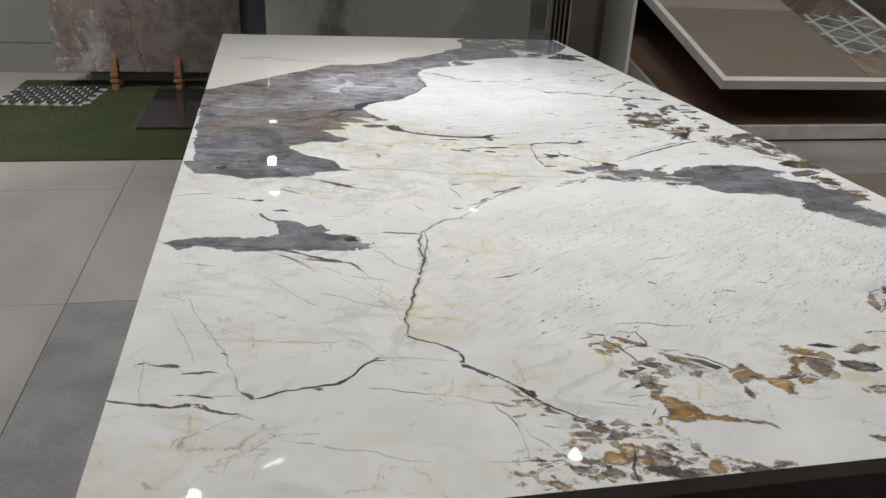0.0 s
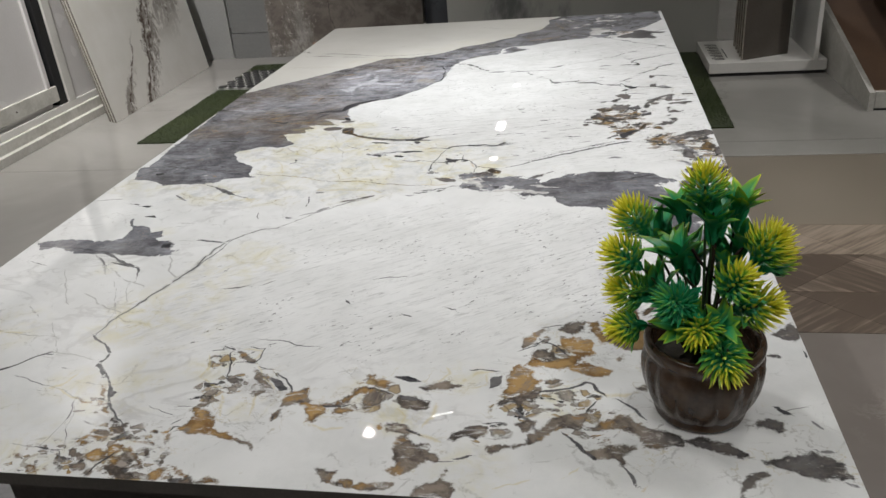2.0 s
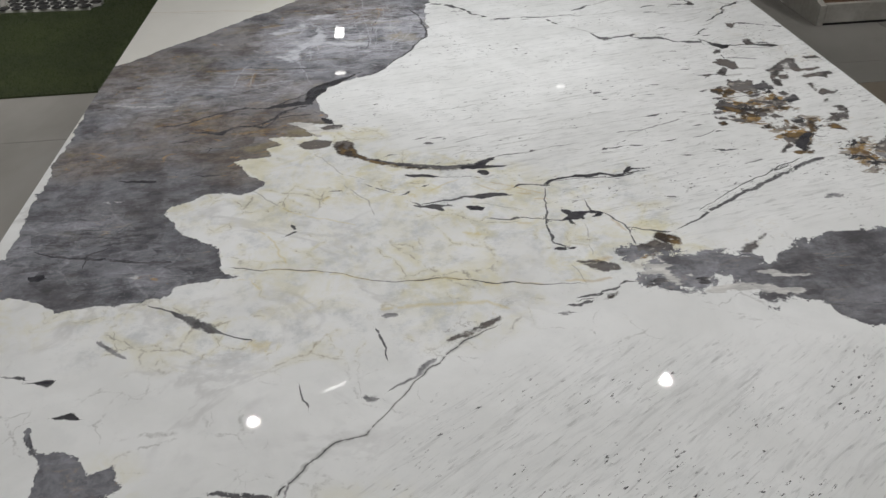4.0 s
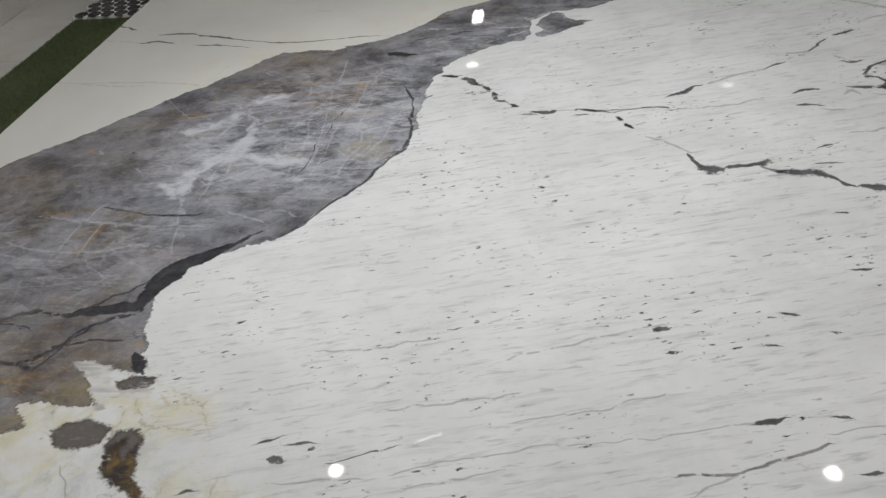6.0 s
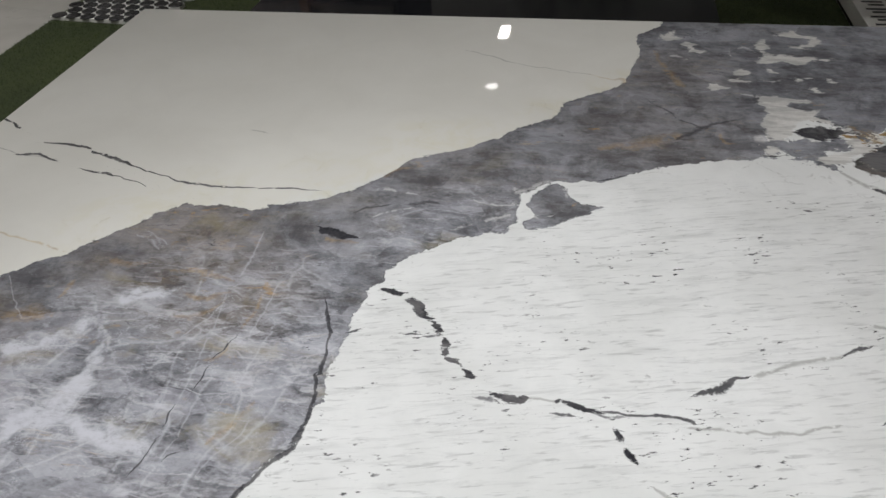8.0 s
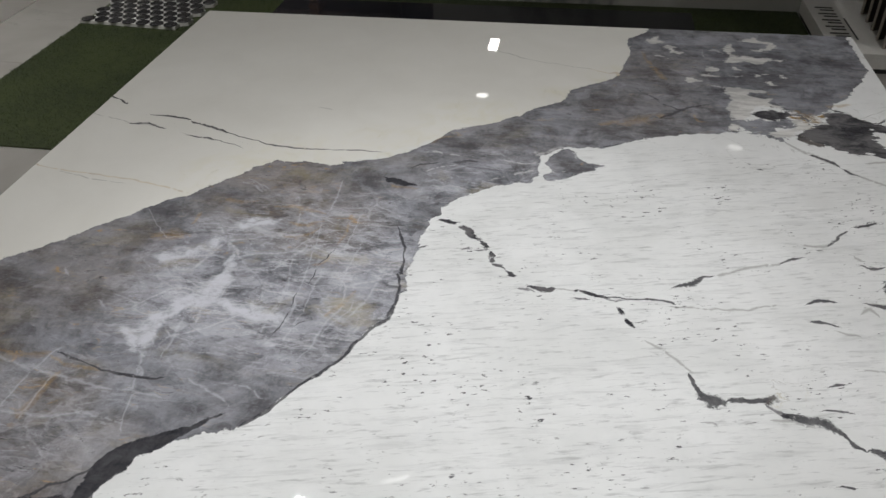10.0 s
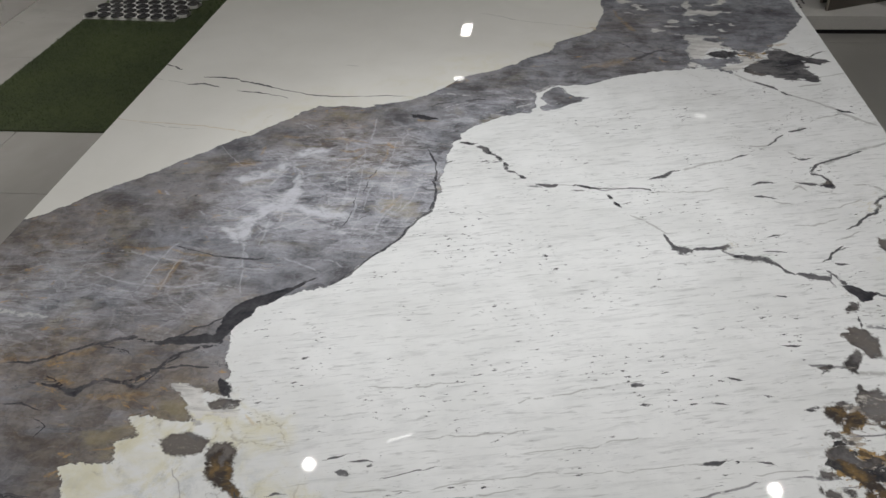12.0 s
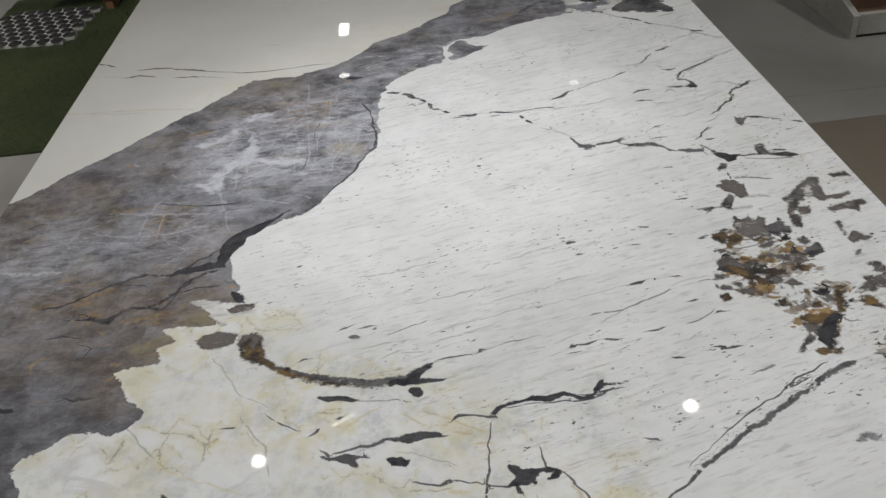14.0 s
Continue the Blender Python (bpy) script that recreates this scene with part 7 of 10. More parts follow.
area("O", [(1.309, 1.635), (1.319, 1.626), (1.313, 1.615), (1.306, 1.623)])
area("K", [(1.282, 1.618), (1.299, 1.618), (1.308, 1.613), (1.292, 1.610)])
area("K", [(1.301, 1.608), (1.314, 1.609), (1.321, 1.602), (1.307, 1.598)])
area("K", [(1.344, 1.591), (1.361, 1.597), (1.373, 1.589), (1.354, 1.581), (1.343, 1.580)])
area("K", [(1.370, 1.584), (1.388, 1.586), (1.409, 1.585), (1.413, 1.573), (1.392, 1.568), (1.377, 1.574)])
area("K", [(1.389, 1.568), (1.406, 1.574), (1.401, 1.555), (1.389, 1.557)])
area("K", [(1.279, 1.589), (1.296, 1.600), (1.306, 1.596), (1.309, 1.580), (1.320, 1.575), (1.336, 1.584), (1.336, 1.572), (1.317, 1.564), (1.301, 1.564), (1.288, 1.572), (1.279, 1.574)])
area("D", [(1.297, 1.582), (1.308, 1.583), (1.309, 1.571), (1.298, 1.571)])
area("O", [(1.284, 1.576), (1.297, 1.574), (1.309, 1.566), (1.322, 1.558), (1.322, 1.546), (1.333, 1.536), (1.340, 1.524), (1.329, 1.518), (1.321, 1.530), (1.312, 1.534), (1.300, 1.548), (1.292, 1.555)])
area("O", [(1.309, 1.595), (1.325, 1.595), (1.329, 1.585), (1.313, 1.582)])
area("O", [(1.338, 1.555), (1.359, 1.557), (1.377, 1.548), (1.370, 1.540), (1.351, 1.541), (1.340, 1.546)])
area("O", [(1.384, 1.549), (1.399, 1.555), (1.416, 1.552), (1.407, 1.539), (1.389, 1.540)])
area("O", [(1.311, 1.532), (1.316, 1.522), (1.307, 1.508), (1.306, 1.519)])
area("K", [(1.263, 1.554), (1.277, 1.557), (1.283, 1.551), (1.272, 1.544)])
area("K", [(1.260, 1.535), (1.262, 1.527), (1.279, 1.526), (1.278, 1.518), (1.263, 1.519), (1.258, 1.525)])
area("K", [(1.286, 1.512), (1.306, 1.519), (1.317, 1.512), (1.303, 1.498), (1.289, 1.501)])
area("K", [(1.284, 1.530), (1.293, 1.531), (1.292, 1.521)])
area("O", [(1.305, 1.506), (1.320, 1.508), (1.317, 1.498), (1.305, 1.495)])
area("K", [(1.339, 1.535), (1.357, 1.535), (1.364, 1.528), (1.348, 1.522)])
area("K", [(1.359, 1.520), (1.374, 1.529), (1.381, 1.514), (1.367, 1.511)])
area("O", [(1.255, 1.507), (1.267, 1.507), (1.272, 1.498), (1.259, 1.495)])
area("O", [(1.334, 1.485), (1.347, 1.491), (1.349, 1.480), (1.348, 1.467), (1.337, 1.469), (1.331, 1.475)])
area("D", [(1.339, 1.484), (1.347, 1.483), (1.341, 1.473)])
area("K", [(1.321, 1.474), (1.329, 1.478), (1.329, 1.470)])
area("O", [(1.380, 1.500), (1.386, 1.491), (1.379, 1.487)])
area("O", [(1.376, 1.465), (1.389, 1.470), (1.389, 1.460), (1.377, 1.457)])
area("O", [(1.417, 1.483), (1.434, 1.502), (1.447, 1.502), (1.435, 1.485), (1.421, 1.465), (1.411, 1.446), (1.402, 1.445), (1.409, 1.464)])
area("K", [(1.397, 1.477), (1.408, 1.482), (1.410, 1.472), (1.398, 1.466)])
area("O", [(1.346, 1.443), (1.359, 1.453), (1.372, 1.446), (1.385, 1.448), (1.393, 1.444), (1.382, 1.434), (1.368, 1.427), (1.357, 1.431), (1.347, 1.435)])
area("D", [(1.371, 1.423), (1.387, 1.443), (1.402, 1.445), (1.402, 1.436), (1.383, 1.403), (1.361, 1.375), (1.357, 1.384), (1.353, 1.394)])
area("O", [(1.404, 1.440), (1.393, 1.413), (1.378, 1.392), (1.365, 1.376), (1.376, 1.372), (1.366, 1.365), (1.357, 1.371), (1.377, 1.397), (1.394, 1.425)])
area("K", [(1.348, 1.430), (1.362, 1.430), (1.368, 1.422), (1.358, 1.405), (1.349, 1.411), (1.345, 1.419)])
area("K", [(1.320, 1.381), (1.334, 1.397), (1.349, 1.409), (1.350, 1.397), (1.336, 1.386), (1.326, 1.376)])
area("O", [(1.343, 1.376), (1.355, 1.378), (1.360, 1.368), (1.345, 1.366)])
area("O", [(1.447, 1.465), (1.461, 1.473), (1.469, 1.469), (1.473, 1.453), (1.472, 1.438), (1.462, 1.445), (1.452, 1.452)])
area("D", [(1.450, 1.452), (1.464, 1.455), (1.472, 1.448), (1.464, 1.442)])
area("K", [(1.456, 1.487), (1.473, 1.500), (1.485, 1.493), (1.476, 1.481), (1.462, 1.481)])
area("K", [(1.474, 1.511), (1.489, 1.516), (1.515, 1.520), (1.495, 1.483), (1.484, 1.490), (1.475, 1.497)])
area("K", [(1.502, 1.542), (1.513, 1.543), (1.519, 1.527), (1.514, 1.517), (1.504, 1.525)])
area("K", [(1.497, 1.575), (1.505, 1.579), (1.500, 1.565), (1.492, 1.561)])
area("K", [(1.421, 1.470), (1.426, 1.461), (1.417, 1.453)])
vein("g", [(1.236, 1.542, 1.1), (1.264, 1.546, 2.6), (1.282, 1.548, 1.8)])
vein("g", [(1.316, 1.615, 1.5), (1.346, 1.618, 1.4), (1.367, 1.624, 1.6)])
vein("g", [(1.286, 1.533, 0.87), (1.314, 1.539, 1.4), (1.342, 1.543, 1.5)])
vein("g", [(1.381, 1.500, 1), (1.402, 1.499, 1.4), (1.423, 1.498, 1)])
vein("g", [(1.404, 1.433, 1.4), (1.412, 1.424, 1.8), (1.424, 1.422, 1.2)])
vein("g", [(1.372, 1.560, 1.4), (1.396, 1.564, 2.4), (1.426, 1.562, 1.8)])
vein("g", [(1.238, 1.347, 0.95), (1.256, 1.353, 1.9), (1.275, 1.360, 2.3)])
vein("f", [(1.388, 1.750, 3), (1.413, 1.749, 5), (1.425, 1.743, 3.1)])
vein("f", [(1.357, 1.721, 4.4), (1.387, 1.722, 4.7), (1.397, 1.710, 3.5)])
blot("breccia", 1.309, 1.571, 0.057, 0.88)
blot("breccia", 1.363, 1.661, 0.046, 0.73)
blot("breccia", 1.379, 1.588, 0.069, 0.78)
blot("breccia", 1.367, 1.442, 0.057, 0.88)
blot("breccia", 1.420, 1.483, 0.046, 0.78)
blot("breccia", 1.327, 1.526, 0.057, 0.83)
blot("breccia", 1.322, 1.629, 0.046, 0.78)
area("D", [(0.748, 1.405), (0.769, 1.412), (0.786, 1.426), (0.799, 1.432), (0.811, 1.428), (0.795, 1.415), (0.785, 1.401), (0.764, 1.394)])
blot("yel", 0.514, 1.560, 0.05, 0.8)
blot("yel", 0.498, 1.489, 0.06, 0.7)
blot("yel", 0.645, 1.399, 0.05, 1)
blot("yel", 0.747, 1.353, 0.06, 1)
blot("yel", 0.693, 1.351, 0.05, 0.8)
blot("yel", 0.613, 1.415, 0.04, 0.9)
blot("yel", 0.368, 1.475, 0.05, 0.8)
blot("yel", 0.503, 1.350, 0.05, 0.9)
blot("yel", 0.272, 1.342, 0.04, 0.8)
blot("yel", 0.529, 1.584, 0.04, 0.8)
area("K", [(0.495, 1.601), (0.504, 1.615), (0.522, 1.618), (0.541, 1.609), (0.533, 1.597), (0.514, 1.592)])
area("K", [(0.450, 1.538), (0.463, 1.551), (0.489, 1.554), (0.512, 1.548), (0.512, 1.528), (0.491, 1.517), (0.468, 1.520)])
area("D", [(0.335, 1.717), (0.377, 1.721), (0.414, 1.732), (0.457, 1.735), (0.455, 1.776), (0.465, 1.799), (0.491, 1.824), (0.530, 1.849), (0.580, 1.880), (0.509, 1.803), (0.482, 1.755), (0.471, 1.718), (0.437, 1.714), (0.380, 1.710)])
vein("d", [(0.176, 1.658, 1.6), (0.211, 1.663, 2.8), (0.244, 1.680, 2.2), (0.268, 1.697, 3.1), (0.289, 1.706, 2.5), (0.311, 1.716, 3.2), (0.339, 1.719, 4.6)])
vein("d", [(0.289, 1.706, 1.3), (0.315, 1.699, 1.1), (0.344, 1.689, 0.99)])
vein("d", [(0.378, 1.716, 2.2), (0.405, 1.727, 2.2), (0.422, 1.746, 2.1), (0.442, 1.754, 1.5), (0.459, 1.775, 1.3)])
vein("d", [(0.231, 1.622, 1.3), (0.261, 1.619, 2.8), (0.286, 1.612, 3.2), (0.304, 1.611, 3.3), (0.310, 1.621, 3.4), (0.322, 1.629, 2.5)])
area("D", [(0.271, 1.616), (0.298, 1.618), (0.308, 1.627), (0.313, 1.613), (0.305, 1.605), (0.287, 1.609)])
vein("d", [(0.317, 1.631, 1.6), (0.337, 1.636, 2.4), (0.360, 1.633, 2.1), (0.375, 1.638, 2.9), (0.387, 1.653, 3.5), (0.400, 1.665, 2.3), (0.412, 1.689, 2.4), (0.425, 1.696, 2.5), (0.449, 1.710, 2.8), (0.464, 1.713, 1.6)])
vein("d", [(0.360, 1.632, 1.4), (0.382, 1.625, 3.1), (0.391, 1.635, 1.4), (0.399, 1.659, 1.5)])
vein("d", [(0.389, 1.661, 1.5), (0.409, 1.663, 1.9), (0.429, 1.671, 1.9), (0.451, 1.670, 1.5), (0.470, 1.670, 1.2)])
vein("d", [(0.401, 1.647, 0.86), (0.405, 1.668, 0.88), (0.421, 1.690, 1.1)])
vein("d", [(0.227, 1.641, 1), (0.258, 1.630, 1.1), (0.284, 1.617, 0.72)])
vein("g", [(0.270, 1.444, 1), (0.294, 1.445, 1.4), (0.319, 1.443, 1)])
vein("o", [(0.165, 1.663, 4.7), (0.200, 1.668, 4.9), (0.245, 1.674, 5.1), (0.288, 1.693, 4.7)])
vein("o", [(0.323, 1.605, 3.2), (0.363, 1.610, 4.6), (0.399, 1.612, 4.6)])
vein("o", [(0.248, 1.632, 4.2), (0.287, 1.625, 3)])
vein("d", [(0.213, 1.585, 1.2), (0.235, 1.586, 1.4), (0.264, 1.576, 0.63)])
vein("d", [(0.269, 1.560, 0.61), (0.289, 1.549, 0.69), (0.285, 1.535, 0.87)])
area("W", [(0.436, 1.633), (0.449, 1.636), (0.464, 1.631), (0.484, 1.624), (0.489, 1.612), (0.501, 1.594), (0.519, 1.596), (0.539, 1.593), (0.537, 1.580), (0.511, 1.584), (0.498, 1.581), (0.492, 1.567), (0.477, 1.577), (0.465, 1.595), (0.449, 1.614)])
blot("yel", 0.512, 1.580, 0.05, 1)
blot("yel", 0.482, 1.540, 0.04, 1)
blot("yel", 0.535, 1.531, 0.04, 0.8)
blot("yel", 0.449, 1.485, 0.06, 0.7)
vein("d", [(1.111, 1.216, 0.88), (1.139, 1.234, 0.6), (1.181, 1.261, 1.2), (1.224, 1.289, 1.3), (1.268, 1.314, 1.1), (1.308, 1.331, 0.95)])
vein("d", [(1.270, 1.318, 0.9), (1.301, 1.337, 1.6), (1.342, 1.354, 1.2)])
area("K", [(1.125, 1.097), (1.144, 1.113), (1.167, 1.129), (1.182, 1.138), (1.152, 1.103), (1.136, 1.091)])
vein("d", [(0.855, 1.007, 1.9), (0.870, 1.008, 2.6), (0.883, 1.013, 1.9)])
vein("d", [(0.871, 1.020, 1.5), (0.888, 1.025, 3.3), (0.900, 1.027, 1.4)])
vein("d", [(0.902, 1.031, 1.3), (0.919, 1.036, 3.1), (0.931, 1.038, 1.4)])
vein("d", [(0.933, 1.042, 1.5), (0.945, 1.047, 2.2), (0.953, 1.047, 1)])
area("K", [(0.897, 1.018), (0.911, 1.025), (0.924, 1.029), (0.915, 1.017), (0.903, 1.013)])
area("W", [(1.133, 1.044), (1.156, 1.044), (1.179, 1.030), (1.202, 1.030), (1.197, 1.023), (1.168, 1.025), (1.146, 1.034)])
area("W", [(1.045, 1.014), (1.065, 1.023), (1.102, 1.020), (1.138, 1.015), (1.160, 1.001), (1.181, 0.999), (1.175, 0.991), (1.142, 0.996), (1.118, 1.008), (1.088, 1.010), (1.064, 1.008)])
area("W", [(0.970, 1.065), (0.988, 1.070), (1.007, 1.061), (0.997, 1.057), (0.975, 1.057)])
area("W", [(1.027, 1.053), (1.043, 1.054), (1.035, 1.046)])
blot("rag", 0.985, 1.098, 0.06, 0.9)
blot("rag", 1.024, 1.019, 0.06, 0.9)
blot("rag", 1.096, 1.009, 0.07, 0.9)
blot("rag", 1.114, 1.109, 0.06, 0.8)
blot("rag", 1.121, 0.987, 0.06, 0.9)
blot("rag", 1.027, 1.102, 0.05, 0.8)
blot("rag", 1.202, 1.090, 0.06, 0.9)
blot("rag", 0.992, 1.031, 0.05, 0.9)
area("K", [(0.945, 1.117), (0.969, 1.125), (0.998, 1.134), (1.015, 1.141), (1.032, 1.127), (1.032, 1.111), (1.004, 1.104), (0.978, 1.100), (0.962, 1.108)])
area("O", [(1.017, 1.155), (1.033, 1.156), (1.045, 1.143), (1.046, 1.126), (1.032, 1.127), (1.021, 1.140)])
blot("yel", 0.711, 1.356, 0.06, 1)
blot("yel", 0.773, 1.350, 0.05, 0.9)
blot("yel", 0.816, 1.307, 0.05, 0.9)
blot("yel", 0.754, 1.201, 0.03, 1)
blot("yel", 0.863, 1.205, 0.04, 0.8)
blot("yel", 1.028, 1.155, 0.05, 1)
blot("yel", 1.004, 1.174, 0.04, 0.9)
blot("yel", 0.721, 1.237, 0.03, 0.7)
blot("yel", 0.847, 1.292, 0.04, 0.8)
area("K", [(0.886, 1.107), (0.909, 1.107), (0.937, 1.096), (0.946, 1.075), (0.919, 1.073), (0.900, 1.084)])
vein("e", [(0.179, 0.221, 1.6), (0.192, 0.227, 2.8), (0.209, 0.233, 2), (0.230, 0.233, 2), (0.251, 0.233, 3), (0.273, 0.237, 2.6), (0.288, 0.243, 2.7), (0.300, 0.256, 1.9), (0.318, 0.278, 1.8), (0.331, 0.291, 1.9), (0.346, 0.290, 1.2)])
vein("f", [(0.153, 0.189, 2.2), (0.179, 0.170, 2.1), (0.195, 0.148, 1.7), (0.206, 0.131, 2.2), (0.220, 0.126, 1.3)])
vein("f", [(0.230, 0.122, 1.8), (0.245, 0.116, 2.7), (0.263, 0.108, 1.7), (0.294, 0.098, 1.3), (0.324, 0.085, 1.3), (0.366, 0.069, 1.3)])
area("D", [(0.246, 0.230), (0.259, 0.232), (0.269, 0.226), (0.255, 0.221)])
area("K", [(0.681, 0.953), (0.702, 0.968), (0.726, 0.982), (0.747, 0.994), (0.756, 0.998), (0.750, 0.988), (0.727, 0.972), (0.702, 0.956), (0.684, 0.947)])
vein("d", [(1.056, 1.163, 0.68), (1.074, 1.174, 1.3), (1.118, 1.205, 2.8), (1.164, 1.232, 3.9), (1.220, 1.265, 2.9), (1.280, 1.301, 4.2), (1.331, 1.328, 4.9), (1.359, 1.340, 5.4), (1.380, 1.349, 3.5)])
area("O", [(0.547, 1.517), (0.555, 1.528), (0.564, 1.508), (0.573, 1.477), (0.597, 1.456), (0.635, 1.440), (0.676, 1.425), (0.710, 1.412), (0.677, 1.412), (0.628, 1.428), (0.588, 1.446), (0.564, 1.467), (0.550, 1.488)])
area("K", [(1.488, 1.372), (1.543, 1.420), (1.587, 1.431), (1.618, 1.405), (1.559, 1.370), (1.500, 1.347)])
area("K", [(1.580, 1.275), (1.638, 1.307), (1.668, 1.272), (1.672, 1.227), (1.620, 1.229), (1.585, 1.241)])
area("O", [(1.571, 1.345), (1.593, 1.309), (1.583, 1.252), (1.554, 1.276)])
area("O", [(1.495, 1.130), (1.555, 1.158), (1.582, 1.136), (1.573, 1.087), (1.517, 1.090)])
area("K", [(1.488, 1.058), (1.551, 1.079), (1.563, 1.050), (1.513, 1.025), (1.475, 1.027)])
area("O", [(1.528, 1.024), (1.556, 0.996), (1.549, 0.944), (1.516, 0.963)])
area("K", [(1.476, 0.908), (1.531, 0.920), (1.546, 0.879), (1.498, 0.866), (1.468, 0.876)])
area("O", [(1.523, 0.888), (1.554, 0.870), (1.552, 0.839), (1.516, 0.850)])
area("K", [(1.511, 1.277), (1.532, 1.254), (1.535, 1.205), (1.503, 1.223)])
vein("f", [(1.483, 1.318, 9.8), (1.508, 1.244, 11), (1.568, 1.178, 12)])
vein("g", [(1.483, 1.348, 8.5), (1.508, 1.300, 9.5), (1.542, 1.243, 7.8)])
vein("g", [(1.492, 1.191, 5.6), (1.532, 1.149, 9.3), (1.554, 1.108, 5.2)])
vein("f", [(1.394, 1.087, 5.1), (1.326, 1.054, 4), (1.262, 1.022, 3.8)])
vein("d", [(1.430, 1.104, 2.5), (1.373, 1.079, 3.8), (1.311, 1.054, 3.2)])
blot("rag", 1.247, 1.049, 0.06, 1)
blot("rag", 1.319, 0.918, 0.06, 1)
blot("rag", 1.332, 0.786, 0.06, 1)
blot("rag", 1.402, 0.730, 0.06, 1)
blot("rag", 1.456, 0.692, 0.06, 1)
blot("rag", 1.348, 1.089, 0.06, 1)
blot("rag", 1.477, 0.868, 0.06, 1)
blot("rag", 1.473, 1.036, 0.05, 1)
blot("breccia", 1.576, 1.242, 0.05, 1)
blot("breccia", 1.600, 1.125, 0.06, 1)
blot("breccia", 1.534, 0.904, 0.06, 1)
blot("breccia", 1.553, 1.346, 0.05, 0.9)
blot("breccia", 1.534, 0.988, 0.05, 0.9)
vein("d", [(1.137, 2.020, 2.3), (1.140, 2.004, 2.9), (1.145, 1.987, 5.6), (1.159, 1.982, 9.9), (1.172, 1.983, 4.7)])
vein("d", [(1.181, 1.988, 3.5), (1.202, 1.990, 3.4), (1.223, 1.995, 3.3)])
area("K", [(1.212, 1.992), (1.226, 2.000), (1.241, 2.003), (1.241, 1.993), (1.224, 1.989)])
vein("g", [(1.223, 1.985, 2.4), (1.234, 1.977, 3.5), (1.246, 1.970, 3.1)])
vein("d", [(1.243, 1.971, 3.7), (1.263, 1.969, 5.6), (1.282, 1.966, 7.8), (1.295, 1.958, 5.3), (1.302, 1.946, 2.2), (1.309, 1.935, 3.8), (1.315, 1.931, 1.8)])
vein("f", [(1.226, 1.962, 2.1), (1.247, 1.965, 3.2), (1.266, 1.960, 2.9)])
vein("d", [(1.324, 1.931, 3.3), (1.341, 1.926, 6.6), (1.364, 1.921, 5.7), (1.371, 1.922, 1.7)])
vein("d", [(1.373, 1.938, 2.6), (1.381, 1.925, 3.1), (1.387, 1.909, 4.1)])
vein("g", [(1.368, 1.917, 1.8), (1.373, 1.906, 1.3)])
area("D", [(1.380, 1.904), (1.399, 1.908), (1.411, 1.894), (1.433, 1.892), (1.416, 1.873), (1.401, 1.867), (1.394, 1.881), (1.384, 1.892)])
vein("d", [(1.431, 1.891, 3.3), (1.468, 1.888, 2.3), (1.494, 1.882, 4.4), (1.514, 1.874, 5.8), (1.531, 1.869, 2.8)])
area("K", [(1.466, 1.907), (1.477, 1.924), (1.485, 1.920), (1.481, 1.899), (1.483, 1.889), (1.465, 1.890)])
vein("d", [(1.498, 1.895, 2.5), (1.514, 1.892, 2.8)])
area("K", [(1.497, 1.885), (1.514, 1.885), (1.532, 1.871), (1.516, 1.867), (1.500, 1.874)])
area("K", [(1.370, 1.850), (1.385, 1.865), (1.394, 1.861), (1.388, 1.849), (1.373, 1.843)])
vein("d", [(1.384, 1.830, 2), (1.384, 1.817, 2)])
vein("g", [(1.395, 1.814, 3.1), (1.422, 1.809, 3.8), (1.450, 1.801, 2.5)])
vein("g", [(1.441, 1.878, 1.6), (1.470, 1.868, 1.9), (1.515, 1.864, 2.9)])
vein("d", [(1.371, 1.963, 1.8), (1.383, 1.970, 2.7), (1.391, 1.986, 2.1), (1.402, 1.999, 2), (1.411, 2.006, 0.95)])
vein("g", [(1.401, 1.995, 1.8), (1.418, 2.003, 1.4)])
vein("d", [(1.392, 1.957, 3), (1.403, 1.959, 2.2)])
vein("d", [(1.421, 2.238, 2), (1.438, 2.259, 3.7), (1.460, 2.274, 2.1), (1.494, 2.294, 2.9), (1.529, 2.311, 2)])
vein("d", [(1.424, 2.228, 3.2), (1.437, 2.222, 2.8), (1.441, 2.205, 2.3)])
vein("d", [(1.390, 2.197, 2.2), (1.414, 2.191, 4.8), (1.442, 2.186, 6.1)])
vein("d", [(1.501, 2.135, 2.4), (1.524, 2.156, 3.2), (1.547, 2.169, 4.5), (1.563, 2.184, 2)])
vein("d", [(1.508, 2.130, 1.8), (1.493, 2.110, 3), (1.473, 2.088, 2.3), (1.452, 2.067, 1.9), (1.437, 2.059, 1.5)])
area("K", [(1.476, 2.034), (1.487, 2.028), (1.499, 2.032), (1.487, 2.012), (1.477, 1.999), (1.474, 2.017)])
vein("d", [(1.498, 2.033, 2), (1.509, 2.028, 4.9), (1.524, 2.025, 3.3)])
vein("g", [(1.523, 2.023, 3.2), (1.542, 2.012, 4), (1.557, 2.005, 2.7)])
vein("d", [(1.581, 1.997, 2.5), (1.592, 1.989, 4.4)])
area("K", [(0.517, 1.527), (0.525, 1.543), (0.547, 1.547), (0.558, 1.530), (0.564, 1.500), (0.563, 1.483), (0.548, 1.481), (0.529, 1.496)])


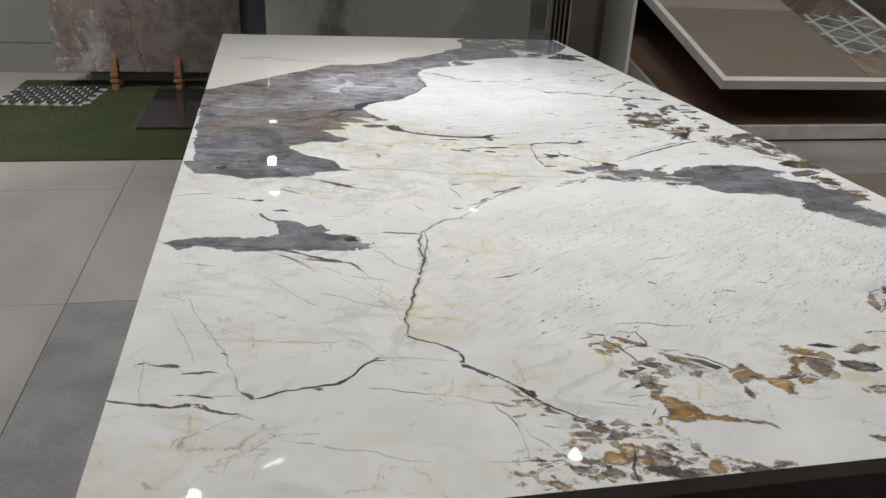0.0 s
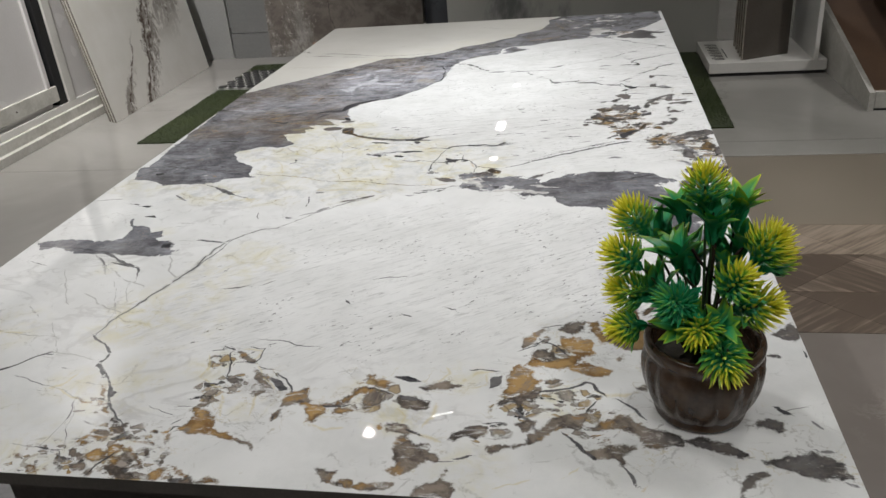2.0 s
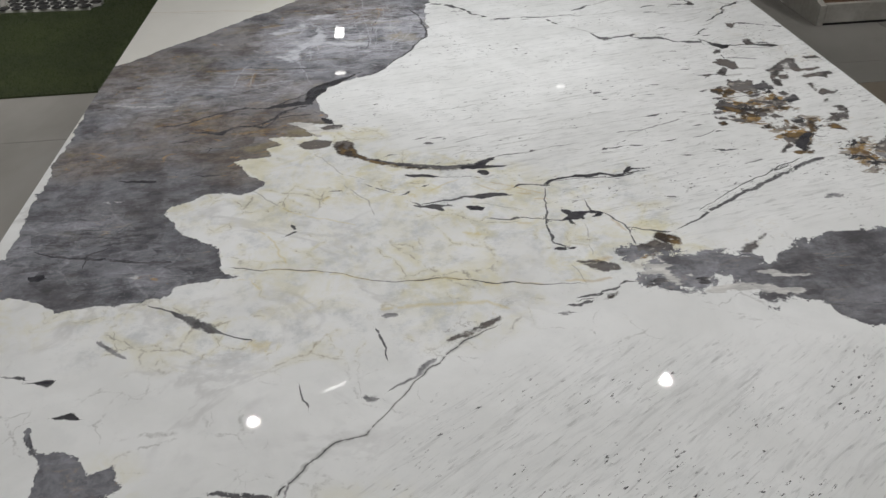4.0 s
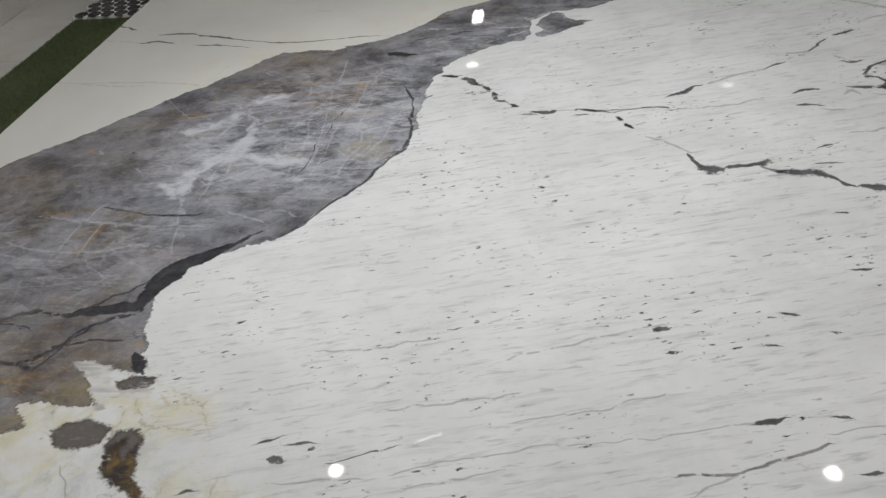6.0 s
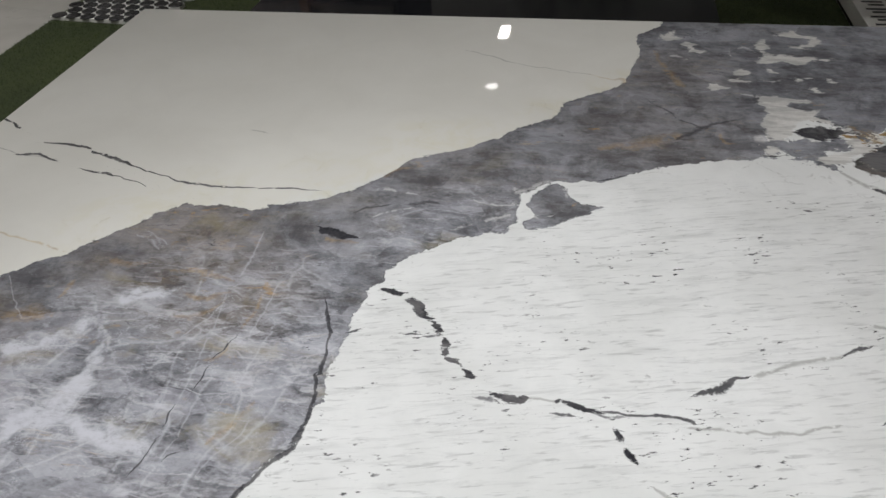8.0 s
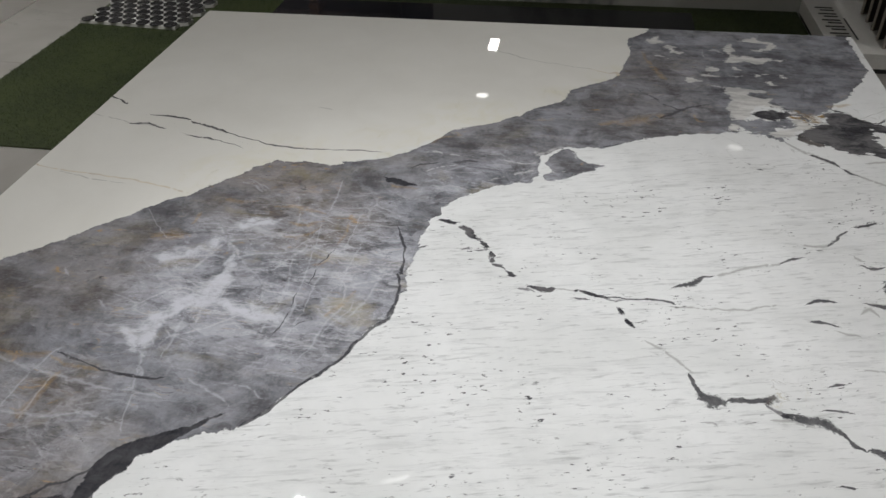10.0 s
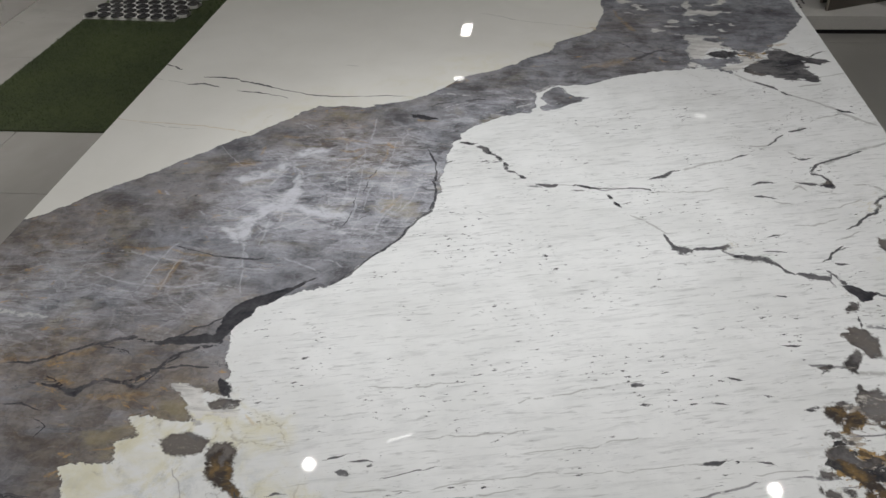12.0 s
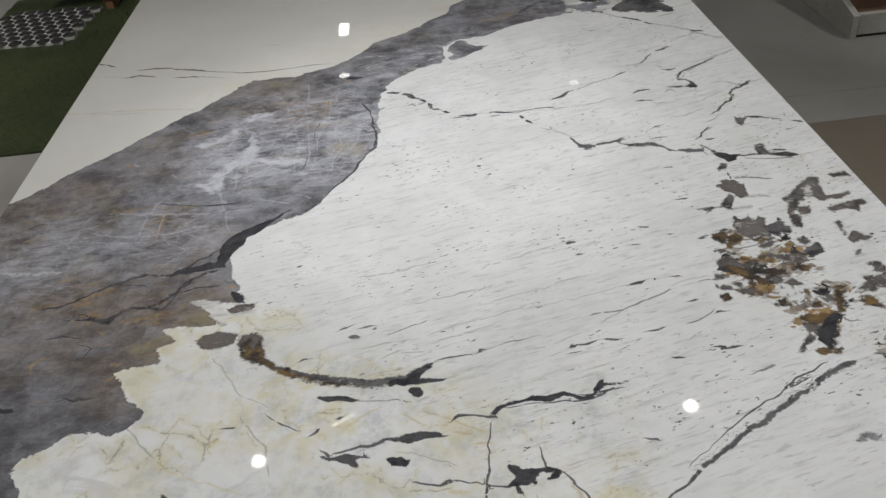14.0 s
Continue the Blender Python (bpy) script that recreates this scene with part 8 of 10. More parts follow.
def table_stone():
    m = material("polished_table_stone", 0.02)
    n = Nodes(m)
    v = n.coords()
    zone1, zone2, zone3 = (n.step(n.attr(k), 0.03, -0.04) for k in ("S1", "S2", "S3"))
    calm = n.step(n.attr("S4"), 0.02, -0.02)
    fine, mid, big = n.noise(v, 190, 5, 0.7), n.noise(v, 52, 7, 0.72, 0.5), n.noise(v, 7, 5, 0.6, 0.5)
    ragged = n.noise(v, 24, 8, 0.74, 0.7)
    jag = n.math("ADD", n.math("MULTIPLY", n.math("SUBTRACT", ragged, 0.5), 0.040), n.math("MULTIPLY", n.math("SUBTRACT", fine, 0.5), 0.011))

    # white ground, clouded, with slanted grey streaks and short dark flecks
    col = n.mix(n.step(big, 0.3, 0.7), (0.69, 0.70, 0.695), (0.775, 0.785, 0.785))
    col = n.mix(n.math("MULTIPLY", calm, 0.8), col, n.mix(big, (0.68, 0.665, 0.61), (0.735, 0.725, 0.675)))
    mottle = n.math("MULTIPLY", n.math("ADD", n.math("MULTIPLY", zone3, 0.68), 0.13), n.math("SUBTRACT", 1.0, n.math("MULTIPLY", calm, 0.8)))
    col = n.mix(n.math("MULTIPLY", n.step(n.noise(v, 19, 10, 0.78, 0.0), 0.46, 0.66), mottle), col, (0.50, 0.525, 0.54))
    col = n.mix(n.math("MULTIPLY", n.math("MULTIPLY", n.step(n.noise(n.mapped(v, (1, 1.6, 1), 0, (4, 4, 0)), 21, 10, 0.78, 0.0), 0.50, 0.66), zone3), 0.20), col, (0.60, 0.57, 0.45))

    def streaks(turn, zone, col):
        s = n.mapped(v, (1, 1, 1), -turn)
        a = n.noise(n.mapped(s, (13, 100, 1)), 1.0, 7, 0.68, 0.6)
        b = n.noise(n.mapped(s, (30, 210, 1), 0, (3.1, 1.7, 0)), 1.0, 4, 0.6, 0.4)
        c = n.noise(n.mapped(s, (80, 200, 1), 0, (7.3, 2.9, 0)), 1.0, 3, 0.6)
        gate = n.step(n.noise(s, 12, 4), 0.46, 0.60)
        col = n.mix(n.math("MULTIPLY", n.math("MULTIPLY", n.step(a, 0.48, 0.70), 0.44), zone), col, (0.47, 0.48, 0.48))
        col = n.mix(n.math("MULTIPLY", n.math("MULTIPLY", n.step(b, 0.55, 0.70), 0.42), zone), col, (0.30, 0.305, 0.31))
        return n.mix(n.math("MULTIPLY", n.math("MULTIPLY", n.step(c, 0.622, 0.69), zone), gate), col, (0.075, 0.075, 0.08))

    col = streaks(13, zone1, col)
    col = streaks(34, zone2, col)

    # soft grey veins in the plain white parts
    plainness = n.math("SUBTRACT", 1.0, n.math("MAXIMUM", zone1, zone2))
    smoky = n.math("ABSOLUTE", n.math("SUBTRACT", n.noise(n.mapped(v, (1, 1.4, 1), 40, (8, 3, 0)), 5, 6, 0.55, 0.9), 0.5))
    smoky = n.math("MULTIPLY", n.step(smoky, 0.0, 0.045, 1.0, 0.0), n.step(n.noise(v, 6, 4), 0.46, 0.62))
    col = n.mix(n.math("MULTIPLY", n.math("MULTIPLY", smoky, plainness), n.math("MULTIPLY", n.attr("near"), 0.55)), col, (0.50, 0.50, 0.50))

    # ochre tint and hair-fine rusty cracks in the tinted parts
    yel = n.attr("yel")
    tint = n.math("MULTIPLY", yel, n.step(n.noise(v, 16, 6, 0.68, 0.8), 0.42, 0.66))
    col = n.mix(n.math("MULTIPLY", tint, 0.62), col, (0.62, 0.57, 0.31))
    bent = n.vec("ADD", v, n.vec("MULTIPLY", n.noise(v, 7, 8, 0.66, 0.0, True), (0.08, 0.08, 0.0)))
    fissure = n.math("MINIMUM", n.voronoi(n.mapped(bent, (1, 1.5, 1), 24), 6.5, "DISTANCE_TO_EDGE"), n.math("MULTIPLY", n.voronoi(n.mapped(bent, (1.3, 1, 1), -30, (3, 7, 0)), 11, "DISTANCE_TO_EDGE"), 1.4))
    gate = n.step(n.noise(v, 10, 7, 0.68), 0.48, 0.60)
    strength = n.math("MULTIPLY", n.math("MAXIMUM", yel, n.math("MULTIPLY", zone3, 0.75)), gate)
    col = n.mix(n.math("MULTIPLY", n.step(fissure, 0.0, 0.14, 0.48, 0.0), strength), col, (0.60, 0.55, 0.29))
    hair = n.math("MULTIPLY", n.step(fissure, 0.002, 0.018, 1.0, 0.0), n.step(mid, 0.42, 0.58))
    col = n.mix(n.math("MULTIPLY", n.math("MULTIPLY", hair, strength), 0.68), col, n.mix(n.step(n.noise(v, 5, 3), 0.4, 0.6), (0.36, 0.26, 0.09), (0.24, 0.20, 0.13)))
    pale = n.math("MULTIPLY", n.math("MULTIPLY", hair, n.math("MULTIPLY", gate, 0.55)), n.math("MULTIPLY", plainness, n.math("SUBTRACT", 1.0, calm)))
    col = n.mix(pale, col, (0.34, 0.34, 0.33))

    def vein_mask(kind, wobble, soft, breaks, slim=1.0):
        off = n.math("ADD", n.math("MULTIPLY", n.math("SUBTRACT", mid, 0.5), wobble), n.math("MULTIPLY", n.math("SUBTRACT", fine, 0.5), wobble * 0.8))
        s = n.math("ABSOLUTE", n.math("MULTIPLY", n.math("ADD", n.attr(kind), off), slim))
        f = n.step(s, 1.0 - soft, 1.0 + soft * 0.6, 1.0, 0.0)
        return n.math("MULTIPLY", f, n.step(n.noise(v, 62, 5, 0.66), breaks - 0.05, breaks + 0.04)) if breaks else f

    # broken bits of brown, grey and ochre in the crushed parts
    crush = n.attr("breccia")
    reach = n.math("MULTIPLY", crush, n.step(n.attr("near"), 0.1, 0.6, 0.19, 0.155))
    inside = n.step(crush, 0.02, 0.2)
    for turn, start, size, at, dark, bright in ((-30, 0.0, 20, 0.645, (0.15, 0.135, 0.125), (0.42, 0.38, 0.335)), (-15, 5.0, 27, 0.68, (0.14, 0.095, 0.055), (0.38, 0.26, 0.12)),
                                                (-35, 9.0, 23, 0.668, (0.025, 0.025, 0.03), (0.07, 0.068, 0.07))):
        smear = n.noise(n.mapped(v, (1.0, 1.5, 1.0), turn, (start, start * 0.6, 0)), size, 9, 0.68, 0.5)
        col = n.mix(n.math("MULTIPLY", n.step(n.math("ADD", smear, reach), at, at + 0.035), inside), col, n.mix(n.step(mid, 0.35, 0.65), dark, bright))
    wander = n.vec("ADD", v, n.vec("MULTIPLY", n.noise(v, 26, 5, 0.6, 0.0, True), (0.030, 0.030, 0.0)))

    def shards(turn, scale, start):
        cells = n.add("ShaderNodeTexVoronoi", feature="F1")
        place = n.mapped(wander, (1, 1.6, 1), turn, (start, start, 0))
        n.put(cells.inputs["Vector"], place)
        cells.inputs["Scale"].default_value = scale
        tone = n.add("ShaderNodeSeparateColor")
        n.put(tone.inputs[0], cells.outputs["Color"])
        return tone.outputs, n.voronoi(place, scale, "DISTANCE_TO_EDGE")

    for turn, scale, start in ((-25, 30, 2.0), (30, 70, 5.0), (65, 48, 8.0)):
        shard, gap = shards(turn, scale, start)
        there = n.step(n.math("ADD", n.math("MULTIPLY", crush, n.step(n.attr("near"), 0.1, 0.6, 0.66, 0.38)), shard[0]), 0.985, 1.03)
        there = n.math("MULTIPLY", n.math("MULTIPLY", there, n.step(n.attr("near"), 0.15, 0.5)), n.math("MULTIPLY", n.step(gap, 0.03, 0.08), n.step(crush, 0.02, 0.25)))
        bits = n.mix(n.step(mid, 0.36, 0.64), (0.15, 0.13, 0.115), (0.36, 0.32, 0.28))
        bits = n.mix(n.step(shard[1], 0.60, 0.75), bits, n.mix(mid, (0.24, 0.17, 0.08), (0.46, 0.34, 0.18)))
        bits = n.mix(n.step(shard[2], 0.74, 0.80), bits, (0.055, 0.053, 0.055))
        bits = n.mix(n.step(gap, 0.10, 0.17, 0.6, 0.0), bits, (0.07, 0.06, 0.055))
        col = n.mix(n.math("MULTIPLY", there, n.step(mid, 0.34, 0.50, 0.15, 0.92)), col, bits)

    # faint, grey and ochre veins
    col = n.mix(n.math("MULTIPLY", vein_mask("f", 1.8, 0.8, 0.42), 0.6), col, (0.28, 0.28, 0.27))
    ochre_tone = n.mix(n.step(mid, 0.35, 0.65), (0.30, 0.17, 0.05), (0.58, 0.42, 0.15))
    ochre_tone = n.mix(n.step(n.attr("near"), 0.2, 0.7, 0.0, 0.75), ochre_tone, (0.66, 0.58, 0.26))
    col = n.mix(n.math("MULTIPLY", vein_mask("o", 2.4, 2.0, 0.43), 0.66), col, ochre_tone)
    col = n.mix(n.math("MULTIPLY", vein_mask("g", 2.5, 0.6, 0.39), 0.85), col, n.mix(n.step(mid, 0.34, 0.62), (0.055, 0.056, 0.065), (0.24, 0.235, 0.25)))

    # taupe and ochre fragments: cloudy inside, darker along parts of their rims
    soft = n.noise(v, 20, 6, 0.62, 0.5)
    near_part = n.attr("near")
    jig = n.math("ADD", n.math("MULTIPLY", n.math("SUBTRACT", ragged, 0.5), 0.026), n.math("MULTIPLY", n.math("SUBTRACT", fine, 0.5), 0.010))
    jig = n.math("MULTIPLY", jig, n.step(near_part, 0.0, 0.5, 0.6, 1.0))
    jig = n.math("ADD", jig, n.math("MULTIPLY", n.math("SUBTRACT", mid, 0.5), n.step(near_part, 0.0, 0.5, 0.024, 0.015)))
    rimmed = n.step(n.noise(v, 15, 4, 0.6), 0.40, 0.58)

    # thin pale shreds that cut the fragments along their lie
    shred = n.noise(n.mapped(v, (1.0, 2.4, 1), -24, (1, 4, 0)), 22, 9, 0.76, 0.4)

    def fragment(kind, low, high, blush, blush_at):
        edge = n.math("SUBTRACT", n.math("ADD", n.attr(kind), jig), n.step(near_part, 0.0, 0.5, 0.0014, 0.0))
        deep = n.step(edge, -0.022, -0.001, 0.10, 0.0)
        inner = n.mix(n.step(n.math("ADD", soft, deep), 0.36, 0.66), low, high)
        inner = n.mix(n.step(n.noise(n.mapped(v, (1, 1.3, 1), -20, (3, 8, 0)), 15, 7, 0.66, 0.5), blush_at, n.math("ADD", blush_at, 0.12), 0.0, 0.9), inner, blush)
        inner = n.mix(n.step(fine, 0.54, 0.76, 0.0, 0.22), inner, (0.46, 0.43, 0.39))
        inner = n.mix(n.step(n.noise(n.mapped(v, (1, 1.7, 1), -28), 30, 7, 0.70, 0.4), 0.58, 0.68, 0.0, 0.65), inner, (0.60, 0.57, 0.52))
        inner = n.mix(n.math("MULTIPLY", n.step(edge, -0.0075, -0.0012, 0.0, 0.62), rimmed), inner, (0.055, 0.047, 0.042))
        return n.math("MULTIPLY", n.step(edge, -0.0034, 0.0018, 1.0, 0.0), n.step(shred, n.step(near_part, 0.0, 0.5, 0.30, 0.33), n.step(near_part, 0.0, 0.5, 0.42, 0.46), 0.2, 1.0)), inner

    lace = n.math("ABSOLUTE", n.math("SUBTRACT", n.noise(n.mapped(v, (1, 1.3, 1), -22, (7, 3, 0)), 16, 8, 0.62, 0.3), 0.5))
    close = n.step(n.math("MINIMUM", n.attr("K"), n.attr("O")), 0.006, 0.055, 1.0, 0.0)
    lace = n.math("MULTIPLY", n.math("MULTIPLY", n.step(lace, 0.0, 0.011, 1.0, 0.0), close), n.step(n.noise(v, 9, 5, 0.6), 0.46, 0.58, 0.0, 0.62))
    col = n.mix(lace, col, n.mix(n.step(n.noise(v, 13, 4), 0.42, 0.58), (0.16, 0.145, 0.13), (0.50, 0.42, 0.22)))
    place = n.add("ShaderNodeSeparateXYZ")
    n.put(place.inputs[0], v)
    warm = n.math("MULTIPLY", n.step(near_part, 0.1, 0.6), n.step(place.outputs[1], 0.75, 0.95, 1.0, 0.0))
    at = n.step(warm, 0.0, 1.0, 0.46, 0.53)
    k, inner = fragment("K", n.mix(warm, (0.060, 0.057, 0.058), (0.070, 0.060, 0.054)), n.mix(warm, (0.165, 0.158, 0.158), (0.28, 0.235, 0.195)), n.mix(warm, (0.15, 0.135, 0.125), (0.36, 0.225, 0.095)), at)
    col = n.mix(k, col, inner)
    o, inner = fragment("O", n.mix(warm, (0.060, 0.046, 0.036), (0.20, 0.115, 0.048)), n.mix(warm, (0.215, 0.145, 0.065), (0.43, 0.275, 0.115)), n.mix(warm, (0.045, 0.04, 0.04), (0.24, 0.20, 0.165)), at)
    col = n.mix(o, col, inner)

    # the grey stone: streaked, crazed with white, brown in places
    long = n.noise(n.mapped(v, (5, 38, 1), 3), 1.0, 8, 0.68, 0.7)
    patch = n.noise(v, 11, 9, 0.74, 0.2)
    f = n.math("ADD", n.math("MULTIPLY", long, 0.15), n.math("MULTIPLY", patch, 0.85))
    grey = n.mix(n.step(f, 0.38, 0.60), (0.085, 0.086, 0.095), (0.275, 0.282, 0.312))
    grey = n.mix(n.math("MULTIPLY", n.attr("deep"), n.step(patch, 0.30, 0.66, 0.9, 0.45)), grey, (0.072, 0.072, 0.080))
    brown = n.math("MULTIPLY", n.math("MAXIMUM", n.attr("brown"), n.step(n.noise(n.mapped(v, (1, 1, 1), 0, (9, 2, 0)), 3.2, 3), 0.48, 0.64, 0.0, 0.10)), n.step(n.math("ADD", n.math("MULTIPLY", long, 0.5), n.math("MULTIPLY", n.noise(v, 9, 6, 0.65), 0.5)), 0.30, 0.52))
    grey = n.mix(n.math("MULTIPLY", brown, 0.68), grey, n.mix(n.step(mid, 0.30, 0.72), (0.10, 0.075, 0.055), (0.27, 0.215, 0.155)))
    rust = n.math("MULTIPLY", n.attr("brown"), n.step(n.noise(n.mapped(v, (12, 30, 1)), 1.0, 7, 0.68, 0.6), 0.60, 0.72))
    grey = n.mix(n.math("MULTIPLY", rust, 0.45), grey, (0.42, 0.27, 0.10))
    light = n.attr("light")
    # straight pale cracks in four directions, over angular paler and darker pieces
    shift = n.vec("ADD", v, n.vec("MULTIPLY", n.noise(v, 6, 5, 0.6, 0.0, True), (0.05, 0.05, 0.0)))

    def cracks(turn, scale, width, start):
        r = n.noise(n.mapped(shift, (scale * 0.16, scale, 1), turn, (start, start * 0.7, 0)), 1.0, 4, 0.52, 0.15)
        gate = n.step(n.noise(n.mapped(v, (1, 1, 1), 0, (start, 3, 0)), 10, 5, 0.6), 0.44, 0.60)
        thin = n.step(n.math("ABSOLUTE", n.math("SUBTRACT", r, 0.5)), 0.0, width, 1.0, 0.0)
        return n.math("MULTIPLY", thin, gate)

    def pieces(turn, scale):
        cells = n.add("ShaderNodeTexVoronoi", feature="F1")
        n.put(cells.inputs["Vector"], n.mapped(shift, (1, 2.1, 1), turn))
        cells.inputs["Scale"].default_value = scale
        tone = n.add("ShaderNodeSeparateColor")
        n.put(tone.inputs[0], cells.outputs["Color"])
        return tone.outputs

    tone, tone2 = pieces(38, 15), pieces(-24, 27)
    rise = n.math("ADD", n.math("MULTIPLY", light, 0.50), 0.13)
    grey = n.mix(n.math("MULTIPLY", n.step(tone[0], 0.5, 1.0), n.math("MULTIPLY", rise, n.step(mid, 0.30, 0.60, 0.4, 1.0))), grey, (0.40, 0.40, 0.45))
    grey = n.mix(n.math("MULTIPLY", n.step(tone2[0], 0.6, 1.0), n.math("MULTIPLY", rise, n.step(mid, 0.30, 0.60, 0.3, 1.0))), grey, (0.46, 0.46, 0.50))
    grey = n.mix(n.math("MULTIPLY", n.step(tone[1], 0.6, 1.0), 0.35), grey, (0.07, 0.07, 0.080))
    grey = n.mix(n.math("MULTIPLY", n.step(tone2[2], 0.7, 1.0), 0.25), grey, (0.085, 0.08, 0.085))
    cloud = n.step(n.noise(n.mapped(v, (1, 1.8, 1), 33), 13, 10, 0.76, 0.0), 0.44, 0.62)
    grey = n.mix(n.math("MULTIPLY", cloud, n.math("ADD", n.math("MULTIPLY", light, 0.50), 0.08)), grey, (0.50, 0.51, 0.56))
    net = n.math("MAXIMUM", n.math("MAXIMUM", cracks(36, 17, 0.022, 1.3), cracks(-42, 15, 0.018, 4.1)), n.math("MAXIMUM", cracks(74, 16, 0.015, 7.7), cracks(8, 13, 0.016, 9.2)))
    seam = n.voronoi(n.mapped(shift, (1, 1.4, 1), -38), 9.5, "DISTANCE_TO_EDGE")
    net = n.math("MAXIMUM", net, n.math("MULTIPLY", n.step(seam, 0.0, 0.030, 0.9, 0.0), n.step(patch, 0.40, 0.55)))
    webbing = n.math("ABSOLUTE", n.math("SUBTRACT", n.noise(n.mapped(shift, (1, 1.5, 1), 25, (6, 1, 0)), 24, 6, 0.62, 0.0), 0.5))
    net = n.math("MAXIMUM", net, n.math("MULTIPLY", n.step(webbing, 0.0, 0.014, 1.0, 0.0), n.step(patch, 0.44, 0.56)))
    net = n.math("MULTIPLY", net, n.math("ADD", n.math("MULTIPLY", light, 0.44), 0.06))
    grey = n.mix(n.math("MULTIPLY", net, n.step(fine, 0.36, 0.56, 0.35, 1.0)), grey, (0.68, 0.68, 0.72))
    # rust: small stains and fine threads
    stain = n.step(n.math("ADD", n.noise(n.mapped(v, (1, 1.9, 1), 18, (3, 6, 0)), 19, 8, 0.70, 0.8), n.math("MULTIPLY", n.attr("brown"), 0.07)), 0.645, 0.74)
    grey = n.mix(n.math("MULTIPLY", stain, 0.62), grey, n.mix(fine, (0.34, 0.19, 0.06), (0.55, 0.36, 0.15)))
    olive = n.step(n.noise(n.mapped(v, (1, 1.5, 1), 40, (5, 2, 0)), 8, 6, 0.62, 0.6), 0.54, 0.70)
    grey = n.mix(n.math("MULTIPLY", olive, n.math("MULTIPLY", n.math("MAXIMUM", light, n.attr("brown")), 0.55)), grey, n.mix(mid, (0.24, 0.21, 0.125), (0.38, 0.33, 0.20)))
    thread = n.math("MULTIPLY", cracks(24, 26, 0.010, 12.4), n.step(patch, 0.45, 0.6))
    grey = n.mix(n.math("MULTIPLY", thread, 0.3), grey, (0.50, 0.34, 0.15))
    inky = n.math("ABSOLUTE", n.math("SUBTRACT", n.noise(n.mapped(v, (1, 4, 1), -3, (4, 8, 0)), 4.0, 7, 0.65, 0.6), 0.5))
    grey = n.mix(n.math("MULTIPLY", n.step(inky, 0.0, 0.008, 1.0, 0.0), n.step(patch, 0.52, 0.62, 0.0, 0.85)), grey, (0.04, 0.04, 0.045))
    oo = n.math("MULTIPLY", vein_mask("o", 3.0, 2.4, 0.42), 0.5)
    grey = n.mix(oo, grey, n.mix(n.step(mid, 0.35, 0.65), (0.24, 0.14, 0.05), (0.50, 0.33, 0.12)))
    grey = n.mix(n.math("MULTIPLY", vein_mask("g", 2.4, 0.8, 0.42), 0.7), grey, (0.05, 0.05, 0.056))
    ww = n.math("MULTIPLY", vein_mask("w", 4.2, 1.5, 0.49), 0.7)
    # pale healed fractures: cloudy wedges and fine straight lines
    frost = n.noise(n.mapped(v, (1, 1.5, 1), 30, (2, 5, 0)), 42, 8, 0.74, 0.3)
    pale_in = n.step(n.math("ADD", n.attr("P"), n.math("MULTIPLY", jag, 0.95)), -0.007, 0.004, 1.0, 0.0)
    grey = n.mix(n.math("MULTIPLY", pale_in, n.step(frost, 0.36, 0.58, 0.28, 0.92)), grey, (0.58, 0.59, 0.64))
    grey = n.mix(n.math("MULTIPLY", vein_mask("h", 3.2, 1.9, 0.42), 0.48), grey, (0.58, 0.59, 0.64))
    grey = n.mix(n.math("MULTIPLY", n.step(frost, 0.56, 0.66), n.math("ADD", n.math("MULTIPLY", light, 0.35), 0.12)), grey, (0.55, 0.56, 0.61))
    grey = n.mix(n.step(frost, 0.30, 0.42, 0.35, 0.0), grey, (0.07, 0.07, 0.08))
    frayed = n.math("MULTIPLY", jag, n.step(n.attr("rag"), 0.0, 1.0, 0.8, 3.2))
    gm = n.step(n.math("ADD", n.math("SUBTRACT", n.attr("G"), 0.0018), frayed), -0.0008, 0.0008, 1.0, 0.0)
    rimline = n.math("MULTIPLY", n.step(n.math("ABSOLUTE", n.math("ADD", n.attr("G"), n.math("SUBTRACT", frayed, 0.0006))), 0.0, 0.0022, 0.55, 0.0), n.step(mid, 0.42, 0.6))
    grey = n.mix(ww, grey, (0.66, 0.66, 0.66))
    col = n.mix(gm, col, grey)
    col = n.mix(rimline, col, (0.05, 0.05, 0.055))

    # white gaps in the grey stone
    tear = n.noise(n.mapped(v, (14, 64, 1), 4, (2, 2, 0)), 1.0, 7, 0.68, 0.4)
    torn = n.math("MULTIPLY", n.math("SUBTRACT", tear, 0.5), 0.050)
    gap_white = n.step(n.math("ADD", n.math("ADD", n.attr("W"), jig), torn), -0.0024, 0.0020, 0.92, 0.0)
    col = n.mix(gap_white, col, n.mix(n.step(tear, 0.35, 0.6), (0.44, 0.435, 0.425), (0.70, 0.69, 0.67)))

    # near-black stone and veins
    ink = n.mix(n.step(mid, 0.3, 0.7), (0.018, 0.018, 0.023), (0.060, 0.060, 0.068))
    slate = n.mix(n.math("MULTIPLY", n.step(n.noise(n.mapped(v, (1, 1.8, 1), 20), 16, 7, 0.70, 0.5), 0.36, 0.62), n.math("MAXIMUM", n.step(n.attr("rag"), 0.0, 0.4, 0.2, 1.0), n.attr("near"))), ink, (0.15, 0.147, 0.152))
    ripped = n.math("MULTIPLY", n.math("MULTIPLY", torn, n.attr("rag")), 1.3)
    d = n.step(n.math("ADD", n.math("ADD", n.math("ADD", n.attr("D"), 0.0006), n.math("MULTIPLY", jig, 0.5)), ripped), -0.001, 0.001, 1.0, 0.0)
    col = n.mix(d, col, slate)
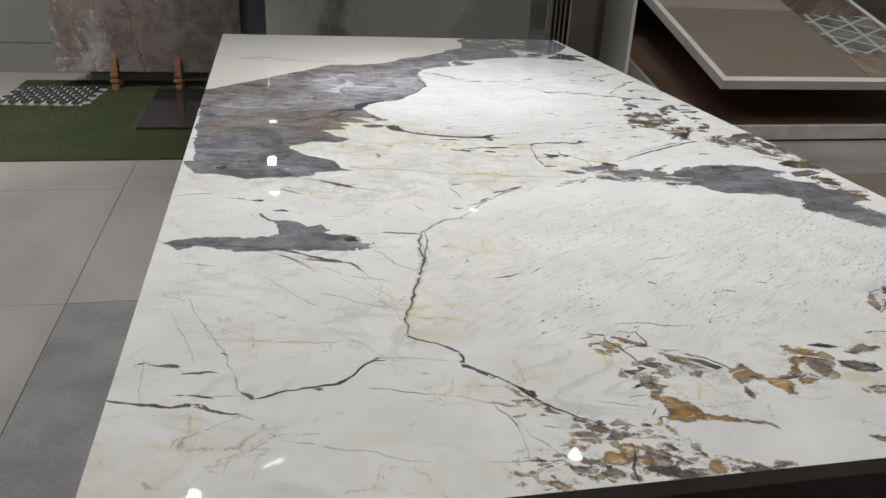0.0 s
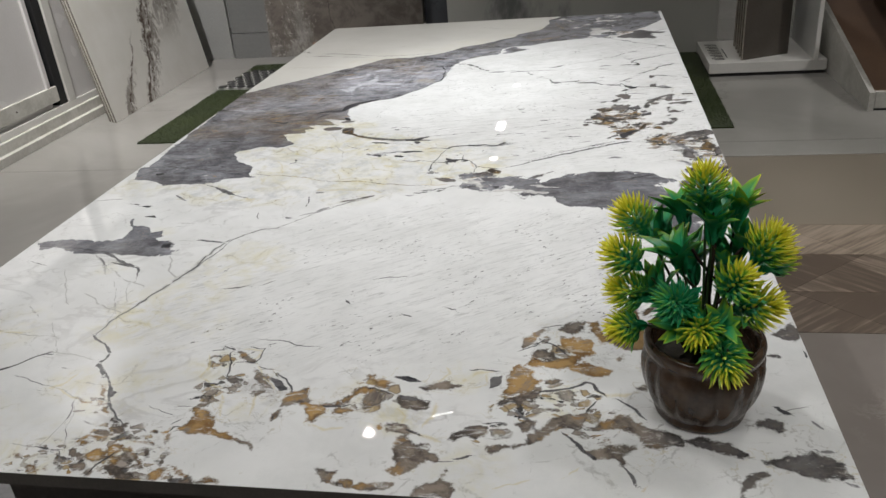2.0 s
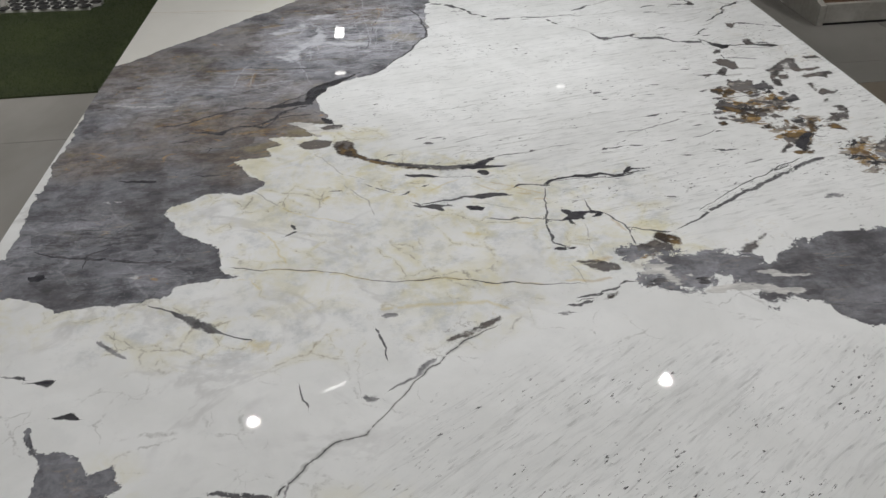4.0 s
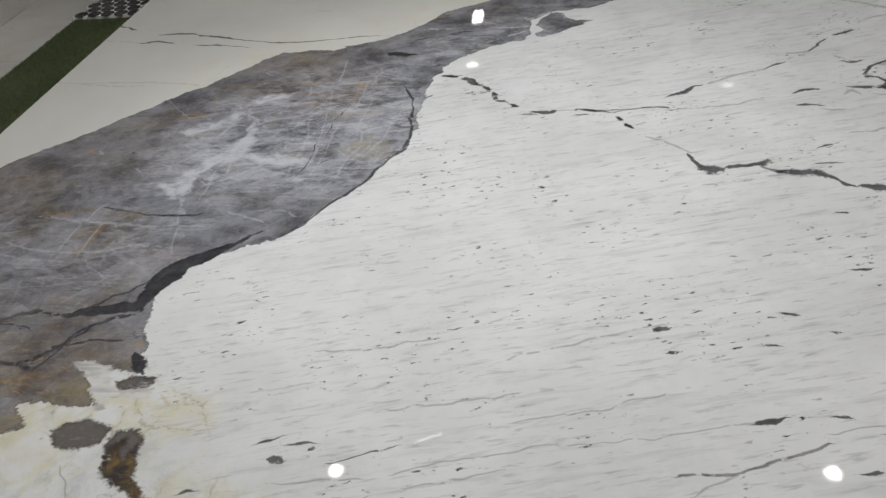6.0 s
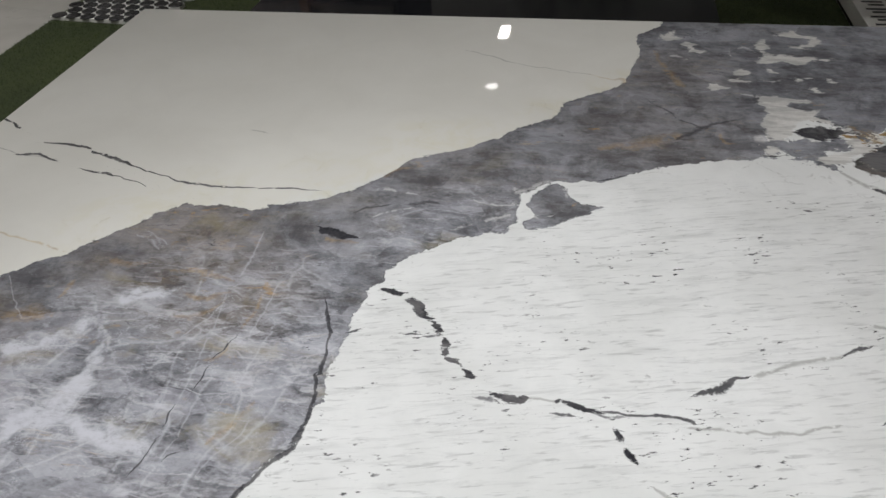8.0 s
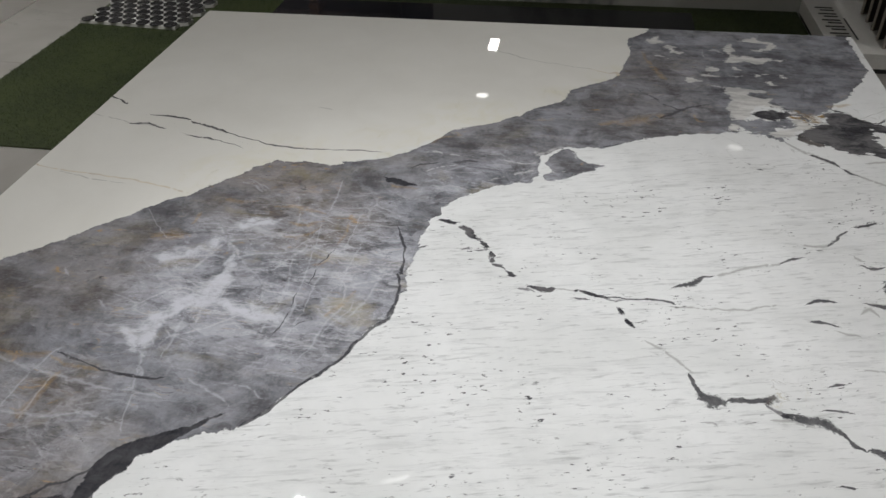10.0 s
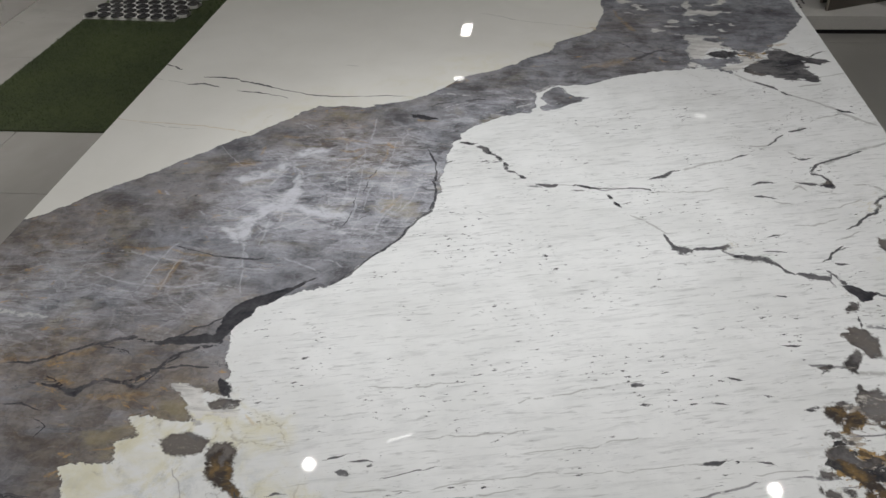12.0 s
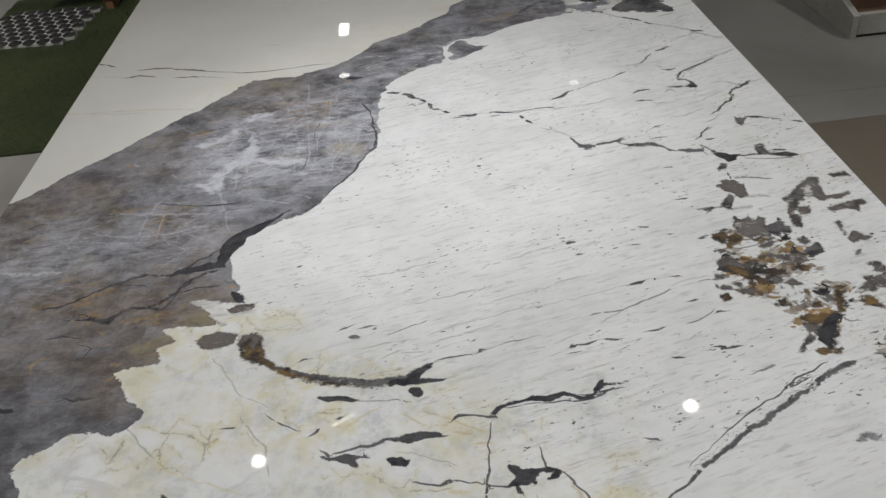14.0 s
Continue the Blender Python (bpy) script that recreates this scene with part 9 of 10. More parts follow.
    col = n.mix(n.math("MULTIPLY", vein_mask("d", 2.6, 0.42, 0.38, 0.95), 0.92), col, n.mix(n.step(ragged, 0.42, 0.62), ink, (0.11, 0.108, 0.115)))
    col = n.mix(n.math("MULTIPLY", vein_mask("e", 1.8, 0.3, 0.0), 0.96), col, ink)
    n.colour(col)
    n.rough(n.step(n.noise(v, 5, 4), 0.3, 0.7, 0.012, 0.028))
    return m


def stone_sheet(parent):
    """The polished upper face of the tabletop."""
    me = bpy.data.meshes.new("stone_face")
    verts = np.stack([GX, GY, np.full(GX.shape, TOP)], -1).reshape(-1, 3)
    i = np.arange(NY)[:, None] * (NX + 1) + np.arange(NX)
    quads = np.stack([i, i + 1, i + NX + 2, i + NX + 1], -1).reshape(-1, 4)
    me.vertices.add(len(verts))
    me.vertices.foreach_set("co", verts.ravel())
    me.loops.add(quads.size)
    me.loops.foreach_set("vertex_index", quads.ravel())
    me.polygons.add(len(quads))
    me.polygons.foreach_set("loop_start", np.arange(0, quads.size, 4))
    me.update(calc_edges=True)
    for fields in (AREAS, VEINS, BLOTS):
        for name, values in fields.items():
            me.attributes.new(name, "FLOAT", "POINT").data.foreach_set("value", values.astype(np.float32).ravel())
    me.materials.append(table_stone())
    ob = new("stone_face", me)
    ob.parent = parent
    return tagged(ob, "polished white marble face with grey, ochre and black veins")


table = thing("stone_table", "large table topped with polished white marble, grey and ochre veins", "table")
part("slab_body", box(0.0005, 0.0005, TOP - 0.022, SLAB_X - 0.0005, SLAB_Y - 0.0005, TOP - 0.0015), M_EDGE, table, "dark unpolished slab edge")
stone_sheet(table)
part("apron", box(0.12, 0.14, TOP - 0.10, SLAB_X - 0.12, SLAB_Y - 0.14, TOP - 0.0225, 0.003), M_BASE, table, "dark wooden apron")
# panel added in place of a brown cloth-like thing, covering the floor behind
part("added_end_panel", box(0.13, 0.30, 0.0, SLAB_X - 0.13, 0.335, TOP - 0.1005, 0.003), M_BASE, table, "dark brown panel standing in for a cloth-like thing under the edge")
for lx in (0.30, 1.06):
    for ly in (0.45, 2.45):
        part("leg", box(lx, ly, 0.0, lx + 0.24, ly + 0.3, TOP - 0.0995, 0.006), M_BASE, table)


# ---- displays behind the table ----
def leaning(name, x0, y0, z0, width, height, thick, lean, mat, label, category="stone slab", face="y", edge=None, group="display slabs"):
    """A slab that stands on its lower edge and leans back by some degrees. face: the axis along which it looks at the table."""
    bm = bmesh.new()
    add_box(bm, 0, 0, 0, width, thick, height, 0.0015)
    ob = solid(name, bm, [mat, edge or mat], label, category, group)
    for f in ob.data.polygons:
        if edge and abs(f.normal.y) < 0.7:
            f.material_index = 1
    turn = pose(0, 0, 0, 0, 0, 90) if face == "x" else pose(0, 0, 0)
    ob.matrix_world = Matrix.Translation((x0, y0, z0)) @ turn @ pose(0, 0, 0, -lean)
    return ob


leaning("stone_slab", -1.27, 5.36, 0.125, 1.275, 1.6, 0.012, 4, M_CONCRETE, "rusty grey cement-look slab resting on two wooden easels", edge=M_EDGE)
leaning("stone_slab", 0.008, 5.44, 0.0, 0.176, 1.62, 0.012, 3, M_BLUESTONE, "dark blue-grey stone slab standing behind the cement-look slab", edge=M_EDGE)
leaning("stone_slab", 0.19, 5.40, 0.0, 2.0, 1.62, 0.012, 3, M_GREYMARBLE, "pale grey polished marble slab leaning at the back", edge=M_EDGE)
panel = leaning("wall_panel", -1.86, 5.97, 0.22, 1.95, 1.5, 0.03, 0, M_PANEL, "plain grey panel standing behind the display slabs", "panel", group="")
leaning("panel_plinth", -1.86, 5.95, 0.0, 1.95, 0.215, 0.05, 0, M_PANEL, "low grey plinth under the grey panel", "plinth", group="")
leaning("wall_panel", -2.35, 5.97, 0.0, 0.47, 1.75, 0.03, 0, M_CORNER, "plain light grey panel in the corner", "panel", group="")


def easel(x):
    ob = thing("wooden_easel", "small reddish wooden easel foot holding up a slab", "easel", "easel feet", (x, 5.30, 0.0))
    part("upright", box(-0.022, 0.0, 0.0, 0.022, 0.035, 0.235, 0.003, pose(0, 0, 0, -6)), M_WOOD, ob)
    part("ledge", box(-0.024, 0.0, 0.095, 0.024, 0.14, 0.122, 0.003), M_WOOD, ob)
    part("foot", box(-0.022, 0.03, 0.0, 0.022, 0.30, 0.03, 0.003), M_WOOD, ob)
    part("peg", box(-0.028, -0.006, 0.06, 0.028, 0.014, 0.085, 0.004), M_WOOD, ob)
    return ob


easel(-0.875)
easel(-0.445)

bm = box(-0.585, 4.2, 0.012, 1.52, 5.28, 0.024, 0.001)
solid("stone_slab", bm, M_DARKSTONE, "black-brown polished slab lying flat on artificial grass", "stone slab", "display slabs")


# ---- artificial grass, hexagon mosaic ----
def turf(x0, y0, x1, y1, count):
    """One mat with its blades: a backing and many short bent blades."""
    m = material("artificial_grass", 0.6)
    n = Nodes(m)
    v = n.coords()
    f = n.math("ADD", n.math("MULTIPLY", n.noise(v, 3.0, 4), 0.5), n.math("MULTIPLY", n.noise(v, 45.0, 3), 0.5))
    n.colour(n.mix(n.step(f, 0.34, 0.66), (0.019, 0.029, 0.008), (0.040, 0.054, 0.016)))
    r = np.random.RandomState(7)
    x, y = r.uniform(x0, x1, count), r.uniform(y0, y1, count)
    keep = ~((x > -0.62) & (x < 1.52) & (y > 4.2) & (y < 5.28)) & ~((x > -1.55) & (x < -1.02) & (y > 4.82) & (y < 5.42)) & (y < 5.62)
    # the cut edge is worn and uneven
    x, y = x + 0.004 * r.randn(count), y + 0.004 * r.randn(count)
    x, y = x[keep], y[keep]
    k = len(x)
    a, h, b = r.uniform(0, 6.283, k), r.uniform(0.004, 0.009, k), r.uniform(0, 6.283, k)
    w, lean = r.uniform(0.0009, 0.0018, k), r.uniform(0.002, 0.008, k)
    z0 = 0.007
    p0 = np.stack([x - w * np.cos(a), y - w * np.sin(a), np.full(k, z0)], -1)
    p1 = np.stack([x + w * np.cos(a), y + w * np.sin(a), np.full(k, z0)], -1)
    p2 = np.stack([x + lean * np.cos(b), y + lean * np.sin(b), z0 + h], -1)
    blades = np.stack([p0, p1, p2], 1).reshape(-1, 3)
    back = bmesh.new()
    add_box(back, x0, y0, 0.0005, x1, y1, 0.008)
    me0 = mesh_of("backing", back, m)
    base_v = np.array([q.co for q in me0.vertices])
    base_f = [tuple(q.vertices) for q in me0.polygons]
    o = len(base_v)
    me = bpy.data.meshes.new("grass_mat")
    me.from_pydata(np.concatenate([base_v, blades]).tolist(), [], base_f + [(o + 3 * i, o + 3 * i + 1, o + 3 * i + 2) for i in range(k)])
    me.materials.append(m)
    bpy.data.meshes.remove(me0)
    return tagged(new("grass_mat", me), "dark green artificial grass mat on the floor", "grass mat", kind="stuff")


turf(-1.535, 3.61, 2.045, 5.64, 170000)

M_HEX = plain("black_mosaic_glaze", (0.010, 0.010, 0.011), (0.02, 0.02, 0.022), 0.25, 6, 120, bump=0.03)
M_GROUT = plain("white_mosaic_backing", (0.42, 0.42, 0.40), (0.52, 0.52, 0.50), 0.7, 8, 140)


def hexagon(radius, z0, z1, corner=0.18):
    """A hexagonal tile with clipped corners."""
    bm = bmesh.new()
    pts = [(radius * math.cos(math.radians(60 * k + 30)), radius * math.sin(math.radians(60 * k + 30))) for k in range(6)]
    ring = []
    for k in range(6):
        a, b, c = pts[k - 1], pts[k], pts[(k + 1) % 6]
        ring += [(b[0] + corner * (q[0] - b[0]), b[1] + corner * (q[1] - b[1])) for q in (a, c)]
    low, top = [bm.verts.new((*p, z0)) for p in ring], [bm.verts.new((*p, z1)) for p in ring]
    bm.faces.new(low[::-1])
    bm.faces.new(top)
    for k in range(12):
        bm.faces.new((low[k], low[(k + 1) % 12], top[(k + 1) % 12], top[k]))
    return bm


mosaic = thing("mosaic_sheet", "sheet of black hexagon mosaic tiles with white joints, lying on grass", "mosaic sheet", at=(-1.50, 4.865, 0.022))
mosaic.rotation_euler = (0, 0, radians(-4.5))
PITCH = 0.0775
spots = [(c * PITCH + (r % 2) * PITCH / 2, r * PITCH * 0.866) for r in range(8) for c in range(7)]


def joint_sheet():
    """The stepped outline of the joined cells, as one plate."""
    half, rise = PITCH / 2, PITCH * 0.866
    rim = []
    for r in range(8):
        x = 6.5 * PITCH + (r % 2) * half - 0.004
        rim += [(x, (r - 0.36) * rise), (x, (r + 0.36) * rise)]
    for r in reversed(range(8)):
        x = -half + (r % 2) * half + 0.004
        rim += [(x, (r + 0.36) * rise), (x, (r - 0.36) * rise)]
    bm = bmesh.new()
    low, top = [[bm.verts.new((px, py, pz)) for px, py in rim] for pz in (-0.013, 0.003)]
    bm.faces.new(low[::-1])
    bm.faces.new(top)
    for k in range(len(rim)):
        j = (k + 1) % len(rim)
        bm.faces.new((low[k], low[j], top[j], top[k]))
    return bm


part("backing", joint_sheet(), M_GROUT, mosaic, "white joint backing")
hex_mesh = mesh_of("hexagon_tile", hexagon(PITCH / 1.732 * 0.90, 0.003, 0.006, 0.3), M_HEX)
for sx, sy in spots:
    piece = new("hexagon_tile", hex_mesh)
    piece.parent, piece.location = mosaic, (sx, sy, 0)


# ---- slabs and sliding door on the window side ----
for k, (dx, dy, mat, words) in enumerate(((0.0, 0.0, M_WHITEMARBLE, "white marble slab with dark veins leaning on its edge"),
                                          (-0.030, 0.012, M_WHITEMARBLE, "white slab leaning behind another slab"),
                                          (-0.060, 0.030, M_WHITEMARBLE, "white slab leaning behind another slab"))):
    bm = bmesh.new()
    add_box(bm, 0, 0, 0, 1.58 - 0.045 * k, 0.013, 1.6, 0.0012)
    ob = solid("stone_slab", bm, [mat, M_SLAB_SIDE], words, "stone slab", "leaning slabs")
    for f in ob.data.polygons:
        if abs(f.normal.y) < 0.7:
            f.material_index = 1
    ob.matrix_world = Matrix.Translation((-1.955 + dx, 4.09 + dy, 0.001)) @ pose(0, 0, 0, 0, 0, 91.3) @ pose(0, 0, 0, -7.9)

door = thing("sliding_door", "white framed sliding door with a stepped sill", "door")
part("sill", box(-2.58, 0.0, 0.0, -2.20, 4.47, 0.055, 0.004), M_DIRTY, door, "scuffed white lower step")
part("track", box(-2.58, 0.0, 0.0555, -2.235, 4.47, 0.12, 0.004), M_DIRTY, door)
part("upper_track", box(-2.58, 0.0, 0.1205, -2.262, 4.47, 0.165, 0.004), M_WHITE, door)
leaf = part("door_leaf", box(-2.335, 0.3, 0.1655, -2.285, 3.93, 2.3, 0.002), M_DOOR_GLASS, door, "pale door panel")
part("bottom_rail", box(-2.284, 0.3, 0.20, -2.262, 3.99, 0.30, 0.003), M_DIRTY, leaf, "worn white rail")
part("stile", box(-2.284, 3.90, 0.301, -2.264, 3.935, 2.3, 0.003), M_DOOR_GLASS, leaf)
part("gasket", box(-2.335, 3.992, 0.166, -2.268, 4.072, 2.3, 0.002), M_BLACK, door, "black rubber seal")
part("jamb", box(-2.40, 4.082, 0.166, -2.26, 4.16, 2.3, 0.003), M_WHITE, door)
part("jamb", box(-2.44, 4.162, 0.166, -2.275, 4.46, 2.3, 0.003), M_DOOR_GLASS, door)
screw = mesh_of("screw", lathe([(0.001, 0), (0.006, 0), (0.006, 0.003), (0.001, 0.004)], 12), M_BASE)
for sy in (3.55, 2.4):
    ob = new("screw", screw)
    ob.parent = door
    ob.matrix_world = Matrix.Translation((-2.262, sy, 0.25)) @ pose(0, 0, 0, 0, 90)
solid("wall_lintel", box(-2.6, 0.0, 2.32, -2.25, 4.3, CEIL - 0.004), M_CORNER, "grey painted wall above the sliding door", kind="structure")

# ---- tile sample stand ----
stand = thing("sample_stand", "white sample stand with upright dark boards and printed base", "display stand")
# the plinth's black stands in for shadow under the base
part("plinth", box(2.055, 4.695, 0.0005, 2.765, 5.35, 0.022), M_BLACK, stand, "recessed plinth, black for the shadow gap under the base")
base = part("base", box(2.045, 4.685, 0.0225, 2.775, 5.365, 0.09, 0.003), M_WHITE, stand, "white lacquered base")
part("side_panel", box(2.69, 4.70, 0.0905, 2.712, 5.34, 1.5, 0.002), M_WALL, stand, "pale grey side panel")
part("panel_edge", box(2.688, 4.676, 0.0905, 2.714, 4.699, 1.5, 0.002), M_WHITE, stand, "white edge strip")
part("back_panel", box(2.30, 5.343, 0.0905, 2.687, 5.36, 1.5, 0.002), M_WALL, stand)
board = mesh_of("sample_board", box(0, 0, 0, 0.34, 0.012, 1.15, 0.001), M_BOARD_EDGE)
edge = mesh_of("board_edge", box(-0.004, -0.001, 0, -0.0002, 0.013, 1.15), M_BOARD_PALE)
for k in range(5):
    ob = new("sample_board", board)
    ob.parent = stand
    ob.matrix_world = Matrix.Translation((2.262 + 0.004 * k, 4.745 + 0.105 * k, 0.0905)) @ pose(0, 0, 0, 0, 0, 24)
    e = new("edge_strip", edge)
    e.parent = ob
# the maker's mark on the base: pairs of bold dark strokes, no letters
for k in range(6):
    y = 5.245 - 0.082 * k
    for wide, short in ((0.0, 0.0), (0.034, 0.018)):
        part("printed_mark", box(2.078 + short, y - wide - 0.017, 0.0905, 2.158, y - wide, 0.0912), M_INK, base, "bold dark printed stroke")
part("printed_line", box(2.176, 4.84, 0.0905, 2.184, 5.10, 0.0912), M_INK, base, "thin line of print")

# ---- tilted tile rack ----
rack = thing("tile_rack", "white framed floor rack with brown backing under a tilted tile panel", "display rack")
RX0, RX1, RY0, RY1 = 2.785, 4.75, 3.85, 5.6
bm = bmesh.new()
side = [(RY0, 0.0005), (RY1, 0.0005), (RY1, 0.10 + (RY1 - RY0) * 0.25), (RY0, 0.10)]
vs = [[bm.verts.new((x, y, z)) for y, z in side] for x in (RX0, RX0 + 0.03)]
bm.faces.new(vs[0])
bm.faces.new(vs[1][::-1])
for k in range(4):
    bm.faces.new((vs[0][k], vs[1][k], vs[1][(k + 1) % 4], vs[0][(k + 1) % 4]))
side_mesh = mesh_of("side_board", bm, M_DIRTY)
for x in (0.0, RX1 - RX0 - 0.03):
    ob = new("side_board", side_mesh)
    ob.parent, ob.location = rack, (x, 0, 0)
part("front_rail", box(RX0 + 0.0325, RY0, 0.0125, RX1 - 0.0325, RY0 + 0.03, 0.105, 0.002), M_DIRTY, rack, "scuffed white front rail")
# black strip puts the rail's shadow gap into the colour
part("toe_shadow_strip", box(RX0 + 0.0325, RY0 + 0.004, 0.0005, RX1 - 0.0325, RY0 + 0.028, 0.012), M_BLACK, rack, "recess under the rail, black for its shadow gap")
slope = math.degrees(math.atan(0.25))
for k, x in enumerate((RX0 + 0.031, RX0 + 0.675, RX0 + 1.325)):
    bm = box(0, 0, 0, 0.64, 1.72, 0.012, 0.001)
    ob = part("backing_board", bm, M_BROWN, rack, "dark brown backing board")
    ob.matrix_world = Matrix.Translation((x, RY0 + 0.032, 0.078)) @ pose(0, 0, 0, slope)
# full-width black sheet stands in for the shaded void behind the rack
part("rear_void_sheet", box(RX0 + 0.0305, RY1 - 0.03, 0.0005, RX1 - 0.0305, RY1, 0.85, 0.002), M_BLACK, rack, "black sheet in place of the dark void behind")

tilt = 17.6
lie = Matrix.Translation((2.955, 3.835, 0.345)) @ pose(0, 0, 0, tilt)
W, D = 1.75, 1.9
bm = bmesh.new()
for b in ((0, 0, 0.0, W, 0.055, 0.062), (0, 0.0552, 0.0, 0.045, D, 0.062), (W - 0.045, 0.0552, 0.0, W, D, 0.062), (0.0452, D - 0.055, 0.0, W - 0.0452, D, 0.062)):
    add_box(bm, *b, 0.002)
frame_part = part("panel_frame", bm, M_WHITE, rack, "white painted frame of the tilted panel")
frame_part.matrix_world = lie
ob = part("panel_board", box(0.0455, 0.0555, 0.02, W - 0.0455, D - 0.0555, 0.045), M_BLACK, rack, "dark board behind the tiles")
ob.matrix_world = lie
for x in (0.25, 1.45):
    ob = part("support_post", box(2.955 + x, 5.50, 0.0005, 2.955 + x + 0.04, 5.54, 0.82, 0.002), M_BLACK, rack)


def pattern_tile():
    """Grey cement print with white straps at angles."""
    m = material("strap_pattern_tile", 0.5)
    n = Nodes(m)
    v = n.coords()
    col = n.mix(n.step(n.noise(v, 6, 5), 0.35, 0.65), (0.10, 0.10, 0.095), (0.20, 0.20, 0.19))
    for turn, scale, shift in ((28, 6.0, 0.2), (-28, 6.0, 0.55), (90, 3.4, 0.1)):
        s = n.add("ShaderNodeSeparateXYZ")
        n.put(s.inputs[0], n.mapped(v, (1, 1, 1), turn))
        w = n.math("FRACT", n.math("ADD", n.math("MULTIPLY", s.outputs[1], scale), shift))
        strap = n.math("MULTIPLY", n.step(w, 0.0, 0.02), n.step(w, 0.12, 0.14, 1.0, 0.0))
        col = n.mix(n.math("MULTIPLY", strap, 0.85), col, (0.42, 0.42, 0.40))
    n.colour(col)
    return m


M_STRAP = pattern_tile()
for b, mat, words in (((0.047, 0.057, 1.10, 1.08), M_TAUPE, "plain taupe tile"), ((0.047, 1.083, 1.10, 1.843), M_TAUPE_PALE, "plain pale taupe tile"),
                      ((1.103, 0.40, 1.703, 1.02), M_STRAP, "grey tile with white strap pattern"), ((1.103, 0.057, 1.703, 0.397), M_PLANK_A, "dark lined tile"),
                      ((1.103, 1.023, 1.703, 1.843), M_PLANK_B, "brown wood-look tile")):
    ob = part("tile", box(b[0], b[1], 0.0455, b[2], b[3], 0.056, 0.001), mat, rack, words)
    ob.matrix_world = lie


# ---- potted plant ----
def pot_glaze():
    m = material("brown_pot_glaze", 0.26, coat=0.15)
    n = Nodes(m)
    v = n.coords()
    f = n.math("ADD", n.math("MULTIPLY", n.noise(n.mapped(v, (14, 14, 5)), 1.0, 5, 0.6, 0.5), 0.6), n.math("MULTIPLY", n.noise(v, 90, 4), 0.4))
    n.colour(n.mix(n.step(f, 0.34, 0.68), (0.034, 0.018, 0.010), (0.072, 0.041, 0.022)))
    n.bump(n.noise(v, 120, 3), 0.08, 0.001)
    return m


def leaf_plastic():
    """Moulded plastic leaves: deep green at the root, yellow at the tip."""
    m = material("plastic_leaf", 0.32)
    n = Nodes(m)
    v = n.coords()
    tip = n.math("ADD", n.attr("tip"), n.math("MULTIPLY", n.math("SUBTRACT", n.noise(v, 60, 3), 0.5), 0.25))
    deep = n.mix(n.noise(v, 45, 3), (0.016, 0.25, 0.11), (0.045, 0.44, 0.20))
    mid = n.mix(n.step(tip, 0.20, 0.55), deep, (0.22, 0.50, 0.05))
    n.colour(n.mix(n.step(tip, 0.46, 0.84), mid, (0.84, 0.80, 0.07)))
    n.p.inputs["Subsurface Weight"].default_value = 0.12
    n.p.inputs["Subsurface Radius"].default_value = (0.004, 0.006, 0.002)
    return m


M_LEAF, M_POT = leaf_plastic(), pot_glaze()
M_STEM = plain("dark_green_stem", (0.02, 0.045, 0.015), (0.045, 0.09, 0.03), 0.5, 30, 150, bump=0.1)
M_TRUNK = plain("dark_brown_bark", (0.020, 0.012, 0.008), (0.055, 0.035, 0.022), 0.6, 40, 160, bump=0.4, depth=0.002)
M_SOIL = plain("dark_potting_moss", (0.012, 0.010, 0.007), (0.035, 0.028, 0.02), 0.9, 30, 160, bump=0.6, depth=0.004)
rnd = random.Random(11)
plant = thing("potted_plant", "small artificial green and yellow plant in a ribbed brown pot", "plant", at=(1.4245, 0.203, TOP))
profile = [(0.94 * pr, pz) for pr, pz in ((0.058, 0.0), (0.064, 0.002), (0.066, 0.008), (0.064, 0.013), (0.069, 0.020), (0.077, 0.036), (0.0825, 0.054), (0.085, 0.070), (0.0855, 0.086),
           (0.083, 0.096), (0.080, 0.100), (0.0835, 0.105), (0.0845, 0.114), (0.083, 0.119), (0.079, 0.122), (0.073, 0.119), (0.071, 0.108), (0.074, 0.085))]
part("pot", lathe(profile, 128, 16, 0.042, (0.02, 0.097)), M_POT, plant, "ribbed glazed brown pot", True)
part("soil", lathe([(0.002, 0.080), (0.0685, 0.080), (0.066, 0.090), (0.045, 0.095), (0.002, 0.097)], 32), M_SOIL, plant, "dark moss filling", True)


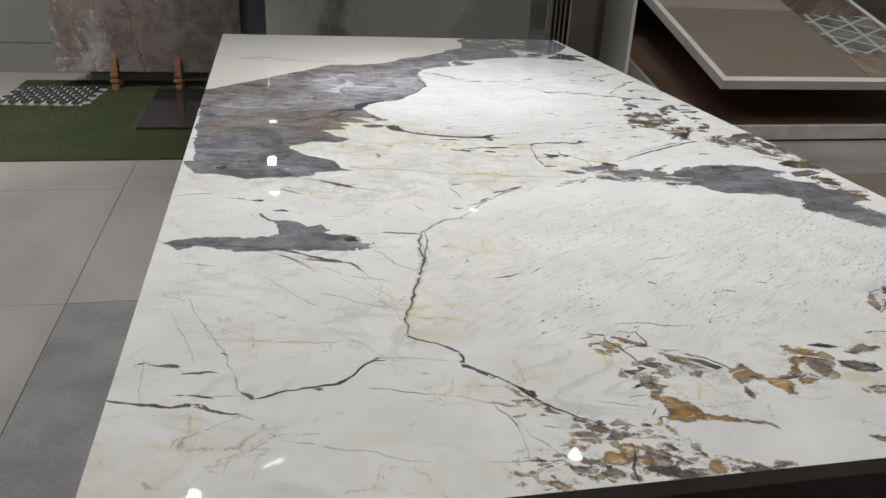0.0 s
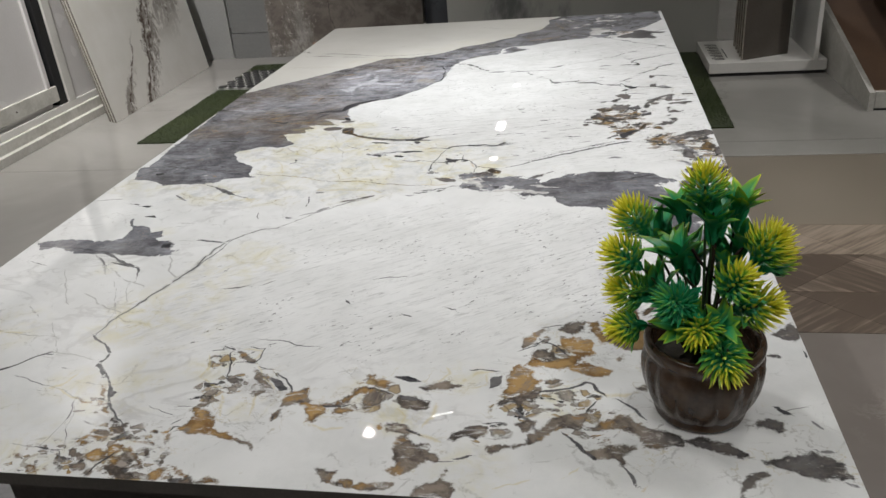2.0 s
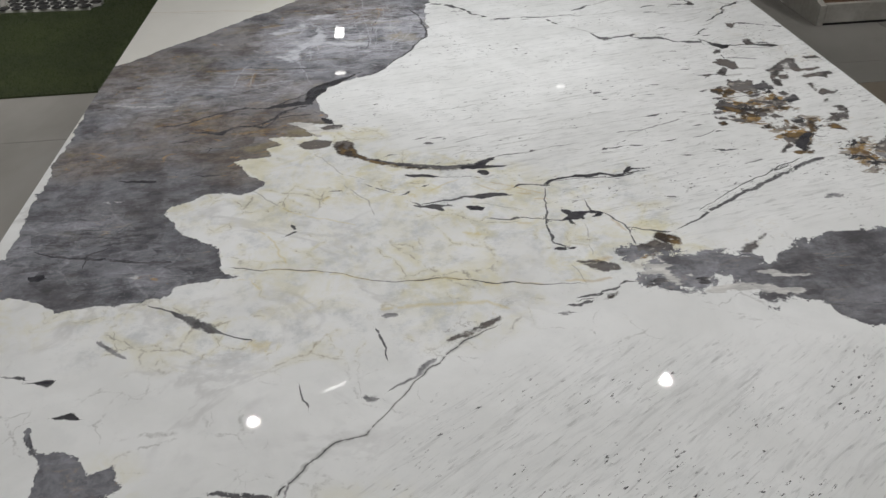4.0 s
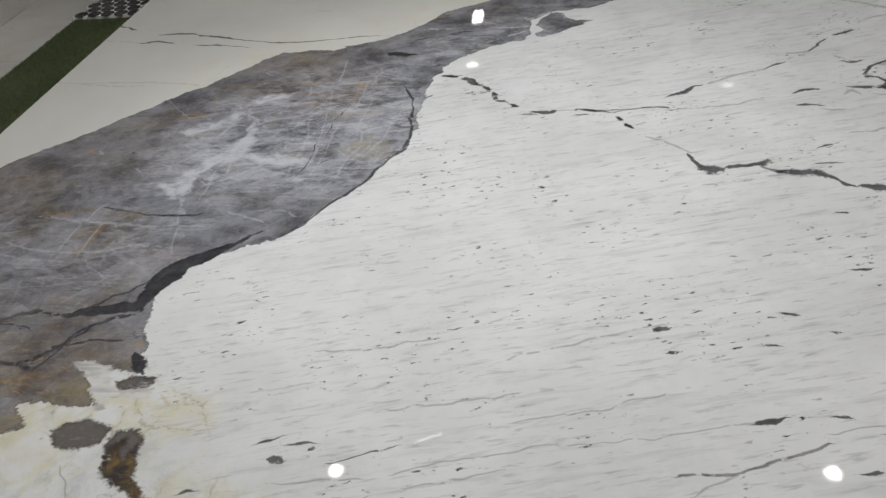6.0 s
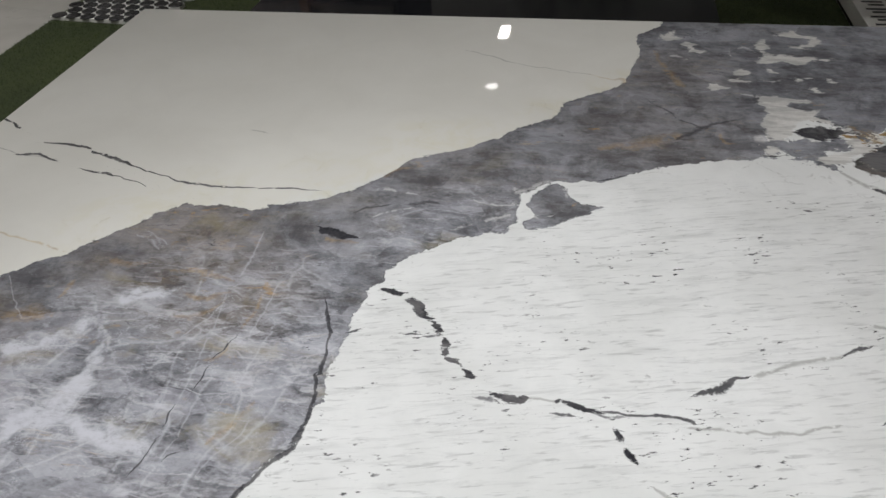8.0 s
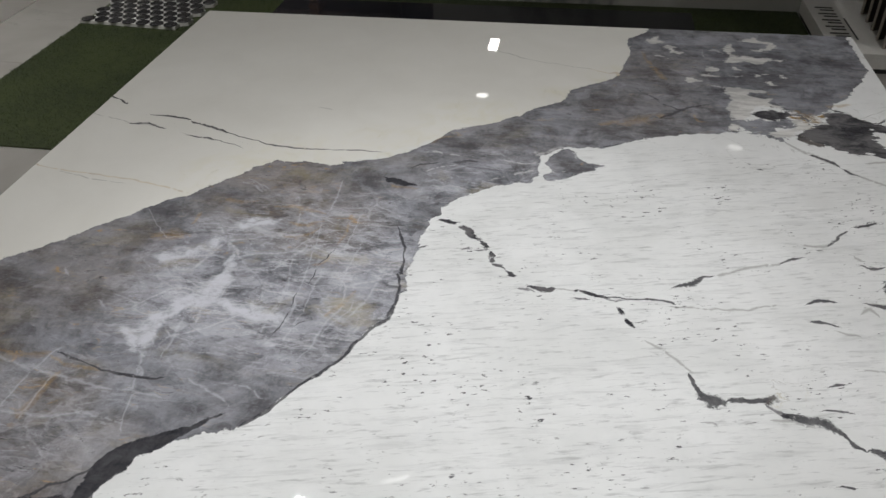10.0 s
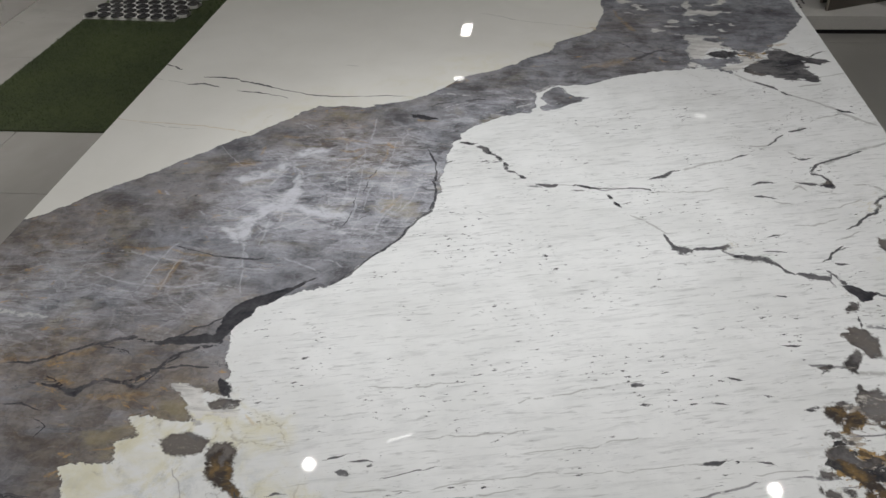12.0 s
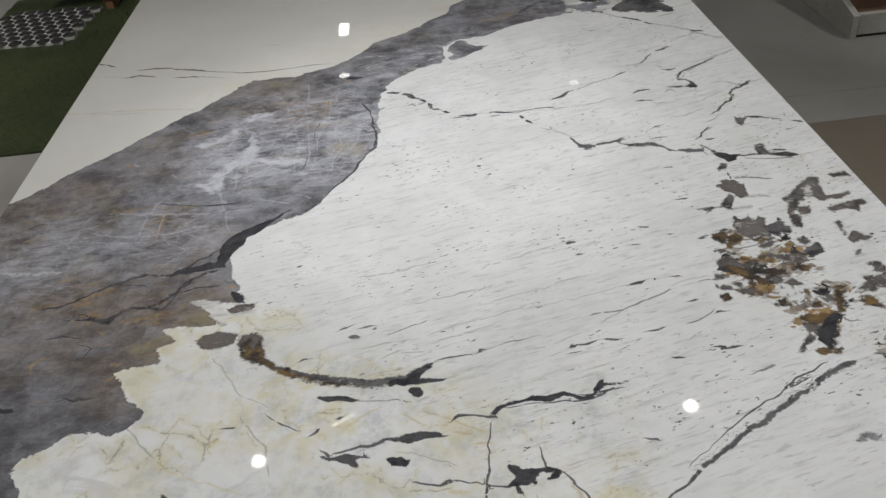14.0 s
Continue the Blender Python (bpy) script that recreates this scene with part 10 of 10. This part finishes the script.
def cone_head(bm, tips, base, axis, length, girth, tone):
    """A pine-cone of short stout spikes on a core, green at its foot and yellow towards its crown."""
    axis = axis.normalized()
    u = axis.orthogonal().normalized()
    w = axis.cross(u)
    count = 92
    for k in range(count):
        f = (k + 0.5) / count
        a = k * 2.39996 + rnd.uniform(-0.12, 0.12)
        out = u * math.cos(a) + w * math.sin(a)
        core = girth * 0.42 * math.sin(math.pi * (0.25 + 0.72 * f))
        root = base + axis * length * f * 0.8 + out * core
        lean = 0.25 + 1.5 * f * f
        d = (out + axis * lean).normalized()
        d2 = (d + axis * 0.55).normalized()
        ln = girth * (0.50 + 0.22 * math.sin(math.pi * f)) * rnd.uniform(0.85, 1.12)
        wd = 0.0023 * rnd.uniform(0.85, 1.2)
        side = d.cross(axis if abs(d.dot(axis)) < 0.97 else u).normalized()
        up = side.cross(d).normalized()
        colour = min(tone * (0.30 + 0.95 * f), 1.2)
        rows = []
        for p, wide, t in ((root, 0.9, 0.35), (root + d * ln * 0.5, 1.0, 0.75), (root + d * ln * 0.55 + d2 * ln * 0.45, 0.12, 1.1)):
            rows.append([bm.verts.new(p - side * wd * wide), bm.verts.new(p + up * wd * wide * 0.8), bm.verts.new(p + side * wd * wide), bm.verts.new(p - up * wd * wide * 0.6)])
            tips += [colour * t + 0.10 * t * tone] * 4
        for r0, r1 in zip(rows, rows[1:]):
            for j in range(4):
                bm.faces.new((r0[j], r0[(j + 1) % 4], r1[(j + 1) % 4], r1[j]))


def broad_leaves(bm, tips, base, axis, count, length, width, tone, spread=(0.25, 0.95), curl=0.22, teeth=0.28):
    """A whorl of folded leaves. spread: how far they lean from the axis, in radians; curl: how far their tips bend outwards; teeth: how deeply their rims are notched."""
    axis = axis.normalized()
    u = axis.orthogonal().normalized()
    w = axis.cross(u)
    for k in range(count):
        a = 2 * math.pi * k / count + rnd.uniform(-0.3, 0.3)
        polar = rnd.uniform(*spread)
        out = u * math.cos(a) + w * math.sin(a)
        d = (axis * math.cos(polar) + out * math.sin(polar)).normalized()
        side = d.cross(axis).normalized()
        up = side.cross(d).normalized()
        ln, rows = length * rnd.uniform(0.8, 1.2), []
        steps = 7
        for s in range(steps + 1):
            t = s / steps
            wide = width * (math.sin(math.pi * min(t * 0.9 + 0.06, 1.0)) ** 0.7) * (1.0 + teeth * (s % 2)) * (0.2 if s == steps else 1.0)
            p = base + d * ln * t + up * ln * 0.18 * math.sin(t * 2.2) * (1 - t) + out * ln * curl * t * t * t
            fold = up * wide * 0.55
            rows.append([bm.verts.new(p - side * wide + fold), bm.verts.new(p), bm.verts.new(p + side * wide + fold)])
            tips += [t * t * tone, 0.6 * t * t * tone, t * t * tone]
        for r0, r1 in zip(rows, rows[1:]):
            bm.faces.new((r0[0], r0[1], r1[1], r1[0]))
            bm.faces.new((r0[1], r0[2], r1[2], r1[1]))


def stem(points, r):
    bm = bmesh.new()
    rings = []
    for k, p in enumerate(points):
        d = (points[min(k + 1, len(points) - 1)] - points[max(k - 1, 0)]).normalized()
        u = d.orthogonal().normalized()
        w = d.cross(u)
        rr = r * (1 - 0.35 * k / len(points))
        rings.append([bm.verts.new(p + (u * math.cos(a) + w * math.sin(a)) * rr) for a in (0, 1.257, 2.513, 3.77, 5.027)])
    for a, b in zip(rings, rings[1:]):
        for k in range(5):
            bm.faces.new((a[k], a[(k + 1) % 5], b[(k + 1) % 5], b[k]))
    return bm


def leafy(name, build, parent, label):
    bm, tips = bmesh.new(), []
    build(bm, tips)
    ob = part(name, bm, M_LEAF, parent, label)
    ob.data.attributes.new("tip", "FLOAT", "POINT").data.foreach_set("value", tips)
    return ob


# each head: place over the pot's foot, how yellow, radius
HEADS = [(-0.013, 0.0, 0.345, 0.95, 0.036), (-0.10, 0.02, 0.292, 1.0, 0.036), (-0.115, -0.02, 0.255, 1.0, 0.036), (-0.108, 0.0, 0.190, 1.0, 0.037),
         (-0.112, -0.02, 0.142, 1.0, 0.032), (-0.050, -0.06, 0.207, 0.35, 0.036), (-0.018, -0.072, 0.172, 0.75, 0.034), (0.012, -0.098, 0.140, 0.7, 0.038),
         (0.030, -0.04, 0.228, 0.85, 0.037), (0.074, 0.0, 0.262, 1.25, 0.040), (0.066, -0.03, 0.186, 1.15, 0.040), (0.098, 0.055, 0.212, 0.8, 0.033)]
FANS = [(-0.035, 0.04, 0.300, 0.45), (0.040, 0.03, 0.308, 0.6), (-0.045, -0.01, 0.258, 0.45), (-0.06, 0.04, 0.262, 0.4), (0.045, 0.02, 0.262, 0.4), (0.0, 0.0, 0.30, 0.45),
        (-0.07, 0.0, 0.205, 0.5), (0.012, 0.03, 0.285, 0.4), (0.022, 0.01, 0.238, 0.45), (-0.022, 0.02, 0.232, 0.45), (-0.03, -0.045, 0.165, 0.5), (0.012, -0.06, 0.172, 0.5)]
crown = Vector((0, 0, 0.20))
for x, y, z, tone, r in HEADS:
    p = Vector((x, y, z))
    axis = (p - crown * 0.75).normalized()
    root = Vector((x * 0.16, y * 0.16 + 0.004, 0.09))
    bend = root.lerp(p, 0.5) + Vector((-0.18 * x, -0.18 * y, 0.035))
    pts = [root.lerp(bend, t / 4) * (1 - t / 4) + bend.lerp(p - axis * 0.01, t / 4) * (t / 4) for t in range(5)]
    part("stem", stem(pts, 0.0022), M_STEM, plant, "thin dark stem", True)
    leafy("needle_head", lambda bm, tips: cone_head(bm, tips, p - axis * r * 0.75, axis, r * 1.35, r * 0.92, tone), plant, "spiky green and yellow cone-shaped head")
    leafy("leaf_collar", lambda bm, tips: broad_leaves(bm, tips, p - axis * r * 1.15, axis, 6, r * 1.05, 0.0085, 0.55 * tone), plant, "collar of toothed green leaves")
for x, y, z, tone in FANS:
    p = Vector((x, y, z))
    axis = (p - crown * 0.6).normalized()
    root = Vector((x * 0.14, y * 0.14, 0.09))
    part("stem", stem([root.lerp(p, t / 3) + Vector((0, 0, 0.02 * math.sin(math.pi * t / 3))) for t in range(4)], 0.002), M_STEM, plant, "thin dark stem", True)
    leafy("leaf_tulip", lambda bm, tips: broad_leaves(bm, tips, p - axis * 0.044, axis, 7, 0.066, 0.0100, tone * 1.5, (0.12, 0.55), 0.16, 0.06), plant, "closed tulip of broad smooth green leaves")
    leafy("leaf_fan", lambda bm, tips: broad_leaves(bm, tips, p - axis * 0.036, axis, 5, 0.046, 0.0085, tone * 1.7, (0.35, 0.85), 0.25), plant, "whorl of toothed green leaves")
trunk = stem([Vector((0.002, 0.004, 0.085)), Vector((0.004, 0.006, 0.15)), Vector((0.0, 0.006, 0.20)), Vector((0.004, 0.004, 0.255))], 0.0048)
part("trunk", trunk, M_TRUNK, plant, "knotty dark brown main stem", True)
for side, rise in ((0.040, 0.248), (-0.045, 0.225), (0.048, 0.205), (-0.030, 0.262)):
    part("branch", stem([Vector((0.002, 0.006, rise - 0.05)), Vector((side * 0.45, 0.006, rise - 0.03)), Vector((side, 0.008, rise))], 0.0026), M_TRUNK, plant, "thin brown side branch", True)
